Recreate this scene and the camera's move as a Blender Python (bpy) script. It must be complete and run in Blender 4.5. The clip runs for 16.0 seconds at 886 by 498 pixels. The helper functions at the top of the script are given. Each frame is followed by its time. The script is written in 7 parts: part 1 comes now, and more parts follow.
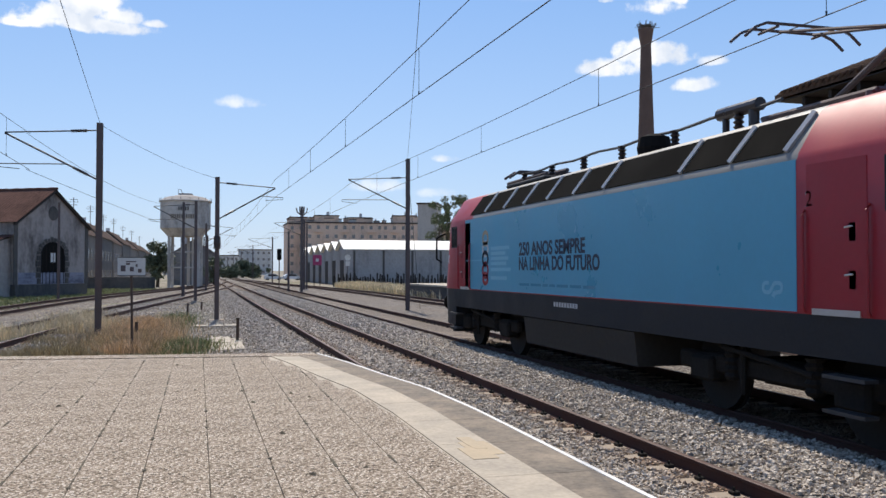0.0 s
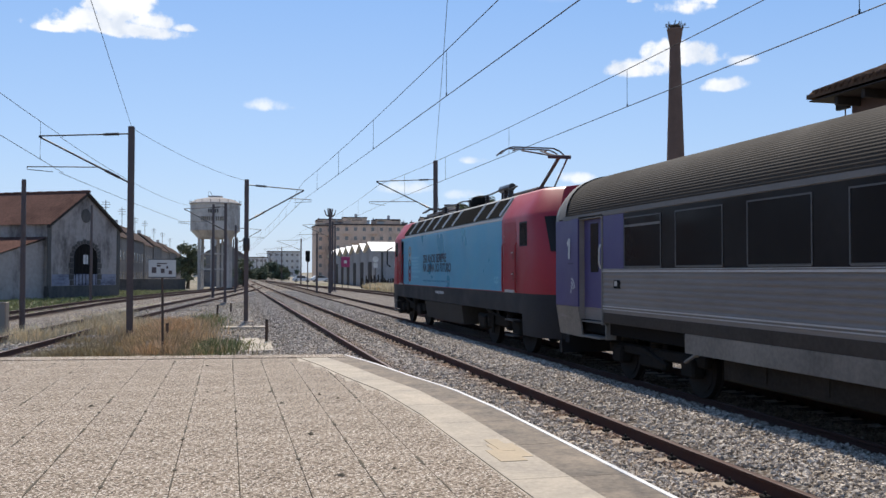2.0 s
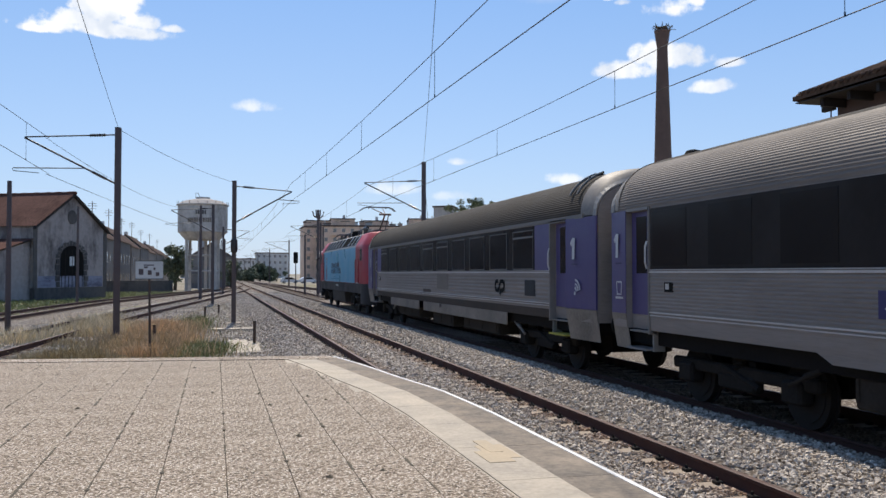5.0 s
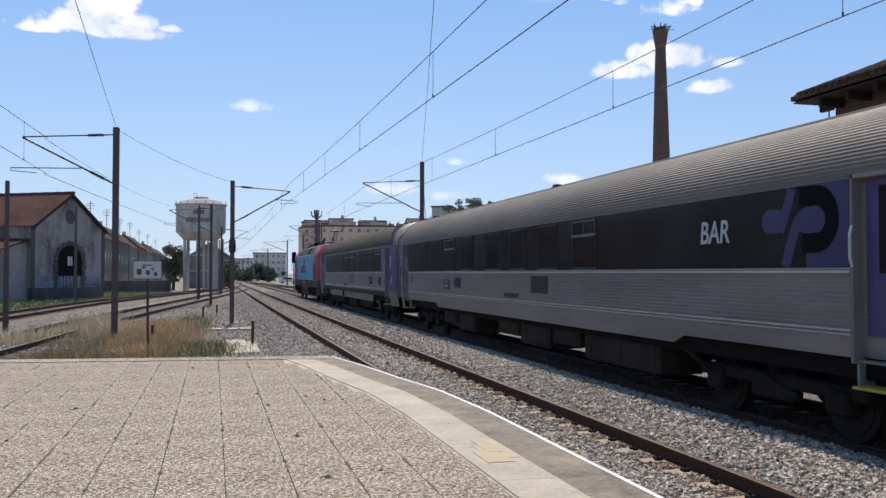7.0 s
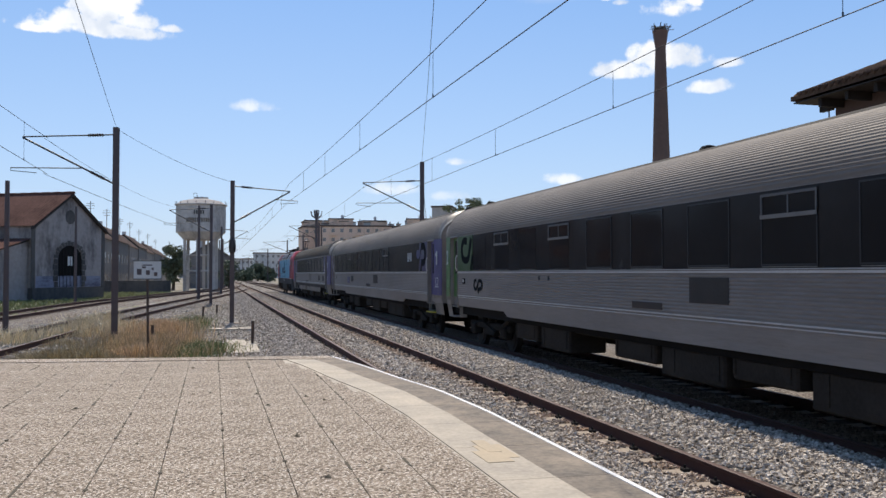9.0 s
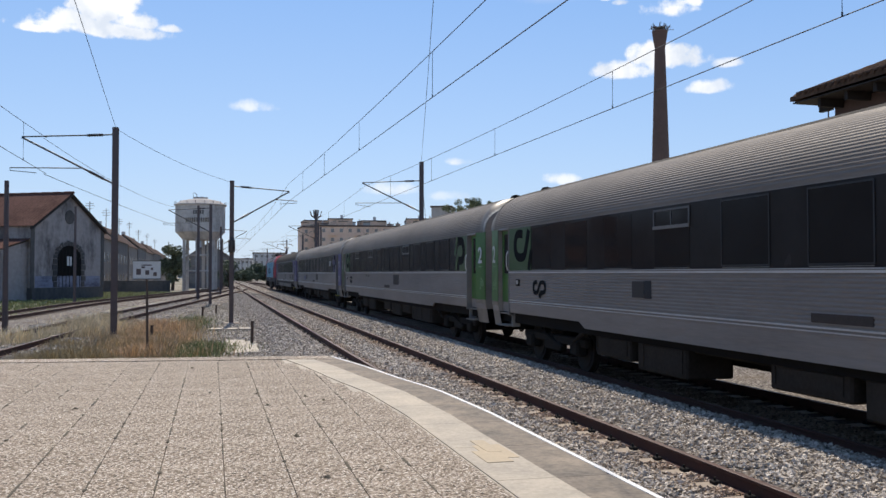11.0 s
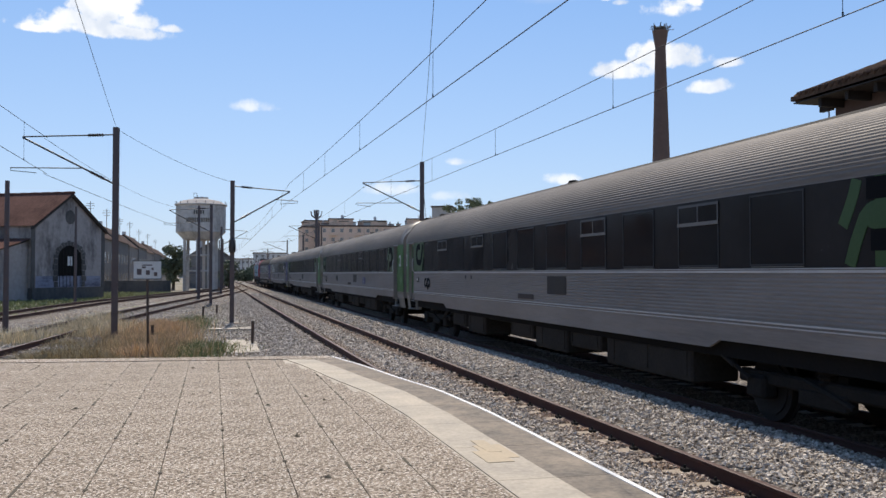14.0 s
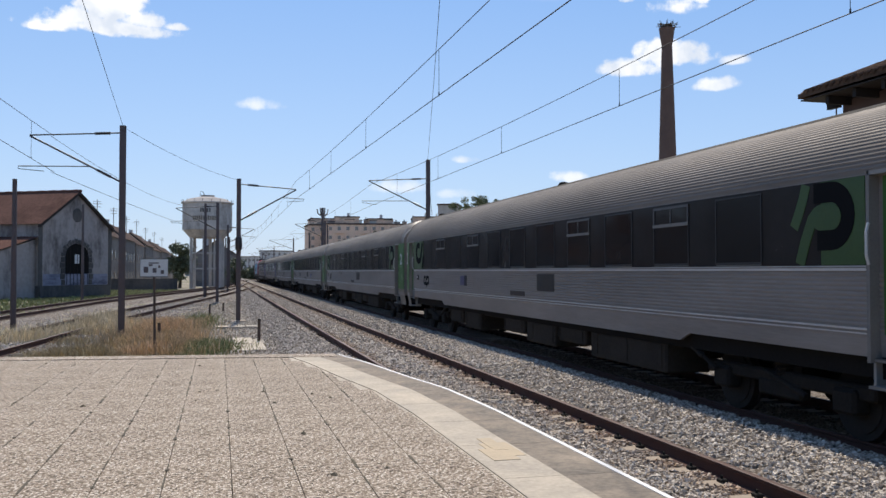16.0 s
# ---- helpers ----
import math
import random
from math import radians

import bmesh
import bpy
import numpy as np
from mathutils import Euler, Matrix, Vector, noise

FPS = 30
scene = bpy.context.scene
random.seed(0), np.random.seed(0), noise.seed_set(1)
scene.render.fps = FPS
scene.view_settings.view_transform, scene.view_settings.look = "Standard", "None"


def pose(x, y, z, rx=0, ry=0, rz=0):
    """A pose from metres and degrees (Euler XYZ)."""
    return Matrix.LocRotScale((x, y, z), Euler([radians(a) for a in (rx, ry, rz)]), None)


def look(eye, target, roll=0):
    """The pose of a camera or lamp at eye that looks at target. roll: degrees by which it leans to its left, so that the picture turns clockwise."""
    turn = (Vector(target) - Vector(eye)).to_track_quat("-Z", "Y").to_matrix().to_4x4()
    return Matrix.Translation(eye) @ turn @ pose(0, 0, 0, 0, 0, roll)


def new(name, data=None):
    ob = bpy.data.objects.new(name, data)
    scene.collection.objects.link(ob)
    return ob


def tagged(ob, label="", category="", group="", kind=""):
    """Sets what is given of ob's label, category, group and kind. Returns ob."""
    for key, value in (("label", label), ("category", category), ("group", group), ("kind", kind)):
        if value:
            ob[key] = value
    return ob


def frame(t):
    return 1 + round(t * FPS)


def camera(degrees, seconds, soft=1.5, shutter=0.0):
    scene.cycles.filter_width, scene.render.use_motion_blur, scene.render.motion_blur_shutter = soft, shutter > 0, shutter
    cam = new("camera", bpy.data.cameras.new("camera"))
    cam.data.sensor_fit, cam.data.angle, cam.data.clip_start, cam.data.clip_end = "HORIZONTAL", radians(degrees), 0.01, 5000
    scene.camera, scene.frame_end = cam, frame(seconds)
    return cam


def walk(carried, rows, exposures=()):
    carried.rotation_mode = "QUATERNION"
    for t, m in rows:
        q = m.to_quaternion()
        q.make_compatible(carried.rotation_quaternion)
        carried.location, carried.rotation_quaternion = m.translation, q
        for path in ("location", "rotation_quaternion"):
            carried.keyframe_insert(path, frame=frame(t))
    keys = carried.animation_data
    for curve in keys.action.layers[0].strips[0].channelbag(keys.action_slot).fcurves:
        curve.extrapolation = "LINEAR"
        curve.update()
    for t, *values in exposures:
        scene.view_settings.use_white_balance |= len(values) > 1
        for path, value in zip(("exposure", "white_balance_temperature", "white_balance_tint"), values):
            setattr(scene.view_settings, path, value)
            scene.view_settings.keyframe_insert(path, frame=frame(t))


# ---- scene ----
# World: y runs along the tracks, x to the right of them, z = 0 is the top of the rails.
EYE = (0.0, 0.0, 1.98)
T1, T2, T3 = 4.18, 8.20, 15.0          # track centres
DECK = 0.75                            # platform height


def aim(yaw, pitch, roll=0.0):
    """A pose at EYE, yaw degrees to the right of the tracks, pitch degrees up."""
    a, b = radians(yaw), radians(pitch)
    way = Vector((math.sin(a) * math.cos(b), math.cos(a) * math.cos(b), math.sin(b)))
    return look(EYE, Vector(EYE) + way * 10, roll)


cam = camera(53.39, 16.0, soft=1.5)
walk(cam, [(t, aim(a, b, c)) for t, a, b, c in (
    (0.0, 15.53, 1.383, 0.06), (0.5, 14.80, 1.43, 0.09), (1.0, 14.28, 1.451, 0.11), (1.5, 13.84, 1.479, 0.09),
    (2.0, 13.73, 1.497, 0.07), (2.5, 13.61, 1.56, 0.05), (3.0, 13.83, 1.57, 0.03), (3.5, 14.06, 1.57, 0.01),
    (4.0, 14.24, 1.58, 0.02), (5.0, 14.49, 1.58, 0.0), (6.3, 14.60, 1.58, 0.0), (9.0, 14.60, 1.58, 0.0),
    (11.5, 14.64, 1.58, 0.0), (13.0, 14.60, 1.58, 0.0), (14.5, 14.61, 1.58, 0.0), (15.0, 14.645, 1.57, 0.0),
    (15.5, 14.62, 1.48, 0.01), (16.0, 14.21, 1.445, 0.0))])

# ---- daylight ----
SUN_WAY = Vector((0.045, 0.60, 0.80)).normalized()     # towards the sun
sun = new("sun", bpy.data.lights.new("sun", "SUN"))
sun.data.energy, sun.data.angle, sun.data.color = 5.0, radians(0.55), (1.0, 0.915, 0.80)
sun.matrix_basis = look(SUN_WAY * 50, (0, 0, 0))
world = bpy.data.worlds.new("sky")
scene.world = world
world.use_nodes = True


def sky_world():
    """Clear summer sky with a few small cumulus clouds, as a function of direction."""
    t = world.node_tree
    bg, sky, geo = t.nodes["Background"], t.nodes.new("ShaderNodeTexSky"), t.nodes.new("ShaderNodeTexCoord")
    sky.sky_type, sky.sun_disc = "NISHITA", False
    sky.sun_elevation = math.asin(SUN_WAY.z)
    sky.sun_rotation = math.atan2(SUN_WAY.x, SUN_WAY.y)
    sky.air_density, sky.dust_density, sky.ozone_density, sky.altitude = 1.0, 0.9, 3.2, 50
    way = geo.outputs["Generated"]

    def node(kind, op=None, **links):
        n = t.nodes.new(kind)
        if op:
            n.operation = op
        for k, v in links.items():
            s = n.inputs[int(k[1:])]
            if isinstance(v, bpy.types.NodeSocket):
                t.links.new(v, s)
            else:
                s.default_value = v
        return n

    puff = t.nodes.new("ShaderNodeTexNoise")
    puff.inputs["Scale"].default_value, puff.inputs["Detail"].default_value = 24, 10
    puff.inputs["Roughness"].default_value = 0.6
    t.links.new(way, puff.inputs["Vector"])
    wobble = node("ShaderNodeMath", "MULTIPLY_ADD", _0=puff.outputs["Fac"], _1=4.0, _2=-2.0).outputs[0]
    total = None
    # yaw and pitch of the middle, half width and half height (degrees), strength, softness
    for yaw, pitch, w, h, amount, soft in CLOUDS:
        a, b = radians(yaw), radians(pitch)
        mid = Vector((math.sin(a) * math.cos(b), math.cos(a) * math.cos(b), math.sin(b)))
        right = Vector((math.cos(a), -math.sin(a), 0))
        up = right.cross(mid)
        d = node("ShaderNodeVectorMath", "SUBTRACT", _0=way, _1=tuple(mid)).outputs[0]
        u = node("ShaderNodeVectorMath", "DOT_PRODUCT", _0=d, _1=tuple(right / radians(w))).outputs["Value"]
        v = node("ShaderNodeVectorMath", "DOT_PRODUCT", _0=d, _1=tuple(up / radians(h))).outputs["Value"]
        # a flatter base than top
        low = node("ShaderNodeMath", "MULTIPLY", _0=node("ShaderNodeMath", "MINIMUM", _0=v, _1=0.0).outputs[0], _1=0.6).outputs[0]
        v = node("ShaderNodeMath", "ADD", _0=v, _1=low).outputs[0]
        r2 = node("ShaderNodeMath", "ADD", _0=node("ShaderNodeMath", "MULTIPLY", _0=u, _1=u).outputs[0],
                  _1=node("ShaderNodeMath", "MULTIPLY", _0=v, _1=v).outputs[0]).outputs[0]
        front = node("ShaderNodeVectorMath", "DOT_PRODUCT", _0=way, _1=tuple(mid)).outputs["Value"]
        r2 = node("ShaderNodeMath", "ADD", _0=r2, _1=node("ShaderNodeMath", "MULTIPLY", _0=node("ShaderNodeMath", "LESS_THAN", _0=front, _1=0.0).outputs[0], _1=99.0).outputs[0]).outputs[0]
        f = node("ShaderNodeMath", "ADD", _0=node("ShaderNodeMath", "SUBTRACT", _0=1.0, _1=r2).outputs[0], _1=wobble).outputs[0]
        m = t.nodes.new("ShaderNodeMapRange")
        m.interpolation_type = "SMOOTHSTEP"
        t.links.new(f, m.inputs[0])
        for i, x in enumerate((0.1, soft, 0.0, amount)):
            m.inputs[i + 1].default_value = x
        total = m.outputs[0] if total is None else node("ShaderNodeMath", "MAXIMUM", _0=total, _1=m.outputs[0]).outputs[0]
    # summer haze: paler towards the horizon, deeper blue overhead
    up_z = node("ShaderNodeSeparateXYZ", _0=way).outputs[2]
    ramp = t.nodes.new("ShaderNodeValToRGB")
    t.links.new(up_z, ramp.inputs[0])
    el = ramp.color_ramp.elements
    while len(el) < len(HAZE):
        el.new(0.5)
    for e, (p, c) in zip(el, HAZE):
        e.position, e.color = p, (*c, 1)
    mix0 = t.nodes.new("ShaderNodeMix")
    mix0.data_type = "RGBA"
    mix0.inputs[0].default_value = 0.72
    t.links.new(sky.outputs[0], mix0.inputs[6])
    t.links.new(ramp.outputs[0], mix0.inputs[7])
    mix = t.nodes.new("ShaderNodeMix")
    mix.data_type = "RGBA"
    t.links.new(total, mix.inputs[0])
    t.links.new(mix0.outputs[2], mix.inputs[6])
    tone = t.nodes.new("ShaderNodeTexNoise")
    tone.inputs["Scale"].default_value, tone.inputs["Detail"].default_value = 26, 5
    t.links.new(way, tone.inputs["Vector"])
    body = t.nodes.new("ShaderNodeValToRGB")
    t.links.new(tone.outputs["Fac"], body.inputs[0])
    for e, (p, c) in zip(body.color_ramp.elements, CLOUD):
        e.position, e.color = p, (*c, 1)
    t.links.new(body.outputs[0], mix.inputs[7])
    t.links.new(mix.outputs[2], bg.inputs["Color"])
    bg.inputs["Strength"].default_value = SKY


SKY = 0.115
HAZE = ((0.0, (4.9, 6.4, 8.5)), (0.15, (3.5, 5.4, 8.6)), (0.31, (2.1, 4.2, 8.2)), (0.6, (1.0, 2.2, 5.0)), (1.0, (0.7, 1.5, 3.6)))
CLOUD = ((0.38, (6.6, 7.2, 8.2)), (0.56, (9.1, 9.2, 9.4)))
CLOUDS = ((-6.97, 14.54, 4.83, 0.8, 1, 0.8), (-6.57, 15.81, 2.66, 1.73, 1, 0.7), (-8.47, 14.91, 1.98, 0.92, 1, 0.8), (-4.77, 15.14, 2.02, 0.88, 1, 0.8), (-10.47, 14.25, 1.23, 0.39, 1, 0.9), (-2.76, 14.91, 1.09, 0.38, 1, 0.9), (29.46, 13.2, 2.78, 1.04, 1, 0.8),
          (26.3, 12.74, 2.05, 0.85, 1, 0.9), (32.52, 12.86, 1.1, 0.45, 0.9, 1), (31.5, 11.47, 1.56, 0.59, 0.9, 1), (27.89, 13.42, 1.75, 1.05, 1, 0.8), (29.24, 16.31, 1.99, 0.89, 1, 0.9), (30.62, 16.61, 0.96, 0.61, 1, 0.9), (26.15, 16.87, 0.63, 0.28, 0.8, 1),
          (2.3, 10.5, 1.6, 0.55, 0.75, 1.4), (15.9, 7.2, 1.3, 0.4, 0.8, 1.2), (11.2, 5.4, 2.6, 0.6, 0.6, 1.5), (22.3, 6.0, 1.2, 0.6, 0.8, 1.2), (15.0, 5.0, 1.8, 0.5, 0.5, 1.5), (21.5, 17.3, 2.6, 0.6, 0.3, 2.5), (25.2, 17.2, 0.5, 0.3, 0.8, 1.0))
sky_world()
# ---- materials ----
class Nodes:
    """A node material, built step by step."""

    def __init__(self, name, rough=0.7, metal=0.0, spec=0.5):
        self.m = bpy.data.materials.new(name)
        self.m.use_nodes = True
        self.t = self.m.node_tree
        self.b = self.t.nodes["Principled BSDF"]
        self.b.inputs["Roughness"].default_value = rough
        self.b.inputs["Metallic"].default_value = metal
        self.b.inputs["Specular IOR Level"].default_value = spec
        self.co = self.t.nodes.new("ShaderNodeTexCoord").outputs["Object"]

    def node(self, kind, **inputs):
        n = self.t.nodes.new(kind)
        for k, v in inputs.items():
            sock = n.inputs[k.replace("_", " ")]
            if isinstance(v, bpy.types.NodeSocket):
                self.t.links.new(v, sock)
            else:
                sock.default_value = v
        return n

    def link(self, a, b):
        self.t.links.new(a, b)

    def scaled(self, sx, sy, sz):
        n = self.node("ShaderNodeMapping", Vector=self.co)
        n.inputs["Scale"].default_value = (sx, sy, sz)
        return n.outputs[0]

    def noise(self, scale, detail=4, rough=0.55, vec=None):
        n = self.node("ShaderNodeTexNoise", Vector=vec or self.co, Scale=scale, Detail=detail, Roughness=rough)
        return n.outputs["Fac"]

    def ramp(self, fac, stops):
        n = self.node("ShaderNodeValToRGB", Fac=fac)
        e = n.color_ramp.elements
        while len(e) < len(stops):
            e.new(0.5)
        for el, (p, c) in zip(e, stops):
            el.position, el.color = p, (*c, 1) if len(c) == 3 else c
        return n.outputs[0]

    def mix(self, fac, a, b, blend="MIX"):
        n = self.t.nodes.new("ShaderNodeMix")
        n.data_type, n.blend_type = "RGBA", blend
        for v, s in ((fac, n.inputs[0]), (a, n.inputs[6]), (b, n.inputs[7])):
            if isinstance(v, bpy.types.NodeSocket):
                self.t.links.new(v, s)
            else:
                s.default_value = v if isinstance(v, (int, float)) else (*v, 1)
        return n.outputs[2]

    def color(self, v):
        s = self.b.inputs["Base Color"]
        if isinstance(v, bpy.types.NodeSocket):
            self.t.links.new(v, s)
        else:
            s.default_value = (*v, 1)
        return self

    def bump(self, h, strength=0.3, dist=0.01):
        n = self.node("ShaderNodeBump", Height=h, Strength=strength, Distance=dist)
        self.t.links.new(n.outputs[0], self.b.inputs["Normal"])
        return self

    def roughness(self, fac, lo, hi):
        self.t.links.new(self.ramp(fac, [(0.3, (lo,) * 3), (0.7, (hi,) * 3)]), self.b.inputs["Roughness"])
        return self


def shade(c, k):
    return tuple(min(1.0, v * k) for v in c)


def worn(name, base, rough=0.6, metal=0.0, big=0.8, fine=30.0, amount=0.25, bump=0.15, spec=0.5, streak=False):
    """A painted, cast or plastered surface: broad stains and fine grain."""
    n = Nodes(name, rough, metal, spec)
    a = n.noise(big, 5, 0.6, n.scaled(1, 1, 0.25) if streak else None)
    b = n.noise(fine, 3)
    c = n.ramp(a, [(0.3, shade(base, 1 - amount)), (0.7, shade(base, 1 + amount * 0.6))])
    c = n.mix(0.35, c, n.ramp(b, [(0.3, shade(base, 1 - amount)), (0.7, shade(base, 1 + amount * 0.5))]))
    n.color(c).bump(b, bump, 0.004)
    n.roughness(a, max(0.05, rough - 0.12), min(1, rough + 0.12))
    return n.m


def random_tint(n, col, lo=0.7, hi=1.25, island=False):
    r = n.t.nodes.new("ShaderNodeNewGeometry").outputs["Random Per Island"] if island else n.t.nodes.new("ShaderNodeObjectInfo").outputs["Random"]
    return n.mix(1.0, col, n.ramp(r, [(0, (lo,) * 3), (1, (hi,) * 3)]), "MULTIPLY")


def rust_and_shade(n, col):
    """Brown rust staining in strips along the rails, and painted train shadow around T2."""
    x = n.node("ShaderNodeSeparateXYZ", Vector=n.co).outputs[0]
    total = None
    for c in (T1 - 0.75, T1 + 0.75, T2 - 0.75, T2 + 0.75):
        d = n.node("ShaderNodeMath")
        d.operation = "SUBTRACT"
        n.link(x, d.inputs[0])
        d.inputs[1].default_value = c
        a = n.node("ShaderNodeMath")
        a.operation = "ABSOLUTE"
        n.link(d.outputs[0], a.inputs[0])
        if total is None:
            total = a.outputs[0]
        else:
            m = n.node("ShaderNodeMath")
            m.operation = "MINIMUM"
            n.link(total, m.inputs[0])
            n.link(a.outputs[0], m.inputs[1])
            total = m.outputs[0]
    near = n.ramp(total, [(0.08, (0.85, 0.85, 0.85)), (0.42, (0, 0, 0))])
    blot = n.ramp(n.noise(1.7, 4, 0.65), [(0.35, (0.2, 0.2, 0.2)), (0.6, (1, 1, 1))])
    col = n.mix(n.mix(1.0, near, blot, "MULTIPLY"), col, n.mix(1.0, col, (0.72, 0.50, 0.34), "MULTIPLY"))
    # train's shadow deepened in the stone colour between the rails of the busier line
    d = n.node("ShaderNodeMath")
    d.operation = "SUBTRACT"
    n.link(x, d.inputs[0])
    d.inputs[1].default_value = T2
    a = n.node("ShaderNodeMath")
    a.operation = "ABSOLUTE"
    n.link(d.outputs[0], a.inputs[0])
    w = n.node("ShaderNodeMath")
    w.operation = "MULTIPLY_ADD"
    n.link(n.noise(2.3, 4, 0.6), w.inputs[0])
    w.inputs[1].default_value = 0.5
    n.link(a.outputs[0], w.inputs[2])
    train_shade = n.ramp(w.outputs[0], [(0.0, (1, 1, 1)), (0.95, (1, 1, 1)), (1.0, (0.8, 0.8, 0.8))])
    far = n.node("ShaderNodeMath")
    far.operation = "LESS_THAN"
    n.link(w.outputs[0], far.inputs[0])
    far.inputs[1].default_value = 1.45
    return n.mix(n.mix(1.0, train_shade, far.outputs[0], "MULTIPLY"), col, n.mix(1.0, col, (0.40, 0.35, 0.31), "MULTIPLY"))


def ballast_material():
    n = Nodes("ballast stone", 0.9, spec=0.2)
    v = n.node("ShaderNodeTexVoronoi", Vector=n.co, Scale=17.0)
    big = n.noise(0.35, 4)
    cell = n.ramp(n.node("ShaderNodeSeparateColor", Color=v.outputs["Color"]).outputs[0],
                  [(0.0, (0.21, 0.185, 0.16)), (0.5, (0.36, 0.325, 0.285)), (1.0, (0.52, 0.475, 0.425))])
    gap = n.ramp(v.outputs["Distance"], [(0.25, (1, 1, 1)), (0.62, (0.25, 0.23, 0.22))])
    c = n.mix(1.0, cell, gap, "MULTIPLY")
    c = n.mix(n.ramp(big, [(0.45, (0, 0, 0)), (0.75, (0.55, 0.55, 0.55))]), c, (0.2, 0.15, 0.1))
    n.color(rust_and_shade(n, c))
    inv = n.node("ShaderNodeMath", Value=1.0)
    inv.operation = "SUBTRACT"
    inv.inputs[0].default_value = 1.0
    n.link(v.outputs["Distance"], inv.inputs[1])
    n.bump(inv.outputs[0], 0.9, 0.05)
    return n.m


def stone_material():
    n = Nodes("ballast piece", 0.9, spec=0.2)
    c = n.ramp(n.t.nodes.new("ShaderNodeNewGeometry").outputs["Random Per Island"],
               [(0.0, (0.18, 0.15, 0.12)), (0.45, (0.50, 0.43, 0.35)), (1.0, (0.86, 0.765, 0.65))])
    n.color(rust_and_shade(n, n.mix(0.3, c, n.ramp(n.noise(40, 3), [(0.3, (0.2, 0.17, 0.14)), (0.7, (0.56, 0.495, 0.42))]))))
    n.bump(n.noise(60, 3), 0.3, 0.005)
    return n.m


def pebble_material():
    n = Nodes("washed pebble slab", 0.85, spec=0.25)
    v = n.node("ShaderNodeTexVoronoi", Vector=n.co, Scale=76.0)
    r = n.node("ShaderNodeSeparateColor", Color=v.outputs["Color"]).outputs[0]
    c = n.ramp(r, [(0.0, (0.07, 0.055, 0.042)), (0.25, (0.35, 0.29, 0.228)), (0.7, (0.56, 0.478, 0.388)), (1.0, (0.97, 0.91, 0.83))])
    c = n.mix(1.0, c, n.ramp(v.outputs["Distance"], [(0.3, (1, 1, 1)), (0.7, (0.42, 0.38, 0.33))]), "MULTIPLY")
    c = n.mix(1.0, c, n.ramp(n.noise(0.55, 5, 0.6), [(0.3, (0.78, 0.75, 0.71)), (0.7, (1.12, 1.1, 1.07))]), "MULTIPLY")
    c = random_tint(n, c, 0.96, 1.03)
    n.color(c)
    inv = n.node("ShaderNodeMath", Value=1.0)
    inv.operation = "MULTIPLY"
    n.link(v.outputs["Distance"], inv.inputs[0])
    inv.inputs[1].default_value = -1.0
    n.bump(inv.outputs[0], 0.7, 0.007)
    return n.m


def dry_ground_material():
    n = Nodes("dry ground", 0.95, spec=0.1)
    a = n.noise(0.09, 6, 0.6)
    b = n.noise(2.5, 5, 0.65)
    c = n.ramp(a, [(0.30, (0.14, 0.14, 0.065)), (0.46, (0.29, 0.26, 0.20)), (0.60, (0.34, 0.31, 0.27)), (0.8, (0.23, 0.21, 0.13))])
    c = n.mix(1.0, c, n.ramp(b, [(0.3, (0.6, 0.6, 0.6)), (0.7, (1.25, 1.25, 1.25))]), "MULTIPLY")
    n.color(c).bump(n.noise(9, 5), 0.6, 0.06)
    return n.m


def steel_corrugated(name, base, rough, metal=0.15):
    n = Nodes(name, rough, metal, 0.06)
    a = n.noise(0.5, 5, 0.6, n.scaled(1, 0.6, 2.5))
    b = n.noise(8, 4, 0.6, n.scaled(1, 0.4, 6))
    c = n.ramp(a, [(0.3, shade(base, 0.72)), (0.7, shade(base, 1.12))])
    c = n.mix(0.3, c, n.ramp(b, [(0.3, shade(base, 0.55)), (0.7, shade(base, 1.15))]))
    n.color(c).roughness(b, rough - 0.08, rough + 0.14)
    return n.m


def tile_roof_material(name, base):
    n = Nodes(name, 0.95, spec=0.05)
    a, b = n.noise(0.35, 5, 0.65), n.noise(6, 4)
    c = n.ramp(a, [(0.3, shade(base, 0.62)), (0.5, base), (0.72, shade(base, 1.2))])
    c = n.mix(1.0, c, n.ramp(b, [(0.3, (0.7, 0.7, 0.7)), (0.7, (1.2, 1.2, 1.2))]), "MULTIPLY")
    n.color(c).bump(b, 0.3, 0.02)
    return n.m


def plaster_material(name, base, stain, streak=0.25):
    n = Nodes(name, 0.9, spec=0.2)
    a = n.noise(0.42, 7, 0.68, n.scaled(1.0, 1.0, streak * 1.6))
    b = n.noise(3.0, 5)
    c = n.ramp(a, [(0.38, stain), (0.52, base), (0.8, shade(base, 1.12))])
    c = n.mix(0.35, c, n.ramp(b, [(0.35, shade(base, 0.55)), (0.65, base)]))
    n.color(c).bump(b, 0.25, 0.02)
    return n.m


def leaf_material(name, base):
    n = Nodes(name, 0.7, spec=0.3)
    n.color(random_tint(n, n.mix(n.noise(1.2, 3), shade(base, 0.7), shade(base, 1.4)), 0.55, 1.4, island=True))
    return n.m


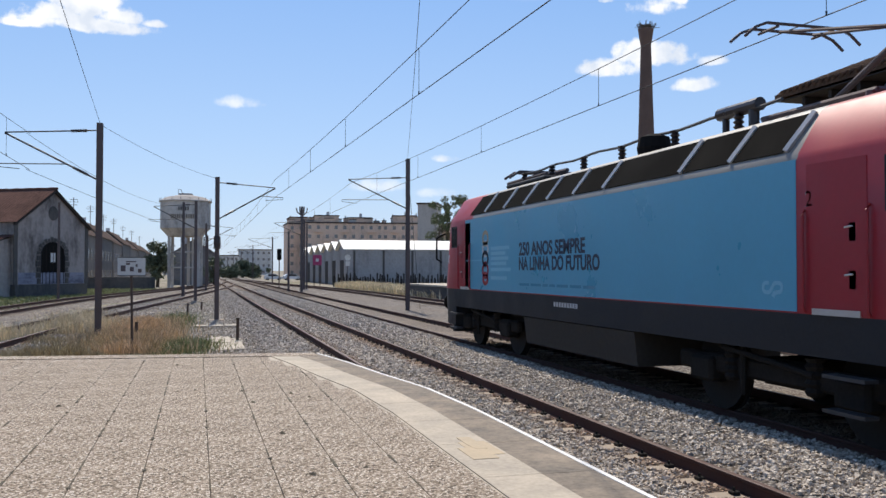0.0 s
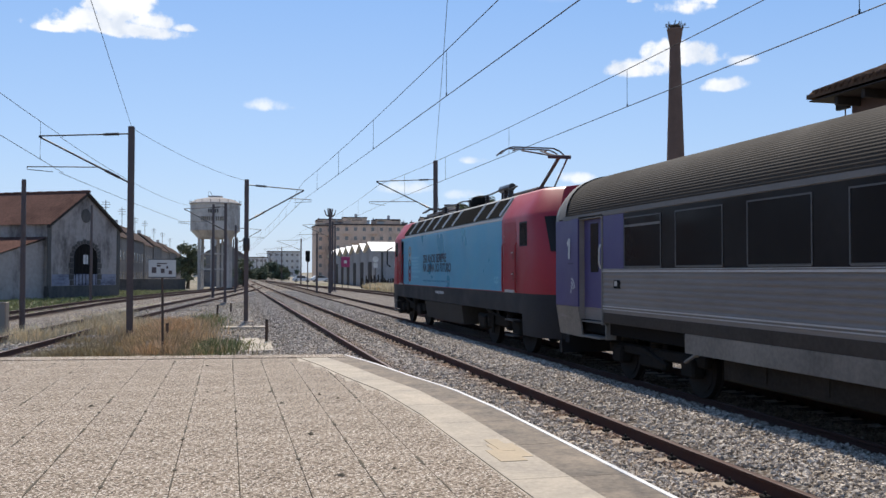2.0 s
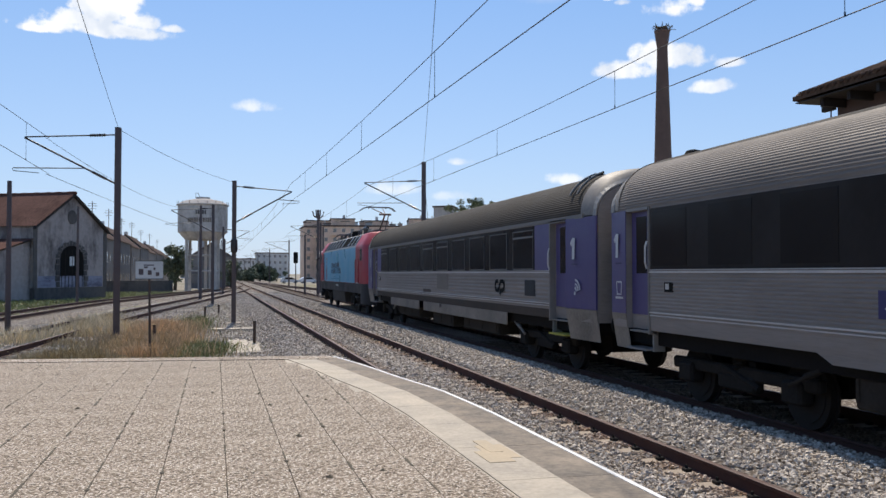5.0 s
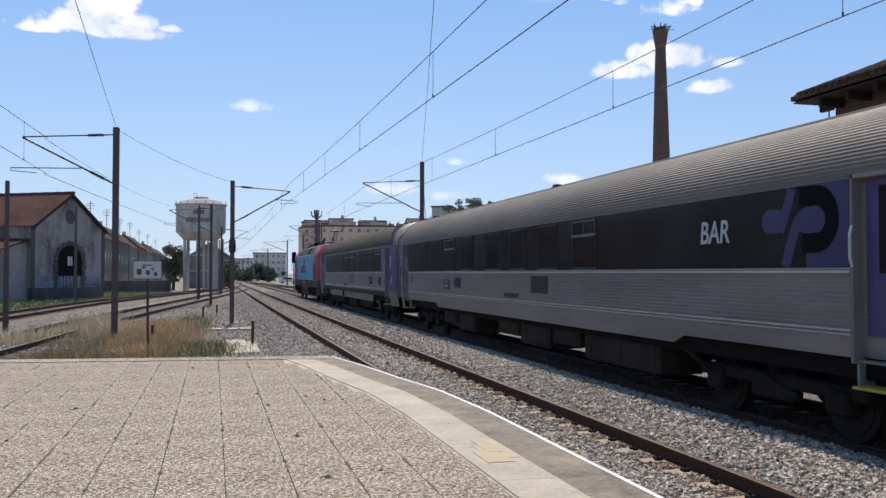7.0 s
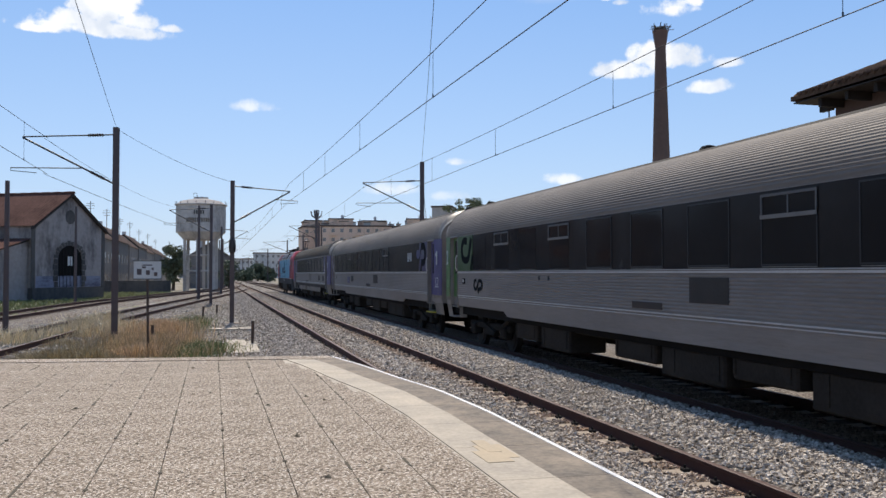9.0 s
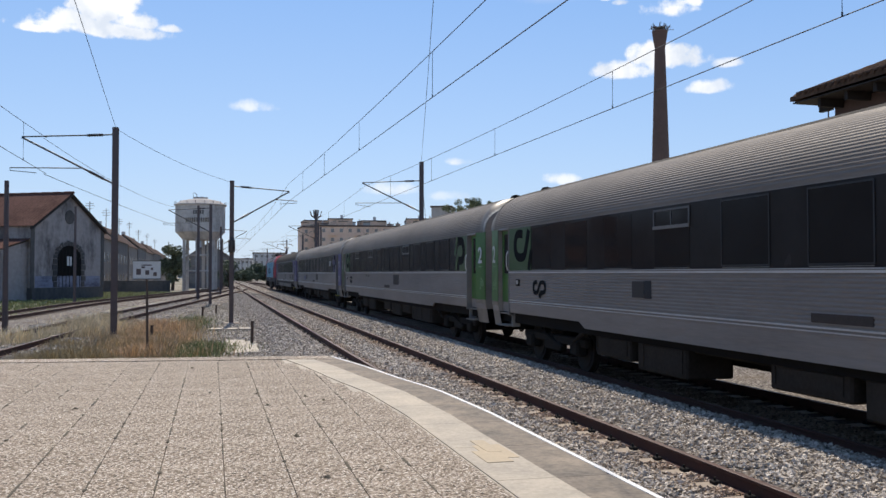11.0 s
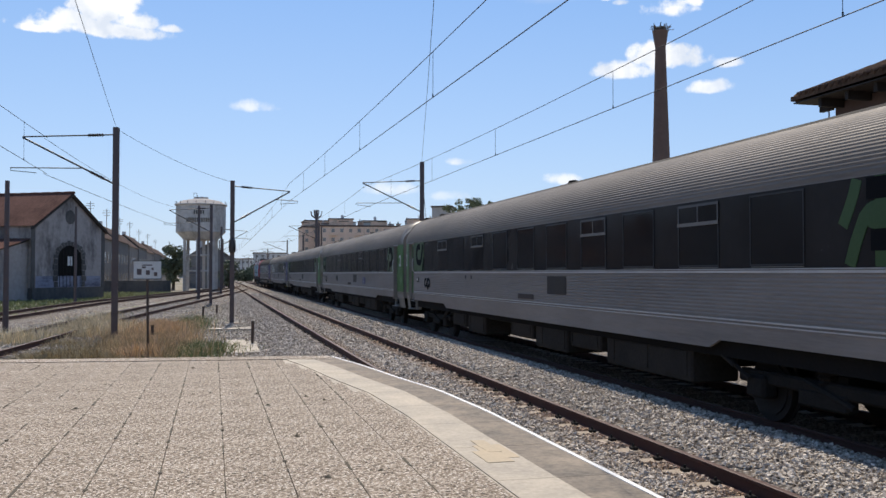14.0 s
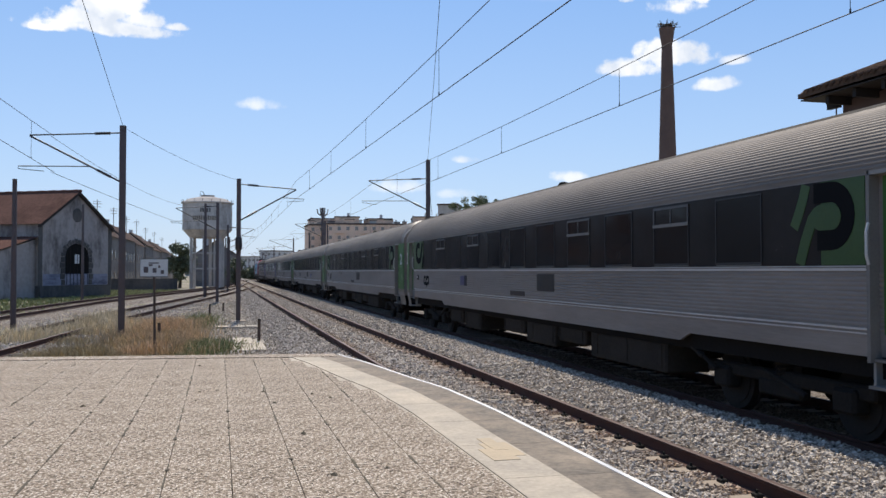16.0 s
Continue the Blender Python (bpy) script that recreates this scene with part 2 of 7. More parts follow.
M_ballast, M_stone, M_pebble, M_ground = ballast_material(), stone_material(), pebble_material(), dry_ground_material()
M_rail_side = worn("rusty rail", (0.075, 0.030, 0.020), 0.8, 0.2, 2.0, 40, 0.35)
M_rail_top = worn("worn rail head", (0.075, 0.033, 0.024), 0.65, 0.1, 3.0, 60, 0.3)
M_sleeper = worn("concrete sleeper", (0.33, 0.265, 0.20), 0.9, 0, 2.0, 30, 0.25)
M_concrete = worn("platform concrete", (0.46, 0.395, 0.305), 0.85, 0, 2.1, 28, 0.42)
M_edge = worn("grey platform edging", (0.245, 0.20, 0.15), 0.9, 0, 3.4, 30, 0.75)
M_white = worn("white road paint", (0.74, 0.72, 0.68), 0.7, 0, 3, 40, 0.12)
M_patch = worn("ochre mortar patch", (0.48, 0.385, 0.26), 0.9, 0, 4, 40, 0.2)
M_moss = worn("dark moss", (0.085, 0.07, 0.045), 0.95, 0, 3, 40, 0.4)
M_joint = worn("sandy joint filler", (0.17, 0.14, 0.11), 0.95)
M_mast = worn("mast steel", (0.13, 0.10, 0.095), 0.7, 0.3, 1.5, 20, 0.35)
M_framing = worn("dark window framing", (0.035, 0.033, 0.032), 0.5, 0.1, 2, 30, 0.25, 0.02, 0.3)
M_galv = worn("galvanised tube", (0.075, 0.075, 0.078), 0.55, 0.5, 2, 30, 0.2)
M_insul = worn("brown insulator", (0.035, 0.025, 0.022), 0.3)
M_wire = worn("old copper wire", (0.035, 0.032, 0.032), 0.6, 0.4)
M_black = worn("black underframe", (0.015, 0.014, 0.013), 0.9, 0, 2, 20, 0.4, spec=0.08)
M_iron = worn("dusty bogie iron", (0.027, 0.024, 0.021), 0.9, 0.0, 2, 20, 0.5, spec=0.1)
M_wheel = worn("wheel steel", (0.034, 0.029, 0.025), 0.7, 0.1, 2, 20, 0.4, spec=0.15)
M_yellow = worn("yellow step edge", (0.45, 0.38, 0.05), 0.7)
M_red = worn("red loco paint", (0.34, 0.013, 0.024), 0.45, 0, 0.7, 12, 0.14, 0.02)
M_blue = worn("light blue vinyl", (0.095, 0.385, 0.555), 0.34, 0, 0.6, 10, 0.08, 0.02)
M_grey = worn("loco grey paint", (0.24, 0.23, 0.21), 0.5, 0, 1, 20, 0.15, 0.03)
M_dark = worn("dark grey loco paint", (0.030, 0.031, 0.034), 0.6, 0, 1, 20, 0.3, 0.05, 0.2)
M_grille = worn("black intake grille", (0.005, 0.005, 0.005), 0.9, spec=0.03)
M_glass = worn("dark window glass", (0.021, 0.0185, 0.0175), 0.08, 0, 1, 5, 0.1, 0.0, 0.11)
M_band = worn("smoked glass band", (0.034, 0.0305, 0.0285), 0.16, 0, 0.8, 6, 0.2, 0.0, 0.06)
M_emblem = worn("black emblem", (0.008, 0.008, 0.009), 0.8, spec=0.08)
M_trim = worn("dull grey trim", (0.22, 0.205, 0.185), 0.7, 0.1, 2, 30, 0.2, 0.02, 0.25)
M_hopper = worn("dull hopper frame", (0.13, 0.125, 0.118), 0.6, 0.2, 2, 30, 0.25, 0.02, 0.3)
M_valance = worn("dusty beige valance", (0.25, 0.222, 0.185), 0.8, 0, 1.2, 16, 0.45, 0.03, 0.2)
M_navy = worn("navy lettering", (0.012, 0.018, 0.045), 0.5)
M_letter = worn("white lettering", (0.55, 0.56, 0.56), 0.5, 0, 2, 30, 0.08, 0.02)
M_faint = worn("pale blue lettering", (0.22, 0.52, 0.66), 0.5, 0, 2, 30, 0.08, 0.02)
M_teal = worn("teal lettering", (0.04, 0.24, 0.38), 0.5, 0, 2, 30, 0.08, 0.02)
M_purple = worn("purple coach paint", (0.075, 0.06, 0.17), 0.42, 0, 0.8, 14, 0.12, 0.02)
M_green = worn("green coach paint", (0.043, 0.14, 0.020), 0.42, 0, 0.8, 14, 0.16, 0.02)
M_steel = steel_corrugated("ribbed stainless steel", (0.30, 0.268, 0.24), 0.55)
M_roofsteel = steel_corrugated("weathered steel roof", (0.225, 0.201, 0.176), 0.6, 0.15)
M_roofdark = worn("grimy dark roof", (0.058, 0.050, 0.041), 0.85, 0, 0.5, 14, 0.35, 0.05, 0.2)
M_alu = worn("bare aluminium", (0.58, 0.56, 0.53), 0.4, 0.3, 2, 30, 0.2, 0.02)
M_soot = worn("grimy gangway rubber", (0.06, 0.045, 0.035), 0.85, 0, 1.5, 15, 0.45)
M_roof = tile_roof_material("terracotta tiles", (0.135, 0.072, 0.056))
M_roof_brown = tile_roof_material("old brown tiles", (0.14, 0.085, 0.055))
M_shed = plaster_material("stained shed plaster", (0.38, 0.335, 0.305), (0.06, 0.05, 0.048))
M_plinth = plaster_material("dark plinth", (0.12, 0.11, 0.10), (0.05, 0.05, 0.05))
M_dado = plaster_material("scrawled dado", (0.27, 0.275, 0.33), (0.07, 0.07, 0.11), 2.0)
M_tower = plaster_material("weathered tower concrete", (0.58, 0.53, 0.47), (0.30, 0.27, 0.24))
M_brick = worn("chimney brick", (0.15, 0.098, 0.078), 0.9, 0, 0.5, 14, 0.3, 0.4, 0.2)
M_flat = plaster_material("ochre flats", (0.80, 0.57, 0.42), (0.5, 0.36, 0.27))
M_plain = plaster_material("plain grey gable", (0.46, 0.42, 0.38), (0.36, 0.33, 0.3))
M_flat2 = plaster_material("pale flats", (0.68, 0.65, 0.60), (0.5, 0.48, 0.46))
M_house = plaster_material("pale house wall", (0.52, 0.48, 0.44), (0.22, 0.2, 0.19))
M_town = tile_roof_material("faded brown tiles", (0.115, 0.085, 0.074))
M_info = worn("violet blue panel", (0.035, 0.03, 0.12), 0.5)
M_film_green = worn("dull green window film", (0.05, 0.095, 0.03), 0.4, spec=0.25)
M_film_purple = worn("dull purple window film", (0.06, 0.052, 0.125), 0.4, spec=0.25)
M_fade = worn("faded pale green print", (0.22, 0.36, 0.18), 0.6)
M_terrace = plaster_material("grimy terrace wall", (0.25, 0.225, 0.205), (0.13, 0.115, 0.105))
M_plain_dark = plaster_material("grey terrace wall", (0.17, 0.16, 0.152), (0.10, 0.095, 0.09))
M_pane = worn("far window", (0.26, 0.235, 0.21), 0.2)
M_ware = plaster_material("warehouse wall", (0.40, 0.38, 0.36), (0.26, 0.25, 0.24))
M_wareroof = worn("white sheet roof", (0.80, 0.77, 0.70), 0.6, 0, 0.3, 6, 0.08)
M_timber = worn("dark eaves timber", (0.036, 0.027, 0.021), 0.85, 0, 2, 20, 0.4)
M_trunk = worn("bark", (0.10, 0.075, 0.05), 0.9, 0, 2, 20, 0.35, 0.5)
M_leaf = leaf_material("olive leaves", (0.11, 0.125, 0.06))
M_leaf2 = leaf_material("dark leaves", (0.12, 0.14, 0.085))
M_straw = leaf_material("dry grass", (0.60, 0.43, 0.25))
M_pale = leaf_material("pale dry grass", (0.66, 0.55, 0.35))
M_olive = leaf_material("olive brown dry grass", (0.40, 0.315, 0.175))
M_tank = worn("dusty tank paint", (0.052, 0.047, 0.041), 0.8, 0, 1, 14, 0.35, 0.05, 0.2)
M_dusty = worn("dust-caked equipment", (0.042, 0.036, 0.030), 0.9, 0, 1.5, 18, 0.5, 0.1, 0.1)
M_solebar = worn("brown brake dust", (0.075, 0.062, 0.05), 0.85, 0, 0.9, 16, 0.45, 0.05, 0.15)
M_dome = worn("pale bare end dome", (0.22, 0.20, 0.175), 0.55, 0.2, 1.2, 14, 0.35, 0.03, 0.3)
M_ventgrey = worn("grey brown louvre", (0.07, 0.062, 0.055), 0.7, 0.1, 2, 40, 0.35, 0.05, 0.2)
M_grass = leaf_material("green grass", (0.20, 0.215, 0.085))
M_sign = worn("sign board white", (0.62, 0.61, 0.58), 0.5)
M_post = worn("rusty post", (0.09, 0.06, 0.045), 0.8)
M_brown_sign = worn("magenta sign", (0.35, 0.03, 0.12), 0.5)
# ---- building blocks ----
def mesh_of(bm, name, mats, smooth=False):
    me = bpy.data.meshes.new(name)
    bm.to_mesh(me)
    bm.free()
    for m in mats if isinstance(mats, (list, tuple)) else [mats]:
        me.materials.append(m)
    if smooth:
        me.polygons.foreach_set("use_smooth", [True] * len(me.polygons))
    return me


def part(name, bm, material, parent, label="", smooth=False):
    """One mesh object under a thing or a part."""
    ob = new(name, mesh_of(bm, name, material, smooth))
    ob.parent = parent
    if label:
        tagged(ob, label)
    return ob


def thing(name, m, label, category, group="", kind="", bm=None, material=None, smooth=False):
    """A top-level thing: an empty at its base, or one mesh."""
    ob = new(name, mesh_of(bm, name, material, smooth) if bm else None)
    ob.matrix_basis = m
    return tagged(ob, label, category, group, kind)


def box(bm, x0, y0, z0, x1, y1, z1, mat=0, bevel=0.0, m=None):
    v = [bm.verts.new(p) for p in ((x0, y0, z0), (x1, y0, z0), (x1, y1, z0), (x0, y1, z0),
                                   (x0, y0, z1), (x1, y0, z1), (x1, y1, z1), (x0, y1, z1))]
    fs = [bm.faces.new([v[i] for i in q]) for q in ((3, 2, 1, 0), (4, 5, 6, 7), (0, 1, 5, 4), (1, 2, 6, 5), (2, 3, 7, 6), (3, 0, 4, 7))]
    for f in fs:
        f.material_index = mat
    if bevel:
        r = bmesh.ops.bevel(bm, geom=list({e for f in fs for e in f.edges}), offset=bevel, segments=1, affect="EDGES")
        v = list({x for f in r["faces"] for x in f.verts} | {x for x in v if x.is_valid})
    if m is not None:
        bmesh.ops.transform(bm, matrix=m, verts=[x for x in v if x.is_valid])
    return bm


def boxes(*dims, bevel=0.0):
    bm = bmesh.new()
    for d in dims:
        box(bm, *d, bevel=bevel)
    return bm


def tube(bm, pts, r, n=8, mat=0, r2=None, caps=True):
    """A round bar through points, from radius r to r2."""
    pts = [Vector(p) for p in pts]
    rings = []
    for i, p in enumerate(pts):
        d = (pts[min(i + 1, len(pts) - 1)] - pts[max(i - 1, 0)]).normalized()
        a = d.cross(Vector((0, 0, 1)) if abs(d.z) < 0.95 else Vector((1, 0, 0))).normalized()
        b = d.cross(a)
        rr = r if r2 is None else r + (r2 - r) * i / max(1, len(pts) - 1)
        rings.append([bm.verts.new(p + (a * math.cos(k * math.tau / n) + b * math.sin(k * math.tau / n)) * rr) for k in range(n)])
    for p, q in zip(rings, rings[1:]):
        for k in range(n):
            bm.faces.new((p[k], p[(k + 1) % n], q[(k + 1) % n], q[k])).material_index = mat
    if caps:
        bm.faces.new(rings[0][::-1]).material_index = mat
        bm.faces.new(rings[-1]).material_index = mat
    return bm


def lathe(bm, prof, n=24, mat=0, cx=0, cy=0):
    """A turned body from (radius, z) pairs."""
    rings = [[bm.verts.new((cx + r * math.cos(k * math.tau / n), cy + r * math.sin(k * math.tau / n), z)) for k in range(n)] for r, z in prof]
    for p, q in zip(rings, rings[1:]):
        for k in range(n):
            bm.faces.new((p[k], p[(k + 1) % n], q[(k + 1) % n], q[k])).material_index = mat
    bm.faces.new(rings[0][::-1]).material_index = mat
    bm.faces.new(rings[-1]).material_index = mat
    return bm


def sweep(bm, path, profile, mat=0):
    """A closed (across, up) profile along a level path of (x, y, z)."""
    rings = []
    for i, p in enumerate(path):
        a, b = Vector(path[max(i - 1, 0)]), Vector(path[min(i + 1, len(path) - 1)])
        d = (b - a).normalized()
        n = Vector((d.y, -d.x, 0)).normalized()
        rings.append([bm.verts.new(Vector(p) + n * u + Vector((0, 0, w))) for u, w in profile])
    k = len(profile)
    for p, q in zip(rings, rings[1:]):
        for i in range(k):
            bm.faces.new((p[i], p[(i + 1) % k], q[(i + 1) % k], q[i])).material_index = mat
    bm.faces.new(rings[0])
    bm.faces.new(rings[-1][::-1])
    bmesh.ops.recalc_face_normals(bm, faces=bm.faces)
    return bm


def smooth_path(pts, step=2.0):
    """A Catmull-Rom line through (x, y) points."""
    out = []
    p = [Vector((*a, 0)) for a in pts]
    p = [p[0] * 2 - p[1]] + p + [p[-1] * 2 - p[-2]]
    for i in range(1, len(p) - 2):
        n = max(2, int((p[i + 1] - p[i]).length / step))
        for k in range(n):
            t = k / n
            out.append(0.5 * (2 * p[i] + (p[i + 1] - p[i - 1]) * t + (2 * p[i - 1] - 5 * p[i] + 4 * p[i + 1] - p[i + 2]) * t * t
                              + (3 * p[i] - p[i - 1] - 3 * p[i + 1] + p[i + 2]) * t ** 3))
    return out + [p[-2]]


def shifted(path, off, z=0.0):
    out = []
    for i, p in enumerate(path):
        d = (path[min(i + 1, len(path) - 1)] - path[max(i - 1, 0)]).normalized()
        out.append(p + Vector((d.y, -d.x, 0)) * off + Vector((0, 0, z)))
    return out


def ribbed(bm, p, q, r_big, r_small, n, sides=10):
    """A stack of round sheds from p to q as one turned body."""
    p, q = Vector(p), Vector(q)
    d = (q - p).normalized()
    a = d.cross(Vector((0, 0, 1)) if abs(d.z) < 0.95 else Vector((1, 0, 0))).normalized()
    b = d.cross(a)
    rings = []
    for i in range(2 * n):
        c, r = p.lerp(q, i / (2 * n - 1)), (r_big if i % 2 else r_small)
        rings.append([bm.verts.new(c + (a * math.cos(k * math.tau / sides) + b * math.sin(k * math.tau / sides)) * r) for k in range(sides)])
    for s, e in zip(rings, rings[1:]):
        for k in range(sides):
            bm.faces.new((s[k], s[(k + 1) % sides], e[(k + 1) % sides], e[k]))
    bm.faces.new(rings[0][::-1])
    bm.faces.new(rings[-1])
    return bm


def soup(name, verts, faces, mat):
    me = bpy.data.meshes.new(name)
    me.from_pydata(verts, [], faces)
    me.materials.append(mat)
    return me


# ---- ground ----
def build_ground():
    bm = bmesh.new()
    xs = [-1500, -500, -200, -120] + [-80 + 4 * i for i in range(41)] + [120, 200, 500, 1500]
    ys = [-400, -120, -60, -30] + [-16 + 4 * i for i in range(40)] + [180, 260, 420, 800, 1600, 2600]
    grid = [[bm.verts.new((x, y, -0.36 + 0.07 * noise.noise((x * 0.13, y * 0.13, 0)))) for x in xs] for y in ys]
    for r, q in zip(grid, grid[1:]):
        for i in range(len(xs) - 1):
            bm.faces.new((r[i], r[i + 1], q[i + 1], q[i]))
    thing("ground", Matrix(), "dry earth and grass ground of the station yard", "ground", kind="structure", bm=bm, material=M_ground, smooth=True)


LINE_A = smooth_path([(-9.6, -12), (-7.6, 10), (-6.05, 26), (-4.95, 39.6), (-1.95, 66.8), (0.0, 84), (2.2, 104), (3.9, 126), (4.18, 150)])
LINE_B = smooth_path([(-15, -4), (-12.6, 20), (-11.2, 33), (-9.9, 45.5), (-8.1, 66), (-4.6, 88), (-1.2, 108), (1.6, 128), (3.6, 150)])
LINE_1 = [Vector((T1, y, 0)) for y in (-60, 0, 60, 150, 320)]
LINE_2 = [Vector((T2, y, 0)) for y in (-60, 0, 60, 150, 320)]
LINE_3 = smooth_path([(T3 + 2, -30), (T3 + 0.6, 20), (T3, 58), (T3 - 0.2, 80), (T3 - 1.6, 110), (T3 - 4.2, 140), (T2 + 0.4, 190)])
HALF = 0.834 + 0.036


def ballast_bed(name, path, half, z, label):
    bm = bmesh.new()
    prof = [(-half - 0.55, -0.5), (-half, z), (-half * 0.5, z - 0.012), (half * 0.5, z - 0.012), (half, z), (half + 0.55, -0.5)]
    rings = []
    for i, p in enumerate(path):
        d = (path[min(i + 1, len(path) - 1)] - path[max(i - 1, 0)]).normalized()
        n = Vector((d.y, -d.x, 0))
        rings.append([bm.verts.new(p + n * (u * (1 + 0.05 * noise.noise((p.y * 0.2, u, 3)))) + Vector((0, 0, w + 0.02 * noise.noise((p.y * 0.5, u, 7))))) for u, w in prof])
    for p, q in zip(rings, rings[1:]):
        for i in range(len(prof) - 1):
            bm.faces.new((p[i], p[i + 1], q[i + 1], q[i]))
    thing(name, Matrix(), label, "ballast", kind="structure", bm=bm, material=M_ballast, smooth=True)


def stones(name, count, x0, x1, y0, y1, size, keep, label, seed, z=None):
    """Loose angular ballast stones as one heap."""
    rng = np.random.default_rng(seed)
    base = np.array([(1, 0, 0), (-1, 0, 0), (0, 1, 0), (0, -1, 0), (0, 0, 1), (0, 0, -1)], float)
    tri = np.array([(0, 2, 4), (2, 1, 4), (1, 3, 4), (3, 0, 4), (2, 0, 5), (1, 2, 5), (3, 1, 5), (0, 3, 5)])
    x = rng.uniform(x0, x1, count)
    y = y0 + (y1 - y0) * rng.random(count) ** 1.8
    ok = keep(x, y) & (x + rng.normal(0, 0.35, count) > x0 + 0.5)
    x, y = x[ok], y[ok]
    n = len(x)
    s = size * rng.uniform(0.55, 1.25, n)
    rnd = rng.normal(size=(n, 3, 3))
    q, _ = np.linalg.qr(rnd)
    v = base[None] * rng.uniform(0.55, 1.2, (n, 6, 1)) + rng.normal(0, 0.22, (n, 6, 3))
    v = np.einsum("nij,nkj->nki", q, v) * s[:, None, None]
    v[:, :, 2] *= 0.75
    if z is None:
        z = np.interp(x, [a for a, _ in BED_LINE], [b for _, b in BED_LINE]) + 0.006
    v += np.stack([x, y, z + rng.uniform(-0.012, 0.028, n)], 1)[:, None]
    f = (tri[None] + (np.arange(n) * 6)[:, None, None]).reshape(-1, 3)
    me = soup(name, v.reshape(-1, 3).tolist(), f.tolist(), M_stone)
    ob = new(name, me)
    tagged(ob, label, "ballast", kind="stuff")


BED = -0.165
# across the main line: x and height, heaped between the two tracks
BED_LINE = ((1.2, -0.5), (1.8, BED), (3.3, BED), (5.12, BED), (5.25, -0.09), (5.5, -0.045), (6.2, -0.035), (6.95, -0.05), (7.18, -0.10), (7.3, BED), (9.3, BED), (11.0, BED), (12.9, BED), (13.5, -0.5))
RAIL = [(-0.07, -0.172), (-0.07, -0.158), (-0.012, -0.145), (-0.012, -0.045), (-0.036, -0.032), (-0.036, -0.004),
        (-0.028, 0.0), (0.028, 0.0), (0.036, -0.004), (0.036, -0.032), (0.012, -0.045), (0.012, -0.145), (0.07, -0.158), (0.07, -0.172)]


def track(name, path, label, sleepers=None):
    t = thing(name, Matrix(), label, "track", kind="structure")
    for off in (-HALF, HALF):
        bm = bmesh.new()
        sweep(bm, shifted(path, off), RAIL)
        for f in bm.faces:
            if f.calc_center_median().z > -0.003:
                f.material_index = 1
        part("rail", bm, [M_rail_side, M_rail_top], t)
    if sleepers:
        bm = bmesh.new()
        box(bm, -1.3, -0.13, -0.36, 1.3, 0.13, -0.172, bevel=0.02)
        me = mesh_of(bm, "sleeper", M_sleeper)
        bm = bmesh.new()
        for off in (-HALF, HALF):
            for s in (-1, 1):
                box(bm, off + s * 0.11 - 0.04, -0.05, -0.172, off + s * 0.11 + 0.04, 0.05, -0.135, bevel=0.008)
                tube(bm, [(off + s * 0.115, 0, -0.14), (off + s * 0.115, 0, -0.1)], 0.014, 6)
        clip = mesh_of(bm, "rail_clip", M_iron)
        x, y0, y1 = sleepers
        for i in range(int((y1 - y0) / 0.6)):
            o = new("sleeper", me)
            o.parent, o.location = t, (x, y0 + 0.6 * i, 0.018)
            c = new("rail_clip", clip)
            c.parent = o
    return t


def build_tracks():
    bm = bmesh.new()
    rows = [[bm.verts.new((x, y, z + (0.015 * noise.noise((x, y * 0.4, 7)) if z > -0.4 else 0))) for x, z in BED_LINE] for y in range(-60, 321, 4)]
    for p, q in zip(rows, rows[1:]):
        for i in range(len(BED_LINE) - 1):
            bm.faces.new((p[i], p[i + 1], q[i + 1], q[i]))
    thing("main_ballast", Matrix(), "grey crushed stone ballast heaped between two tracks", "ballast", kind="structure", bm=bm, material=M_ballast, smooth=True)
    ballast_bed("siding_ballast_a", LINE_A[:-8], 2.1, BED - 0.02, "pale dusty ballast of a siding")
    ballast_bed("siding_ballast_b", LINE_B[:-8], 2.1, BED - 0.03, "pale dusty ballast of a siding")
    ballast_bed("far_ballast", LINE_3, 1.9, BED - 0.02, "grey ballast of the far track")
    track("main_track_empty", LINE_1, "empty main line of rusty rails beside the platform", (T1, 2.0, 80.0))
    track("main_track_train", LINE_2, "main line under the train", (T2, 4.0, 70.0))
    track("siding_track_a", LINE_A, "rusty siding curving into the main line", None)
    track("siding_track_b", LINE_B, "rusty siding beside the shed", None)
    track("far_track", LINE_3, "rusty far track beyond the main line", None)

    def clear(x, y):
        ok = np.ones_like(x, bool)
        for c in (T1, T2):
            for off in (-HALF, HALF):
                ok &= np.abs(x - c - off) > 0.10
            ok &= ~((np.abs(np.abs(x - c) - HALF) < 0.34) & (np.abs((y - 2.0) % 0.6 - 0.6 * ((y - 2.0) % 0.6 > 0.3)) < 0.12))
        return ok & (x > np.interp(y, [0, 9, 13.2, 14], [2.5, 2.45, 1.85, 1.0]))
    stones("ballast_stones", 105000, 0.9, 8.6, 4.2, 26, 0.0285, clear, "loose grey angular ballast stones between the rails", 3)
    stones("ballast_stones_far", 60000, 0.7, 7.6, 18, 95, 0.042, clear, "loose grey angular ballast stones further along", 4)
    stones("gravel_stones", 26000, -7.5, 1.4, 17, 70, 0.045, lambda x, y: np.abs(x - np.interp(y, [-12, 26, 39.6, 66.8, 84], [-9.6, -6.05, -4.95, -1.95, 0.0])) < 1.9 + 0.6 * np.sin(y), "pale loose gravel round the siding", 6, -0.19)
    stones("path_gravel", 22000, -3.0, 2.2, 24, 75, 0.04, lambda x, y: (x < 2.1) & (x > -2.6 + 0.05 * (y - 26)), "pale loose gravel beside the main line", 7, -0.33)


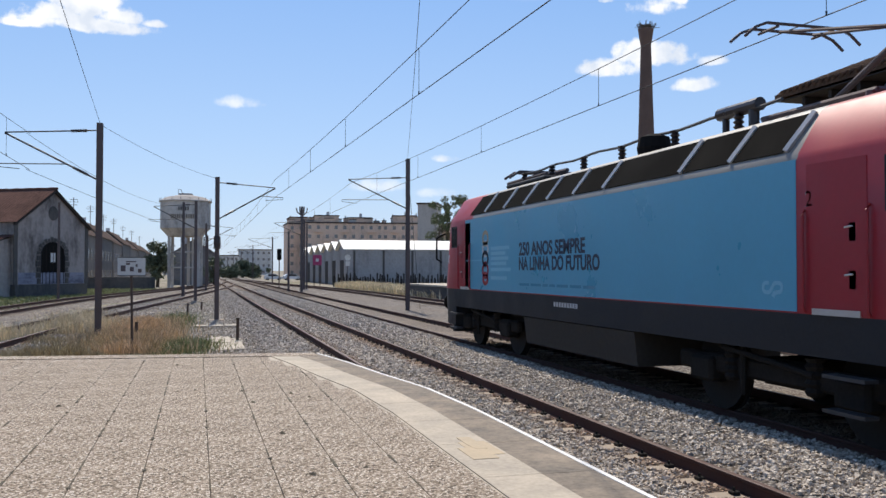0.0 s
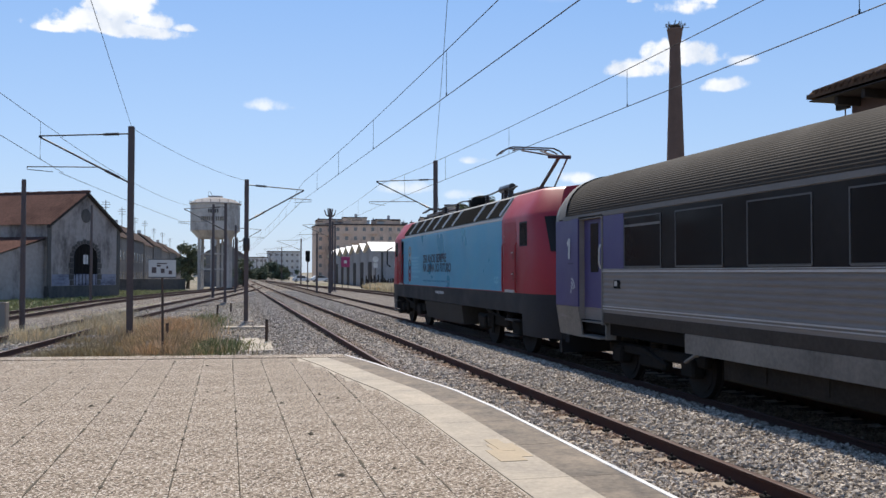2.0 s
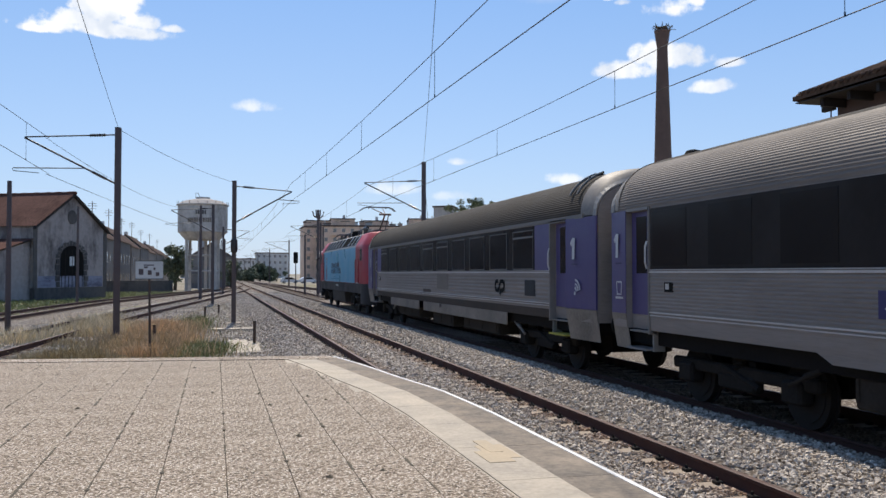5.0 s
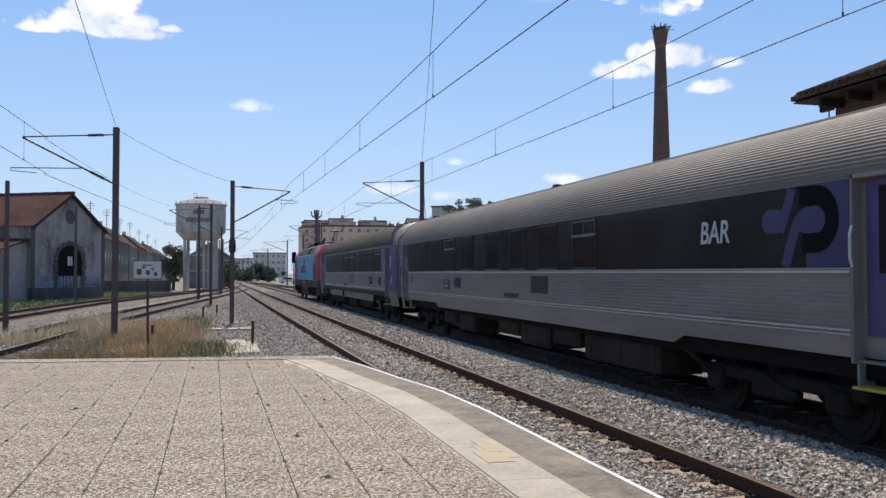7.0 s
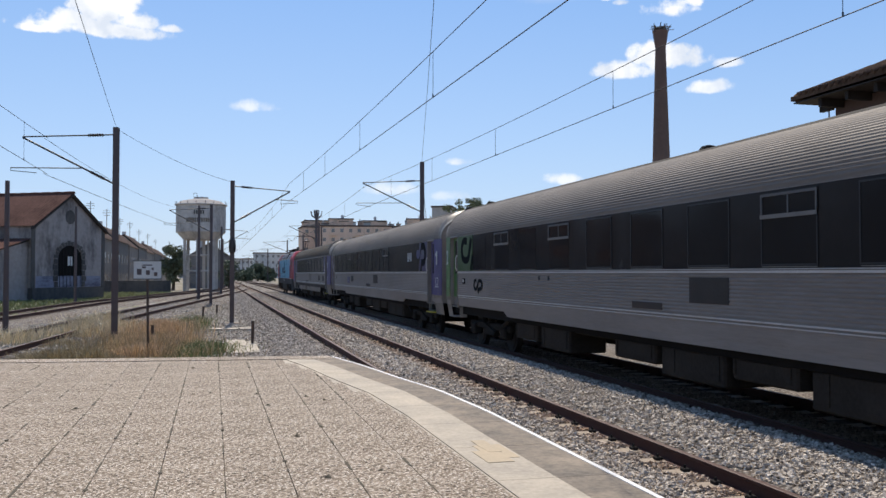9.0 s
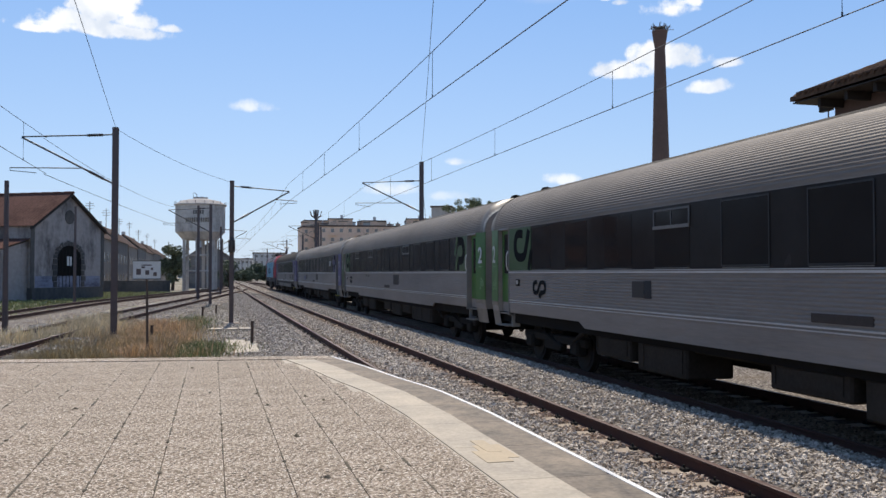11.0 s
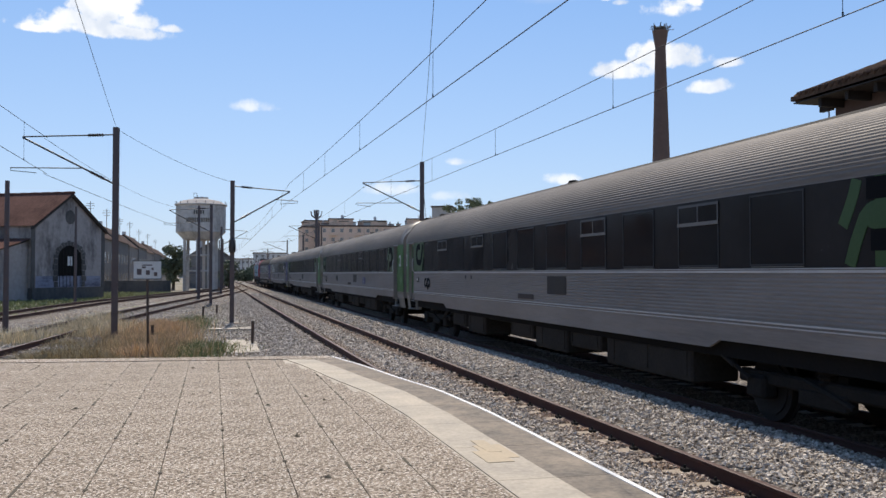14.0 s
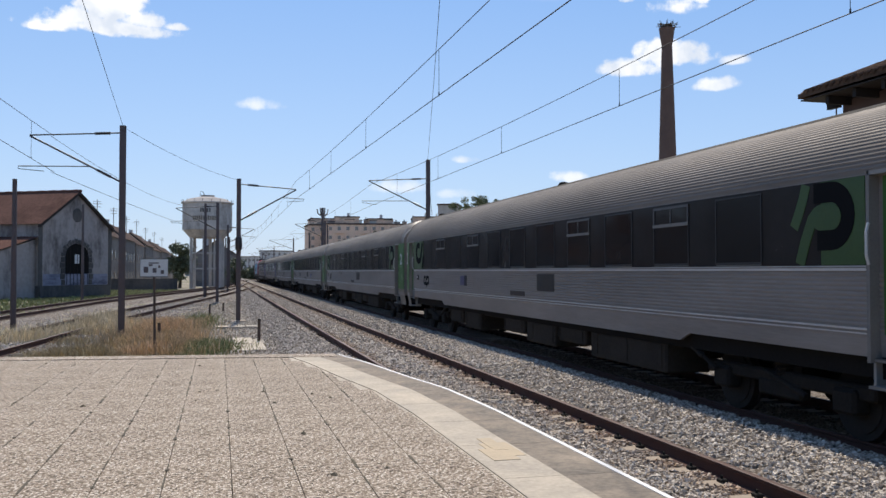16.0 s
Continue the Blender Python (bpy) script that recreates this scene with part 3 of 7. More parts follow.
# ---- platform ----
EDGE_Y = [-30.0, 7.5, 9.0, 10.3, 11.8, 13.05]
EDGE_X = [2.40, 2.39, 2.32, 2.12, 1.94, 1.72]


def edge_x(y):
    return float(np.interp(y, EDGE_Y, EDGE_X))


def end_y(x):
    return 13.32 - 0.13 * x


def strip(bm, y0, y1, a, b, z0, z1, n=2):
    """A piece of the edging between offsets a and b left of the platform edge."""
    ys = [y0 + (y1 - y0) * i / n for i in range(n + 1)]
    rows = [[bm.verts.new((edge_x(y) - o, y, z)) for o, z in ((a, z0), (b, z0), (b, z1), (a, z1))] for y in ys]
    for p, q in zip(rows, rows[1:]):
        for i in range(4):
            bm.faces.new((p[i], q[i], q[(i + 1) % 4], p[(i + 1) % 4]))
    bm.faces.new(rows[0])
    bm.faces.new(rows[-1][::-1])
    bmesh.ops.recalc_face_normals(bm, faces=bm.faces)
    return bm


def build_platform():
    # solid body, a little lower than the paving
    bm = bmesh.new()
    outline = [(edge_x(y) - 0.03, y) for y in (-30, 7.5, 9, 10.3, 11.8, 13.02)] + [(-14, end_y(-14)), (-14, -30)]
    lo = [bm.verts.new((x, y, -0.45)) for x, y in outline]
    hi = [bm.verts.new((x, y, DECK - 0.03)) for x, y in outline]
    bm.faces.new(hi)
    for i in range(len(lo)):
        j = (i + 1) % len(lo)
        bm.faces.new((lo[i], lo[j], hi[j], hi[i]))
    bmesh.ops.recalc_face_normals(bm, faces=bm.faces)
    deck = thing("platform", Matrix(), "low station platform paved with washed pebble slabs", "platform", kind="structure", bm=bm, material=M_joint)
    # edging: grey kerb, white line and light concrete band, in pieces
    y, rnd = -2.0, random.Random(5)
    while y < 13.0:
        y1 = min(13.05, y + 1.0)
        part("kerb_stone", strip(bmesh.new(), y + 0.003, y1 - 0.003, 0.0, 0.375, DECK - 0.2, DECK), M_edge, deck)
        part("concrete_band", strip(bmesh.new(), y + 0.003, y1 - 0.003, 0.379, 0.76, DECK - 0.08, DECK + 0.002), M_concrete, deck)
        y = y1
    part("band_bed", strip(bmesh.new(), 2.0, 13.05, 0.72, 1.35, DECK - 0.08, DECK - 0.006, 40), M_concrete, deck)
    part("edge_line", strip(bmesh.new(), -2.0, 13.05, -0.004, 0.032, DECK - 0.06, DECK + 0.004, 40), M_white, deck, "worn white painted edge line")
    bm = strip(bmesh.new(), 5.6, 6.05, 0.40, 0.60, DECK - 0.01, DECK + 0.0045)
    strip(bm, 5.48, 5.85, 0.48, 0.66, DECK - 0.01, DECK + 0.0055)
    strip(bm, 5.8, 6.22, 0.46, 0.56, DECK - 0.01, DECK + 0.0065)
    part("mortar_patch", bm, M_patch, deck, "ochre mortar patch")
    # light end strip
    for i in range(-1, 14):
        x0, x1 = 1.2 - i * 1.1 - 1.1, min(1.66, 1.2 - i * 1.1 - 0.006)
        bm = bmesh.new()
        pts = [(x0, end_y(x0) - 0.42), (x1, end_y(x1) - 0.42), (x1, end_y(x1) + 0.02), (x0, end_y(x0) + 0.02)]
        a = [bm.verts.new((*p, DECK - 0.12)) for p in pts]
        b = [bm.verts.new((*p, DECK + 0.0065)) for p in pts]
        bm.faces.new(b)
        for k in range(4):
            bm.faces.new((a[k], a[(k + 1) % 4], b[(k + 1) % 4], b[k]))
        part("end_kerb", bm, M_pebble, deck)
    # slabs
    meshes = {}
    w, ln = 0.385, 0.77
    for c in range(-11, 4):
        x0 = 0.075 + c * w
        y = 2.2
        while y < end_y(x0 + w / 2) - 0.47:
            y1 = y + ln
            x1 = min(x0 + w, edge_x(max(y, min(y1, 13.0))) - 0.765, edge_x(y) - 0.765)
            top = min(y1, end_y(x0 + w / 2) - 0.44)
            if x1 - x0 > 0.08 and top - y > 0.02:
                key = (round(x1 - x0, 3), round(top - y, 3))
                if key not in meshes:
                    bm = bmesh.new()
                    box(bm, 0.0024, 0.0007, -0.03, key[0] - 0.0024, key[1] - 0.0007, 0, bevel=0.0012)
                    meshes[key] = mesh_of(bm, "paving_slab", M_pebble)
                o = new("paving_slab", meshes[key])
                o.parent = deck
                o.matrix_basis = pose(x0, y, DECK - 0.001 + rnd.uniform(-0.0008, 0.0008), rnd.uniform(-0.03, 0.03), rnd.uniform(-0.08, 0.08))
            y = y1
    # dark moss and dirt caught in the long joints
    bm = bmesh.new()
    for c in range(-9, 5):
        xj, y = 0.075 + c * w, 3.0
        while y < 12.7 and xj < edge_x(y) - 0.8:
            ln2 = rnd.uniform(0.03, 0.4)
            if rnd.random() < 0.55:
                hw2 = rnd.uniform(0.004, 0.009)
                box(bm, xj - hw2, y, DECK - 0.01, xj + hw2, min(y + ln2, 12.75), DECK + 0.0018)
                if rnd.random() < 0.3:
                    box(bm, xj - 0.012, y + 0.01, DECK - 0.01, xj + 0.013, y + 0.05, DECK + 0.004)
            y += ln2 + rnd.uniform(0.02, 0.3)
    part("joint_moss", bm, M_moss, deck, "dark moss along the slab joints")
    bm = bmesh.new()
    for i in range(8):
        box(bm, -13.9, -29.9 + i * 4, DECK - 0.03, 1.6, -25.9 + i * 4 - 0.01, DECK - 0.002)
    for i in range(3):
        box(bm, -13.9, 2.12 + i * 4, DECK - 0.03, -4.18, min(6.11 + i * 4, 13.4), DECK - 0.002)
    part("rear_paving", bm, M_pebble, deck)
    return deck


build_ground()
build_tracks()
build_platform()
# ---- overhead line ----
def mast(x, y, base, top, side, reach, wire_x, label, arms=1, contact=5.48, z_arm=None, plate=False):
    """A steel mast with a cantilever towards side (-1 left, 1 right)."""
    t = thing("catenary_mast", pose(x, y, base), label, "mast", "overhead line masts")
    h = top - base
    bm = bmesh.new()
    # an H beam: two flanges and a web
    a, b, c, d = 0.1, 0.108, 0.012, 0.09
    outline = [(-a, -b), (a, -b), (a, -d), (c, -d), (c, d), (a, d), (a, b), (-a, b), (-a, d), (-c, d), (-c, -d), (-a, -d)]
    ends = [[bm.verts.new((px, py, z)) for px, py in outline] for z in (0, h)]
    bm.faces.new(ends[0][::-1])
    bm.faces.new(ends[1])
    for i in range(12):
        bm.faces.new((ends[0][i], ends[0][(i + 1) % 12], ends[1][(i + 1) % 12], ends[1][i]))
    part("pole", bm, M_mast, t)
    bm = bmesh.new()
    box(bm, -0.35, -0.35, -0.3, 0.35, 0.35, 0.12, bevel=0.03)
    part("footing", bm, M_sleeper, t)
    for k in range(arms):
        a = z_arm or top - 0.25
        a -= base
        e = (reach - x)
        lo = a - 1.65
        bm = bmesh.new()
        tube(bm, [(side * 0.1, 0, a), (e, 0, a - 0.18)], 0.024, 8)
        part("top_tie", bm, M_galv, t)
        bm = bmesh.new()
        tube(bm, [(side * 0.1, 0, lo), (e, 0, a - 0.2)], 0.032, 8)
        part("cantilever_tube", bm, M_galv, t)
        mid = Vector((side * 0.1, 0, lo)).lerp(Vector((e, 0, a - 0.2)), 0.52)
        bm = bmesh.new()
        cz = contact + 0.22 - base
        k = (cz - lo) / (a - 0.2 - lo)
        mid = Vector((side * 0.1, 0, lo)).lerp(Vector((e, 0, a - 0.2)), min(0.8, max(0.3, k)))
        tip = e + side * 0.35
        tube(bm, [mid, (tip, 0, mid.z - 0.05)], 0.018, 8)
        tube(bm, [(tip, 0, mid.z - 0.05), (tip, 0, mid.z - 0.14), (e - side * 0.45, 0, contact - base + 0.02)], 0.013, 6)
        part("steady_arm", bm, M_galv, t)
        for p, q, f in (((side * 0.1, 0, a), (e, 0, a - 0.18), 0.14), ((side * 0.1, 0, lo), (e, 0, a - 0.2), 0.16)):
            p, q = Vector(p), Vector(q)
            d = (q - p).normalized()
            m = p + d * 0.55
            bm = bmesh.new()
            ribbed(bm, m - d * 0.25, m + d * 0.25, 0.06, 0.036, 7)
            part("insulator", bm, M_insul, t)
    if plate:
        bm = bmesh.new()
        lathe(bm, [(0.05, 3.3), (0.15, 3.36), (0.16, 3.6), (0.15, 3.92), (0.05, 3.98)], 14, 0, 0, -0.16)
        part("switch_drum", bm, M_insul, t)
    return t


def plain_pole(x, y, base, top, r, label, horns=False, name="line_pole"):
    t = thing(name, pose(x, y, base), label, "mast", "yard poles")
    bm = bmesh.new()
    tube(bm, [(0, 0, -0.2), (0, 0, (top - base) * 0.5), (0, 0, top - base)], r, 10, 0, r * 0.75)
    part("pole", bm, M_mast, t)
    h = top - base
    if horns:
        for s in (-1, -0.4, 0.4, 1):
            bm = bmesh.new()
            tube(bm, [(0, 0, h - 0.9), (s * 0.45, 0, h - 0.6), (s * 0.55, 0, h + 0.1 - 0.25 * abs(s))], 0.07, 6)
            part("horn_bracket", bm, M_mast, t)
    return t


def wire(name, pts, r, label):
    bm = bmesh.new()
    tube(bm, pts, r, 6)
    return thing(name, Matrix(), label, "wire", "overhead wires", bm=bm, material=M_wire)


def sag(a, b, drop, n=14):
    a, b = Vector(a), Vector(b)
    return [a.lerp(b, i / n) - Vector((0, 0, 4 * drop * (i / n) * (1 - i / n))) for i in range(n + 1)]


def catenary(xs, supports, contact, tops, drop, droppers, label):
    """Contact wire, messenger wire and droppers of one track as one hung thing; xs and tops at the supports."""
    t = thing("catenary", Matrix(), label, "overhead line", "overhead wires")

    def across(y):
        return float(np.interp(y, supports, xs))
    bm = bmesh.new()
    tube(bm, [(x, y, contact) for x, y in zip(xs, supports)], 0.0085, 6)
    part("contact_wire", bm, M_wire, t)
    bm = bmesh.new()
    pts = []
    for i in range(len(supports) - 1):
        pts += sag((xs[i], supports[i], tops[i]), (xs[i + 1], supports[i + 1], tops[i + 1]), drop)[:-1]
    tube(bm, pts + [Vector((xs[-1], supports[-1], tops[-1]))], 0.008, 6)
    part("messenger_wire", bm, M_wire, t)
    for y in droppers:
        for i, (a, b) in enumerate(zip(supports, supports[1:])):
            if a <= y < b:
                k = (y - a) / (b - a)
                x, top = across(y), tops[i] + (tops[i + 1] - tops[i]) * k
                bm = bmesh.new()
                tube(bm, [(x, y, contact), (x, y, top - 4 * drop * k * (1 - k))], 0.0055, 5)
                tube(bm, [(x, y, contact + 0.0), (x, y, contact + 0.06)], 0.014, 5)
                part("dropper", bm, M_wire, t)


def build_overhead():
    mast(-3.23, 31.7, -0.35, 6.94, -1, -6.16, -5.6, "dark steel catenary mast with a cantilever, standing in dry grass", contact=5.3)
    mast(0.83, 41.7, -0.4, 6.25, 1, 3.45, T1, "dark steel catenary mast with a switch drum beside the ballast", plate=True, contact=5.2)
    mast(10.82, 46.0, -0.35, 7.97, -1, 7.6, T2, "tall dark steel mast with a cantilever over the train", z_arm=6.95, contact=5.48)
    mast(-0.17, 64.2, -0.45, 6.83, -1, -3.0, -2.4, "distant dark steel catenary mast", contact=5.3)
    mast(0.8, 96.0, -0.4, 6.9, 1, 3.5, T1, "distant dark steel catenary mast")
    mast(11.3, 98.0, -0.4, 7.6, -1, 8.0, T2, "distant dark steel catenary mast")
    mast(12.0, 150.0, -0.4, 7.6, -1, 8.0, T2, "distant dark steel catenary mast")
    mast(0.9, 148.0, -0.4, 7.4, 1, 3.5, T1, "distant dark steel catenary mast")
    mast(12.0, 205.0, -0.4, 7.6, -1, 8.0, T2, "distant dark steel catenary mast")
    mast(0.9, 205.0, -0.4, 7.4, 1, 3.5, T1, "distant dark steel catenary mast")
    plain_pole(-1.2, 77.0, -0.4, 7.7, 0.14, "slim dark yard pole before the water tower")
    plain_pole(1.2, 122.0, -0.4, 6.6, 0.16, "slim dark yard pole beside the water tower")
    plain_pole(-10.0, 70.8, -0.4, 7.0, 0.11, "slim dark yard pole before the shed gable")
    plain_pole(-7.6, 36.5, -0.4, 5.5, 0.11, "dark yard pole beside the siding")
    plain_pole(9.9, 88.0, -0.4, 8.3, 0.16, "thick dark pole with a crown of horn brackets", True)
    plain_pole(9.0, 92.0, -0.4, 6.0, 0.12, "slim dark yard pole")
    plain_pole(11.7, 99.0, -0.4, 7.2, 0.12, "slim dark yard pole")
    catenary([4.2, 4.7, 3.43, 3.6, 3.7, 3.8, 3.9], [-58, -8.3, 41.7, 96, 148, 205, 300], 5.37, [6.9, 6.93, 6.2, 6.4, 6.4, 6.4, 6.4], 0.31, [8.2, 16.4, 24.0, 30.5, 36.5, 47, 55, 63, 71, 79, 87, 102, 112, 122, 132], "contact and messenger wires over the empty track")
    catenary([8.2, 8.42, 7.75, 8.1, 8.1, 8.1, 8.2], [-58, -4, 46, 98, 150, 205, 300], 5.46, [6.6] * 7, 0.36, [2.3, 10.1, 17.0, 24.7, 32.1, 39.5, 54, 62, 70, 78, 86, 106, 116, 126, 138], "contact and messenger wires over the train's track")
    catenary([-5.4, -5.4], [-14, 31.7], 5.3, [6.5, 6.5], 0.3, [6, 14, 22, 28], "sagging wires over the siding")
    wire("siding_wire", sag((-5.5, 31.7, 6.5), (-2.6, 64.2, 6.6), 0.35), 0.008, "dark messenger wire over the siding")
    wire("siding_wire", sag((-5.5, 31.7, 5.3), (-2.6, 64.2, 5.3), 0.05), 0.009, "dark contact wire over the siding")
    wire("earth_wire", sag((-3.23, 31.7, 6.9), (0.75, 41.7, 6.2), 0.18), 0.007, "thin earth wire between masts")
    wire("earth_wire", sag((-3.23, 31.7, 6.94), (-2.44, 14.96, 7.22), 0.02), 0.007, "thin earth wire to a mast behind")
    wire("earth_wire", sag((10.8, 46, 7.95), (-1.15, -7.0, 8.2), 0.35), 0.007, "thin wire slung across the tracks")
    wire("stay_wire", [Vector((10.85, 46, 7.0)), Vector((11.9, 47.5, -0.3))], 0.012, "steel stay wire of a mast")


# ---- buildings ----
def quad(bm, *pts, mat=0):
    f = bm.faces.new([bm.verts.new(p) for p in pts])
    f.material_index = mat
    return f


def prism(bm, outline, y0, y1):
    """An (x, z) outline given depth along y."""
    a = [bm.verts.new((x, y0, z)) for x, z in outline]
    b = [bm.verts.new((x, y1, z)) for x, z in outline]
    bm.faces.new(a)
    bm.faces.new(b[::-1])
    for i in range(len(a)):
        j = (i + 1) % len(a)
        bm.faces.new((a[i], b[i], b[j], a[j]))
    bmesh.ops.recalc_face_normals(bm, faces=bm.faces)
    return bm


def window_unit(parent, x, z, w, h, name="window", depth=0.12, mat=None, m=None):
    """A window on the wall plane y = 0 of its house: frame, sill and pane."""
    bm = boxes((x - w / 2 - 0.06, -0.04, z - 0.06, x - w / 2, depth, z + h + 0.06), (x + w / 2, -0.04, z - 0.06, x + w / 2 + 0.06, depth, z + h + 0.06),
               (x - w / 2, -0.04, z + h, x + w / 2, depth, z + h + 0.06), (x - w / 2, -0.08, z - 0.08, x + w / 2, depth, z))
    f = part(name, bm, M_sleeper, parent)
    part("pane", boxes((x - w / 2, -0.015, z, x + w / 2, 0.03, z + h)), mat or M_pane, f)
    return f


def roof_rows(bm, x0, x1, y0, y1, z0, z1, pitch=0.32, lift=0.05):
    """A tiled slope from the eave (x0, z0) to the ridge (x1, z1): rolled tile courses as ridges along the slope."""
    n = 2 * int(abs(y1 - y0) / pitch)
    ends = []
    for i in range(n + 1):
        y, up = y0 + (y1 - y0) * i / n, lift * (i % 2)
        ends.append((bm.verts.new((x0, y, z0 + up)), bm.verts.new((x1, y, z1 + up))))
    for a, b in zip(ends, ends[1:]):
        bm.faces.new((a[0], b[0], b[1], a[1]))


def build_goods_shed():
    # the gable lies on local y = 0 with x across it; the long body runs back along y
    ang = math.atan2(8.0, 4.6)
    m = Matrix.Translation((-12.2, 83.0, -0.25)) @ pose(0, 0, 0, 0, 0, math.degrees(ang))
    s = thing("goods_shed", m, "old goods shed with stained plaster gable and terracotta roof", "building")
    W, E, A, L = 4.55, 6.3, 9.25, 34
    bm = bmesh.new()
    prism(bm, [(-W, 0), (W, 0), (W, E), (0, A - 0.15), (-W, E)], 0, L)
    part("wall", bm, M_shed, s)
    bm = bmesh.new()
    box(bm, -W - 0.08, -0.08, 0, W + 0.08, 0.0, 1.0)
    box(bm, -W - 0.08, 0.0, 0, -W - 0.004, L, 1.0)
    part("plinth", bm, M_plinth, s, "dark stained plinth")
    bm = bmesh.new()
    box(bm, -W + 0.35, -0.03, 1.02, W - 0.35, -0.004, 2.0)
    part("dado", bm, M_dado, s, "wall foot covered in faded graffiti")
    for sx in (-1, 1):
        part("quoin", boxes((sx * W - 0.22, -0.05, 1.0, sx * W + 0.22, -0.004, E - 0.1)), M_plinth, s)
    for sx in (-1, 1):
        bm = bmesh.new()
        roof_rows(bm, sx * (W + 0.3), 0, -0.3, L, E - 0.16, A)
        part("roof_slope", bm, M_roof, s)
        bm = bmesh.new()
        a, b = Vector((sx * (W + 0.3), -0.31, E - 0.24)), Vector((0, -0.31, A - 0.08))
        v = [bm.verts.new(p) for p in (a, b, b + Vector((0, 0.3, 0)), a + Vector((0, 0.3, 0)),
                                       a - Vector((0, 0, 0.18)), b - Vector((0, 0, 0.18)), b + Vector((0, 0.3, -0.18)), a + Vector((0, 0.3, -0.18)))]
        for q in ((0, 1, 2, 3), (7, 6, 5, 4), (0, 4, 5, 1), (1, 5, 6, 2), (2, 6, 7, 3), (3, 7, 4, 0)):
            bm.faces.new([v[i] for i in q])
        bmesh.ops.recalc_face_normals(bm, faces=bm.faces)
        part("verge_board", bm, M_timber, s)
    part("ridge_tiles", tube(bmesh.new(), [(0, -0.4 + i * 0.6, A + 0.03 + 0.03 * (i % 2)) for i in range(int(L / 0.6))], 0.13, 8), M_roof, s)
    # arched gate with a rough surround
    bm = bmesh.new()
    n = 14
    for i in range(n):
        a0, a1 = math.pi * i / n, math.pi * (i + 0.9) / n
        r0, r1 = 1.55, 2.0 + 0.12 * (i % 2)
        quad(bm, (r0 * math.cos(a0), -0.07, 3.5 + r0 * math.sin(a0) * 0.75), (r1 * math.cos(a0), -0.07, 3.5 + r1 * math.sin(a0) * 0.75),
             (r1 * math.cos(a1), -0.07, 3.5 + r1 * math.sin(a1) * 0.75), (r0 * math.cos(a1), -0.07, 3.5 + r0 * math.sin(a1) * 0.75))
    for sx in (-1, 1):
        for k in range(5):
            w = 0.45 + 0.14 * (k % 2)
            a, b = sorted((sx * 1.55, sx * (1.55 + w)))
            box(bm, a, -0.07, 1.05 + k * 0.49, b, -0.004, 1.5 + k * 0.49)
    g = part("gate", bm, M_plinth, s, "dark arched gate with a rough stone surround")
    bm = bmesh.new()
    pts = [(-1.55, 1.05), (1.55, 1.05)] + [(1.55 * math.cos(math.pi * i / 12), 3.5 + 1.16 * math.sin(math.pi * i / 12)) for i in range(13)]
    f = bm.faces.new([bm.verts.new((x, -0.02, z)) for x, z in pts])
    part("leaf", bm, M_black, g)
    for i in range(7):
        part("bar", boxes((-1.35 + i * 0.45, -0.05, 1.05, -1.29 + i * 0.45, -0.024, 4.3)), M_iron, g)
    bm = bmesh.new()
    box(bm, -0.3, -0.035, 2.9, 0.3, -0.024, 3.7)
    part("opening", bm, M_sign, g)
    bm = bmesh.new()
    lathe(bm, [(0.62, 0), (0.62, 0.03), (0.5, 0.05)], 20)
    bmesh.ops.transform(bm, matrix=pose(0, -0.004, 7.15, 90), verts=bm.verts)
    part("oculus", bm, M_plinth, s, "round dark oculus")
    # lean-to along the side
    bm = bmesh.new()
    prism(bm, [(-W - 6, 0), (-W - 0.01, 0), (-W - 0.01, 4.9), (-W - 6, 3.3)], 0.4, 20)
    part("lean_to", bm, M_shed, s)
    bm = bmesh.new()
    roof_rows(bm, -W - 6.4, -W - 0.05, 0.1, 20.2, 3.35, 5.1)
    part("lean_to_roof", bm, M_roof, s)
    for k in range(3):
        part("lean_to_door", boxes((-W - 6.06, 3 + 5 * k, 0, -W - 6.01, 5.2 + 5 * k, 2.6)), M_timber, s)


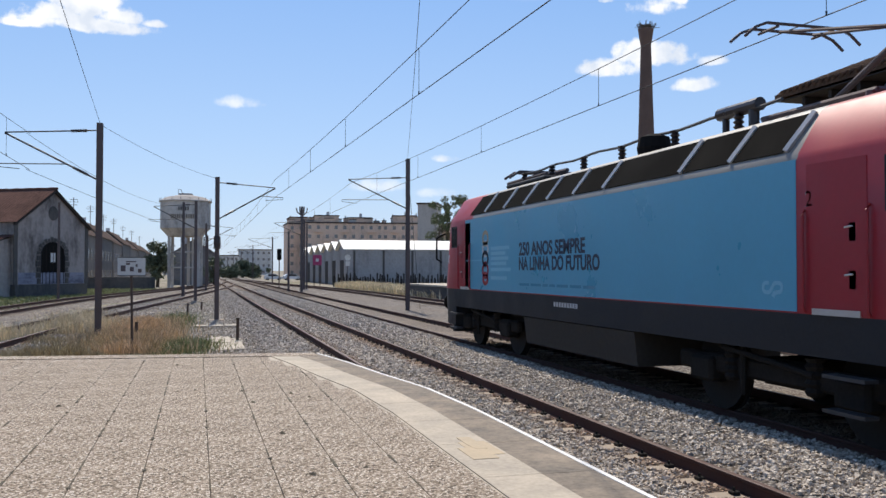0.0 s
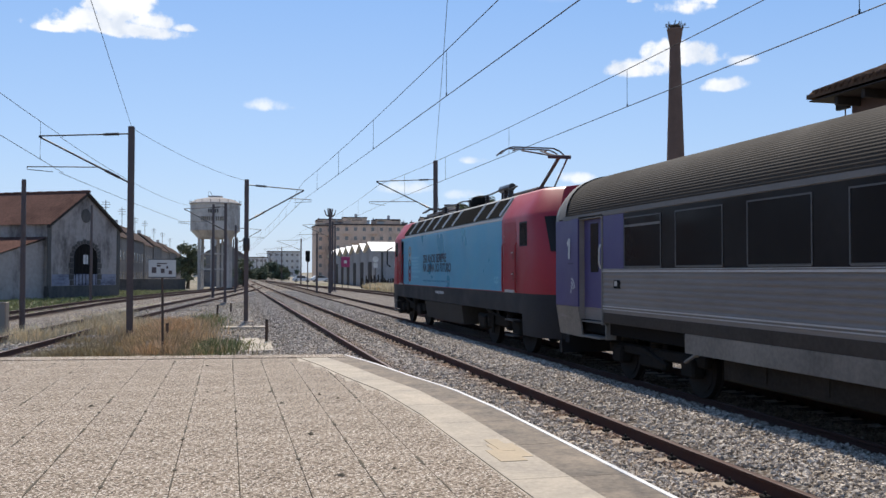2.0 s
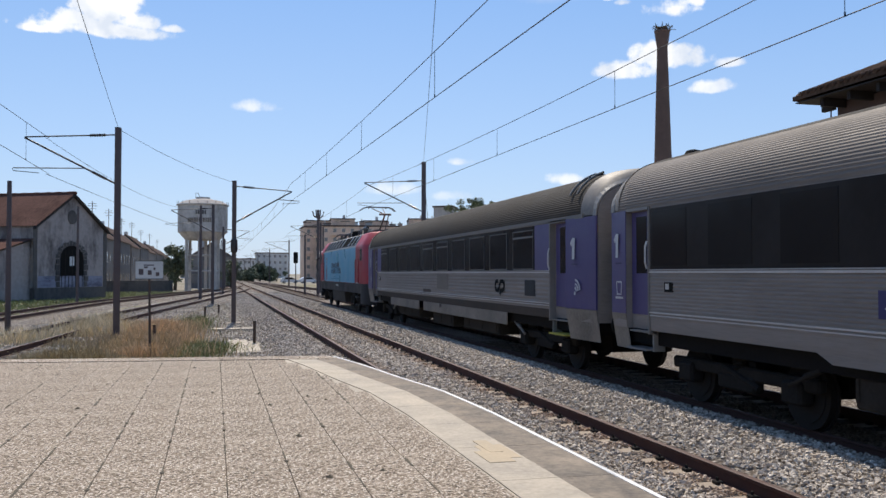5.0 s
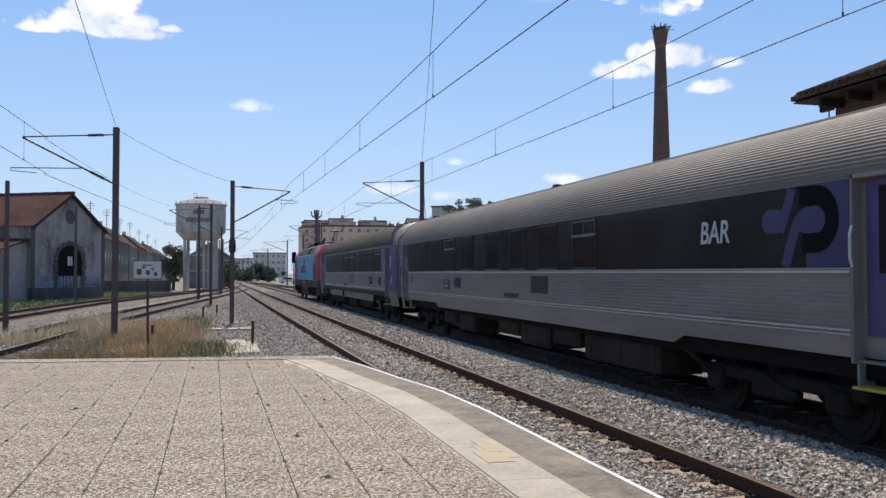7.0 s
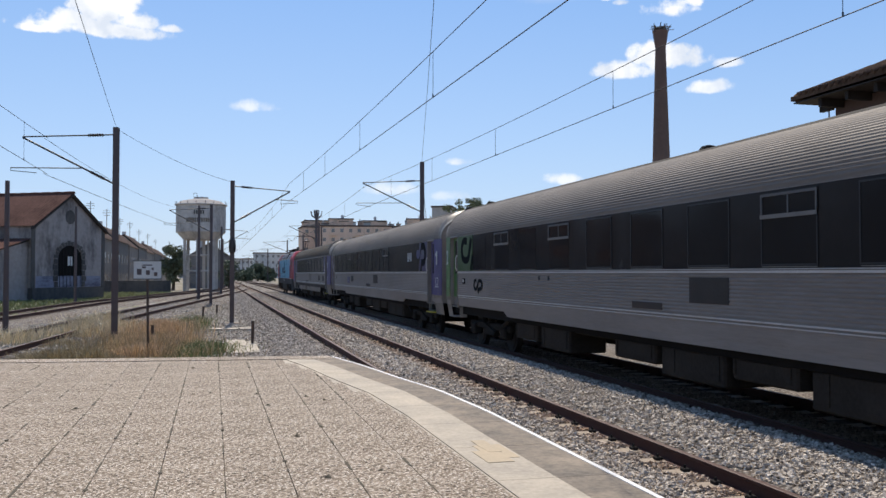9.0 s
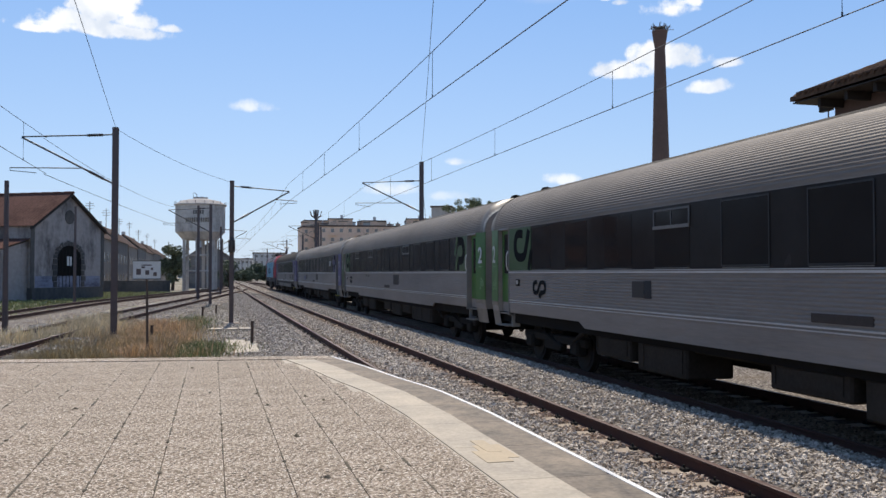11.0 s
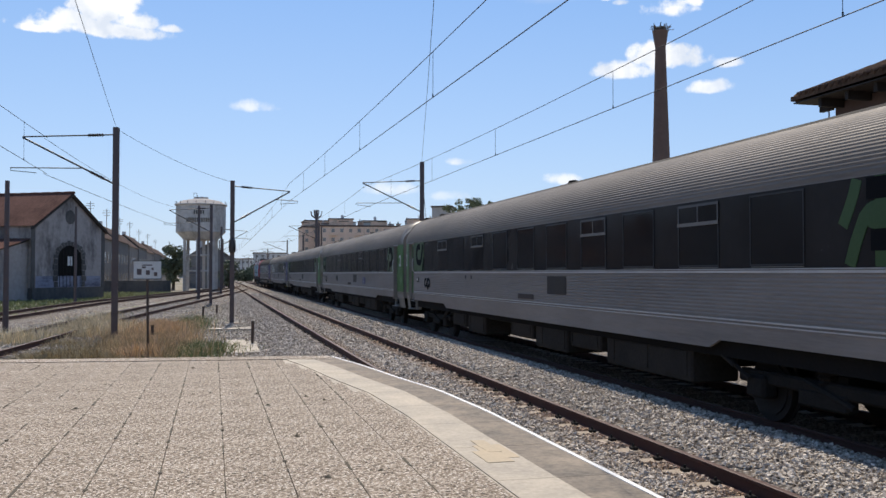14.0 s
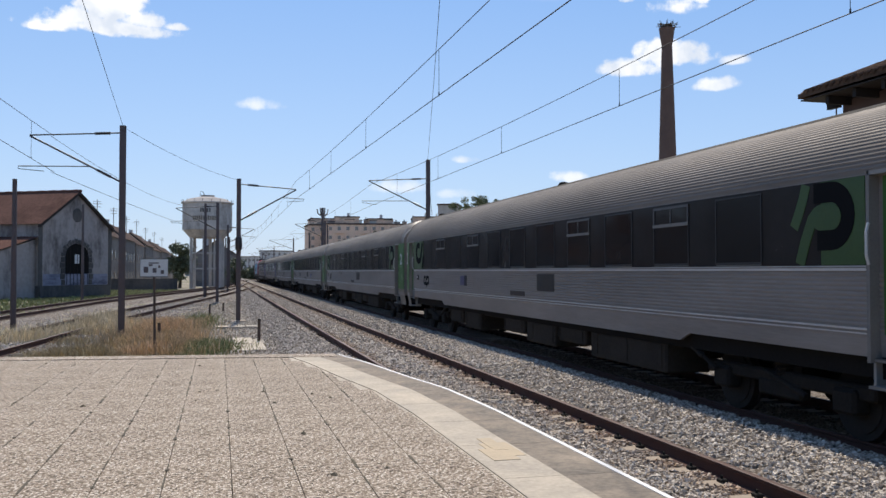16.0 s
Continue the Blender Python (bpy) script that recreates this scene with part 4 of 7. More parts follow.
def build_water_tower():
    t = thing("water_tower", pose(-1.6, 118, -0.3), "weathered white concrete water tower on slim legs", "water tower")
    bm = bmesh.new()
    lathe(bm, [(1.9, 6.55), (2.2, 6.6), (3.0, 7.5), (3.12, 7.55), (3.12, 10.95), (3.3, 11.0), (3.3, 11.12)], 36)
    part("tank", bm, M_tower, t)
    bm = lathe(bmesh.new(), [(3.28, 11.1), (2.4, 11.6), (0.9, 11.9), (0.9, 12.1), (0.3, 12.15)], 36)
    part("cap", bm, M_plain, t, "grey weathered domed cap")
    for i in range(6):
        a = math.radians(20 + i * 60)
        x, y = 2.1 * math.cos(a), 2.1 * math.sin(a)
        bm = bmesh.new()
        box(bm, x - 0.19, y - 0.19, -0.3, x + 0.19, y + 0.19, 6.9, bevel=0.04)
        part("leg", bm, M_tower, t)
    for z in (2.6, 4.6):
        bm = bmesh.new()
        pts = [(2.0 * math.cos(math.radians(20 + i * 60)), 2.0 * math.sin(math.radians(20 + i * 60)), z) for i in range(7)]
        for a, b in zip(pts, pts[1:]):
            tube(bm, [a, b], 0.10, 6)
        part("ring_beam", bm, M_tower, t)
    bm = bmesh.new()
    tube(bm, [(0.9, 0, 0), (0.9, 0, 6.6)], 0.12, 10)
    part("riser", bm, M_tower, t)
    for i in range(18):
        a = i * math.tau / 18
        bm = bmesh.new()
        tube(bm, [(3.22 * math.cos(a), 3.22 * math.sin(a), 11.1), (3.22 * math.cos(a), 3.22 * math.sin(a), 11.5)], 0.03, 5)
        part("rail_post", bm, M_mast, t)
    # lettering too faded to read
    rnd = random.Random(21)
    for first, count, z, size in ((-104, 5, 9.75, 0.5), (-122, 12, 8.75, 0.55)):
        for i in range(count):
            a = math.radians(first + i * 5.0)
            w = rnd.uniform(0.07, 0.12)
            bm = bmesh.new()
            box(bm, -w, -0.02, z, w, 0.0, z + size, m=pose(3.14 * math.cos(a), 3.14 * math.sin(a), 0, 0, 0, math.degrees(a) + 90))
            part("faded_letter", bm, M_plinth if count < 6 else M_edge, t)
    bm = bmesh.new()
    tube(bm, [(-0.9, -0.6, 12.0), (-0.9, -0.6, 12.6), (-0.6, -0.6, 12.6), (-0.4, -0.6, 12.1)], 0.04, 6)
    part("hatch_hoop", bm, M_mast, t)


def build_chimney():
    t = thing("factory_chimney", pose(51.7, 95, -0.3), "tall tapering brick factory chimney with a stork nest", "chimney")
    bm = bmesh.new()
    lathe(bm, [(1.35, 0), (1.04, 15.5), (0.62, 29.3), (0.78, 30.2), (0.88, 30.9), (0.88, 31.3)], 20)
    part("shaft", bm, M_brick, t)
    bm = bmesh.new()
    lathe(bm, [(0.9, 31.1), (0.94, 31.15), (0.94, 31.32), (0.5, 31.34)], 20)
    part("rim", bm, M_brick, t)
    bm, rnd = bmesh.new(), random.Random(8)
    for i in range(160):
        a, r = rnd.uniform(0, math.tau), rnd.uniform(0.1, 0.9)
        p = Vector((r * math.cos(a), r * math.sin(a), 31.3 + rnd.uniform(0, 0.35)))
        d = Vector((rnd.gauss(0, 0.35), rnd.gauss(0, 0.35), abs(rnd.gauss(0.1, 0.28))))
        tube(bm, [p, p + d], 0.03, 4)
    part("nest", bm, M_trunk, t, "ragged stork nest of sticks")


def build_station_roof():
    """The brick station outbuilding beyond the train: deep tiled eaves."""
    t = thing("station_building", pose(18.1, 24.7, 0.1), "dark station building with deep timber eaves and old tiles", "building")
    # local: y towards the camera is negative; the eave tip is at the origin's corner
    part("wall", boxes((1.1, -30, -0.4, 13.0, -0.75, 7.3)), M_brick, t)
    for k in range(6):
        bm = boxes((1.04, -5.2 - 4 * k, 2.2, 1.096, -3.9 - 4 * k, 4.6))
        part("window", bm, M_pane, t)
    part("soffit", boxes((0.06, -30.9, 7.36, 14.1, -0.06, 7.40)), M_timber, t)
    slope = 0.42
    bm = bmesh.new()
    # hipped roof: front slope to the tracks, end slope away from the camera
    rise = 7.1 * slope
    quad(bm, (0, 0, 7.45), (7.1, -7.1, 7.45 + rise), (7.1, -24, 7.45 + rise), (0, -31, 7.45))
    quad(bm, (0, 0, 7.45), (14.2, 0, 7.45), (7.1, -7.1, 7.45 + rise))
    quad(bm, (14.2, 0, 7.45), (14.2, -31, 7.45), (7.1, -24, 7.45 + rise), (7.1, -7.1, 7.45 + rise))
    geo = bmesh.ops.extrude_face_region(bm, geom=list(bm.faces))
    bmesh.ops.translate(bm, vec=(0, 0, 0.14), verts=[v for v in geo["geom"] if isinstance(v, bmesh.types.BMVert)])
    bmesh.ops.recalc_face_normals(bm, faces=bm.faces)
    part("roof", bm, M_roof_brown, t)
    for i in range(100):
        y = -0.15 - i * 0.3
        up = min(7.0, -y if -y < 7.1 else 7.0, 31 + y)
        if up < 0.3:
            continue
        bm = bmesh.new()
        tube(bm, [(-0.06, y, 7.6), (up, y, 7.6 + up * slope)], 0.075, 6)
        part("cover_tile", bm, M_roof_brown, t)
    for i in range(46):
        x = 0.2 + i * 0.3
        up = min(x, 14.2 - x)
        bm = bmesh.new()
        tube(bm, [(x, 0.05, 7.6), (x, -up, 7.6 + up * slope)], 0.075, 6)
        part("cover_tile", bm, M_roof_brown, t)
    for i in range(24):
        bm = bmesh.new()
        y = -1.1 - i * 1.2
        box(bm, 0.25, y - 0.07, 7.1, 1.09, y + 0.07, 7.355)
        part("rafter_end", bm, M_timber, t)
    for i in range(11):
        bm = bmesh.new()
        x = 1.0 + i * 1.2
        box(bm, x - 0.07, -0.74, 7.1, x + 0.07, -0.2, 7.355)
        part("rafter_end", bm, M_timber, t)
    part("aerial", tube(tube(tube(bmesh.new(), [(-0.0, 0, 0), (0, 0, 0.01)], 0.01, 5), [(6.2, 6, -0.1), (6.2, 6, 9.2)], 0.03, 6), [(5.9, 6, 8.9), (6.5, 6, 8.9)], 0.02, 5), M_mast, t)


def build_warehouse():
    x0, x1 = 21.0, 62.0
    for i in range(7):
        y0 = 128.5 + i * 8.3
        t = thing("warehouse_bay", pose(x0, y0, -0.3), "grey warehouse bay with a white sheet roof", "building", "warehouse bays")
        bm = bmesh.new()
        prism(bm, [(0, 0), (8.2, 0), (8.2, 5.3), (4.1, 6.7), (0, 5.3)], 0, x1 - x0)
        bmesh.ops.transform(bm, matrix=Matrix(((0, 1, 0, 0), (1, 0, 0, 0), (0, 0, 1, 0), (0, 0, 0, 1))), verts=bm.verts)
        bmesh.ops.recalc_face_normals(bm, faces=bm.faces)
        part("wall", bm, M_ware, t)
        for a, b in ((-0.2, 4.12), (8.4, 4.08)):
            bm = bmesh.new()
            z = 5.3 - 0.07 + 0.06
            v = [bm.verts.new(p) for p in ((-0.5, a, z), (x1 - x0, a, z), (x1 - x0, b, 6.78), (-0.5, b, 6.78), (-0.5, a, z + 0.1), (x1 - x0, a, z + 0.1), (x1 - x0, b, 6.88), (-0.5, b, 6.88))]
            for q in ((3, 2, 1, 0), (4, 5, 6, 7), (0, 1, 5, 4), (1, 2, 6, 5), (2, 3, 7, 6), (3, 0, 4, 7)):
                bm.faces.new([v[k] for k in q])
            bmesh.ops.recalc_face_normals(bm, faces=bm.faces)
            part("roof_sheet", bm, M_wareroof, t)
        part("loading_door", boxes((-0.05, 2.4, 0, -0.004, 5.8, 3.8)), M_timber, t)
        if i == 0:
            for k in range(9):
                part("wall_pilaster", boxes((1.0 + k * 4.4, -0.08, 0, 1.3 + k * 4.4, -0.004, 5.2)), M_plinth, t)
    # fence along the yard
    f = thing("yard_fence", pose(18.5, 84, -0.3), "dark broken paling fence along the warehouse yard", "fence")
    rnd = random.Random(4)
    me = mesh_of(boxes((-0.09, -0.05, 0, 0.09, 0.05, 1.0)), "fence_paling", M_timber)
    for i in range(120):
        o = new("fence_paling", me)
        o.parent = f
        o.matrix_basis = pose(rnd.uniform(-0.1, 0.1) + i * 0.22, 40 - i * 0.12, -0.05, 0, rnd.uniform(-3, 3), 0) @ Matrix.Diagonal((1, 1, rnd.uniform(1.1, 2.0), 1))


def flats(name, x, y, turn, w, d, storeys, bays, mat, label, steps=()):
    """A block of flats with real window openings set in; steps: extra roof volumes (x0, x1, storeys)."""
    t = thing(name, pose(x, y, -0.5, 0, 0, turn), label, "building", "distant flats")
    h = storeys * 3.0
    part("wall", boxes((0, 0, 0, w, d, h)), mat, t)
    part("roof", boxes((-0.3, -0.3, h + 0.003, w + 0.3, d, h + 0.45)), M_town, t)
    for a, b, k in steps:
        part("penthouse", boxes((a, 1.0, h + 0.45, b, d - 1, h + 0.45 + k)), mat, t)
        part("penthouse_roof", boxes((a - 0.2, 0.8, h + 0.453 + k, b + 0.2, d - 0.8, h + 0.8 + k)), M_town, t)
        part("chimney", boxes(((a + b) / 2, 3, h + 0.803 + k, (a + b) / 2 + 0.9, 4, h + 2.0 + k)), M_flat2, t)
    rnd = random.Random(int(x * 7 + y))
    u = 0.5
    while steps and u < w - 2:
        q, k = rnd.uniform(1.3, 3.6), rnd.uniform(0.5, 2.4)
        v = rnd.uniform(0, 5)
        o = part("roof_room", boxes((u, v, h + 0.453, u + q, v + rnd.uniform(2, 4), h + 0.45 + k)), rnd.choice((mat, mat, M_flat2, M_house)), t)
        part("room_roof", boxes((u - 0.15, v - 0.15, h + 0.454 + k, u + q + 0.15, v + 2.6, h + 0.66 + k)), M_town, o)
        if rnd.random() < 0.6:
            part("chimney", boxes((u + 0.4, v + 1, h + 0.664 + k, u + 0.85, v + 1.5, h + 1.3 + k + rnd.random())), M_flat2, t)
        u += q + rnd.uniform(-0.4, 1.6)
    pane = mesh_of(boxes((-0.5, -0.06, 0.1, 0.5, 0.0, 1.25)), "window", M_pane)
    balc = mesh_of(boxes((-1.4, -0.9, -0.95, 1.4, 0.0, -0.85), (-1.4, -0.9, -0.85, 1.4, -0.8, -0.05)), "balcony", mat)
    for s in range(storeys):
        for b in range(bays):
            o = new("window", pane)
            o.parent, o.location = t, ((b + 0.5) * w / bays, -0.006, 1.0 + 3 * s)
            if (b + s) % 3 == 0:
                o = new("balcony", balc)
                o.parent, o.location = t, ((b + 0.5) * w / bays, -0.004, 1.0 + 3 * s)
    return t


def build_town():
    flats("apartment_block", 29, 300, 0, 18, 14, 6, 6, M_flat, "ochre and grey block of flats behind the yard", ((1, 9, 1.8),))
    flats("apartment_block", 34, 292, -6, 26, 14, 6, 9, M_flat, "long ochre block of flats with terraced roofs", ((3, 11, 2.0), (14, 22, 1.4)))
    flats("apartment_block", 59, 290, -10, 24, 14, 6, 8, M_flat, "long ochre block of flats with terraced roofs", ((4, 12, 2.2),))
    flats("apartment_block", 59.3, 240, -22, 5.5, 10, 7, 0, M_plain, "tall grey windowless gable of a block among trees")
    for i, (x, y, w, s) in enumerate(((7, 420, 11, 3), (19, 430, 15, 4), (-16, 440, 18, 3), (46, 460, 18, 4), (-40, 430, 20, 3), (-70, 450, 26, 3))):
        flats("apartment_block", x, y, 4 - 3 * i, w, 12, s, 6, M_flat2, "hazy pale block of flats far down the line")
    # houses left of the water tower
    for x, y, w, d, h, turn, n in ((-19.2, 121, 5.4, 15, 7.0, 0, 2), (-18.9, 137.5, 5.2, 17, 7.2, 0, 2), (-18.8, 156, 5.2, 16, 6.9, 0, 2), (-18.9, 173.5, 5.4, 20, 7.3, 0, 2), (-19.0, 195, 5.4, 24, 6.9, 0, 2),
                                 (-19.2, 221, 5.6, 28, 7.2, 0, 2), (-19.4, 251, 5.8, 32, 7.0, 0, 2), (-4.2, 146, 7, 8, 4.9, 0, 3)):
        wall = (M_terrace, M_plain_dark, M_terrace)[int(y) // 4 % 3]
        t = thing("town_house", pose(x, y, -0.4, 0, 0, turn), "grey two-storey terrace house with a dark tiled roof", "house", "town houses")
        bm = bmesh.new()
        prism(bm, [(0, 0), (w, 0), (w, h), (w / 2, h + 2.2), (0, h)], 0, d)
        part("wall", bm, wall, t)
        for sx in (0, 1):
            bm = bmesh.new()
            roof_rows(bm, (-0.3, w + 0.3)[sx], w / 2, -0.3, d + 0.3, h - 0.1, h + 2.35, 0.5)
            part("roof", bm, M_town, t)
        for s in range(2):
            for k in range(n):
                window_unit(t, (k + 0.5) * w / n, 0.9 + s * 2.7, 0.9, 1.3)
        for s in range(2):
            for k in range(4):
                yy = (k + 0.5) * d / 4
                f = part("window", boxes((w, yy - 0.55, 0.85 + s * 2.9, w + 0.05, yy + 0.55, 2.35 + s * 2.9)), M_sleeper, t)
                part("pane", boxes((w + 0.051, yy - 0.45, 0.95 + s * 2.9, w + 0.07, yy + 0.45, 2.25 + s * 2.9)), M_pane, f)
        part("chimney", boxes((w * 0.3, d * 0.4, h + 1.0, w * 0.3 + 0.7, d * 0.4 + 0.7, h + 3.2)), M_flat2, t)
        bm = tube(bmesh.new(), [(w * 0.6, d * 0.3, h + 1), (w * 0.6, d * 0.3, h + 5.0)], 0.05, 5)
        for q, r in ((4.7, 0.5), (4.4, 0.6), (4.0, 0.45)):
            tube(bm, [(w * 0.6 - r, d * 0.3, h + q), (w * 0.6 + r, d * 0.3, h + q)], 0.03, 5)
        part("aerial", bm, M_mast, t)
    w = thing("yard_wall", pose(-11, 112, -0.4), "low dark yard wall behind the siding", "wall", kind="structure", bm=boxes((-30, 0, 0, 6, 0.4, 1.5)), material=M_plinth)


def tree(x, y, h, r, mat, label, seed, trunk=0.25, n=900, name="tree", squash=1.0):
    rnd = random.Random(seed)
    t = thing(name, pose(x, y, -0.4), label, "tree", "trees")
    bm = bmesh.new()
    tube(bm, [(0, 0, 0), (0.1, 0.05, h * 0.25), (0.0, 0.1, h * 0.6)], trunk, 8, 0, trunk * 0.5)
    tips = []
    for i in range(7):
        a, z = rnd.uniform(0, math.tau), h * rnd.uniform(0.22, 0.5)
        e = Vector((math.cos(a) * r * 0.65, math.sin(a) * r * 0.65, z + h * 0.3))
        tube(bm, [(0, 0, z), Vector((0, 0, z)).lerp(e, 0.5) + Vector((0, 0, 0.2)), e], trunk * 0.4, 5, 0, trunk * 0.12)
        tips.append(e)
    part("trunk", bm, M_trunk, t)
    verts, faces = [], []
    clumps = [(Vector((rnd.gauss(0, r * 0.42), rnd.gauss(0, r * 0.42), h * (0.22 + 0.66 * rnd.random() ** 0.8) * squash)), rnd.uniform(0.25, 0.5) * r) for _ in range(26)]
    for i in range(n):
        c, cr = rnd.choice(clumps)
        p = c + Vector((rnd.gauss(0, 1), rnd.gauss(0, 1), rnd.gauss(0, 0.8))).normalized() * cr * rnd.uniform(0.5, 1.05)
        if p.z < h * 0.05:
            continue
        s = r * rnd.uniform(0.06, 0.13)
        a, b = Vector((rnd.gauss(0, 1), rnd.gauss(0, 1), rnd.gauss(0, 1))).normalized() * s, Vector((rnd.gauss(0, 1), rnd.gauss(0, 1), rnd.gauss(0, 1))).normalized() * s * 0.7
        k = len(verts)
        verts += [p - a, p + b, p + a, p - b]
        faces.append((k, k + 1, k + 2, k + 3))
    o = new("crown", soup("crown", verts, faces, mat))
    o.parent = t
    return t


def build_trees():
    for i, (x, h) in enumerate(((41.0, 16.2), (42.9, 17.4), (44.6, 16.8), (46.4, 17.6), (48.2, 17.0), (50.2, 16.4))):
        tree(x, 150 + i % 2, h, 1.7, M_leaf, "slim olive-green poplar tree behind the warehouse", 30 + i, 0.3, 3200)
    tree(-5.4, 128, 6.6, 2.1, M_leaf2, "round dark tree beside the water tower", 4, 0.25, 3000)
    tree(2.3, 131, 4.6, 1.6, M_leaf2, "dark tree behind the water tower", 5, 0.3, 1400)
    for i, (x, y, h) in enumerate(((8.4, 240, 3.4), (12.0, 250, 4.8), (14.6, 246, 4.0), (6.4, 262, 2.8))):
        tree(x, y, h, 2.6, M_leaf2, "dark bushy tree beside the line", 10 + i, 0.3, 4200)


def build_reflection_wall():
    """Plain unseen wall across the yard, added to darken reflections in the train windows."""
    bm = boxes((-24.6, -40, -0.5, -24, 66, 7.5), (-24.9, -40, 7.5, -23.7, 66, 7.9))
    thing("reflection_wall", Matrix(), "plain pale unseen wall added across the yard to darken window reflections", "wall", kind="structure", bm=bm, material=M_house)


build_reflection_wall()
build_overhead()
build_goods_shed()
build_water_tower()
build_chimney()
build_station_roof()
build_warehouse()
build_town()
build_trees()
# ---- train ----
SIDE = Matrix(((0, 0, -1, 0), (-1, 0, 0, 0), (0, 1, 0, 0), (0, 0, 0, 1)))   # writing on the side that faces the platform


def lettering(words, size, y, z, x, mat, parent, name="lettering", label="", bold=0.0, squeeze=1.0, slant=0.0, width=0.0):
    """Raised letters on the platform side, starting at y and running backwards, foot at z."""
    cu = bpy.data.curves.new(name, "FONT")
    cu.body, cu.size, cu.extrude, cu.offset, cu.shear = words, size, 0.002, bold, slant
    tmp = new(name, cu)
    me = bpy.data.meshes.new_from_object(tmp.evaluated_get(bpy.context.evaluated_depsgraph_get()))
    bpy.data.objects.remove(tmp)
    me.materials.clear()
    me.materials.append(mat)
    if width:
        squeeze = width / max(v.co.x for v in me.vertices)
    me.transform(Matrix.Translation((x, y, z)) @ SIDE @ Matrix.Diagonal((squeeze, 1, 1, 1)))
    o = new(name, me)
    o.parent = parent
    if label:
        tagged(o, label)
    return o


def ribbon(bm, pts, w, x, thick=0.004):
    """A flat band of width w through (y, z) points on the plane x."""
    pts = [Vector((0, *p)) for p in pts]
    rows = []
    for i, p in enumerate(pts):
        d = (pts[min(i + 1, len(pts) - 1)] - pts[max(i - 1, 0)]).normalized()
        n = Vector((0, -d.z, d.y)) * w / 2
        rows.append([bm.verts.new((xx, *(p + s * n).yz)) for xx, s in ((x, 1), (x, -1), (x - thick, -1), (x - thick, 1))])
    for a, b in zip(rows, rows[1:]):
        for i in range(4):
            bm.faces.new((a[i], a[(i + 1) % 4], b[(i + 1) % 4], b[i]))
    bm.faces.new(rows[0])
    bm.faces.new(rows[-1])
    bmesh.ops.recalc_face_normals(bm, faces=bm.faces)
    return bm


def rounded(pts, times=2):
    """Corners of a line cut twice, ends kept."""
    for _ in range(times):
        out = [pts[0]]
        for (a, b), (c, d) in zip(pts, pts[1:]):
            out += [(0.75 * a + 0.25 * c, 0.75 * b + 0.25 * d), (0.25 * a + 0.75 * c, 0.25 * b + 0.75 * d)]
        pts = out + [pts[-1]]
    return pts


def arc(cy, cz, ry, rz, a0, a1, n=12):
    return [(cy + ry * math.cos(radians(a0 + (a1 - a0) * i / n)), cz + rz * math.sin(radians(a0 + (a1 - a0) * i / n))) for i in range(n + 1)]


def capsule(bm, y0, y1, z, r, x, thick=0.004):
    """A flat bar with round ends on the plane x, from y0 to y1."""
    pts = arc(y0, z, r, r, 90, 270, 10) + arc(y1, z, r, r, -90, 90, 10)
    a = [bm.verts.new((x, *p)) for p in pts]
    b = [bm.verts.new((x - thick, *p)) for p in pts]
    bm.faces.new(a)
    bm.faces.new(b[::-1])
    for i in range(len(a)):
        j = (i + 1) % len(a)
        bm.faces.new((a[i], b[i], b[j], a[j]))
    bmesh.ops.recalc_face_normals(bm, faces=bm.faces)
    return bm


MARK = ((0.46, 0.36), (0.24, 0.36), (0.12, 0.26), (0.10, -0.06), (0.20, -0.22), (0.44, -0.24), (0.55, -0.16), (0.74, 0.26), (0.84, 0.36), (1.10, 0.36),
        (1.24, 0.26), (1.24, -0.06), (1.12, -0.20), (0.90, -0.21), (0.78, -0.30), (0.72, -0.50))


def operator_mark(parent, y, z, s, x, mat, label="dark rounded operator emblem"):
    """Two linked rounded loops with a tail; s is the height, y where it starts. It reads backwards along y."""
    bm = ribbon(bmesh.new(), rounded([(y - 1.6 * s * u, z + s * v) for u, v in MARK[:9]]), 0.24 * s, x)
    ribbon(bm, rounded([(y - 1.6 * s * u, z + s * v) for u, v in MARK[7:14]]), 0.24 * s, x - 0.001)
    ribbon(bm, [(y - 1.6 * s * u, z + s * v) for u, v in MARK[13:]], 0.30 * s, x - 0.002)
    part("emblem", bm, mat, parent, label)


def numeral_one(parent, size):
    """A bold figure one with a flag, foot at the origin, reading backwards along y."""
    bm = ribbon(bmesh.new(), [(-0.30 * size, 0.0), (-0.36 * size, 0.98 * size)], 0.24 * size, 0)
    ribbon(bm, [(-0.33 * size, 0.92 * size), (-0.06 * size, 0.68 * size)], 0.2 * size, -0.001)
    return part("digit", bm, M_letter, parent, "white class digit")


def loft(bm, rings, mats=None, cap=True):
    vs = [[bm.verts.new(p) for p in r] for r in rings]
    for a, b in zip(vs, vs[1:]):
        for i in range(len(a) - 1):
            f = bm.faces.new((a[i], a[i + 1], b[i + 1], b[i]))
            f.material_index = mats[i] if mats else 0
        f = bm.faces.new((a[-1], a[0], b[0], b[-1]))
    if cap:
        bm.faces.new(vs[0])
        bm.faces.new(vs[-1][::-1])
    bmesh.ops.recalc_face_normals(bm, faces=bm.faces)
    return bm


HW = 1.44


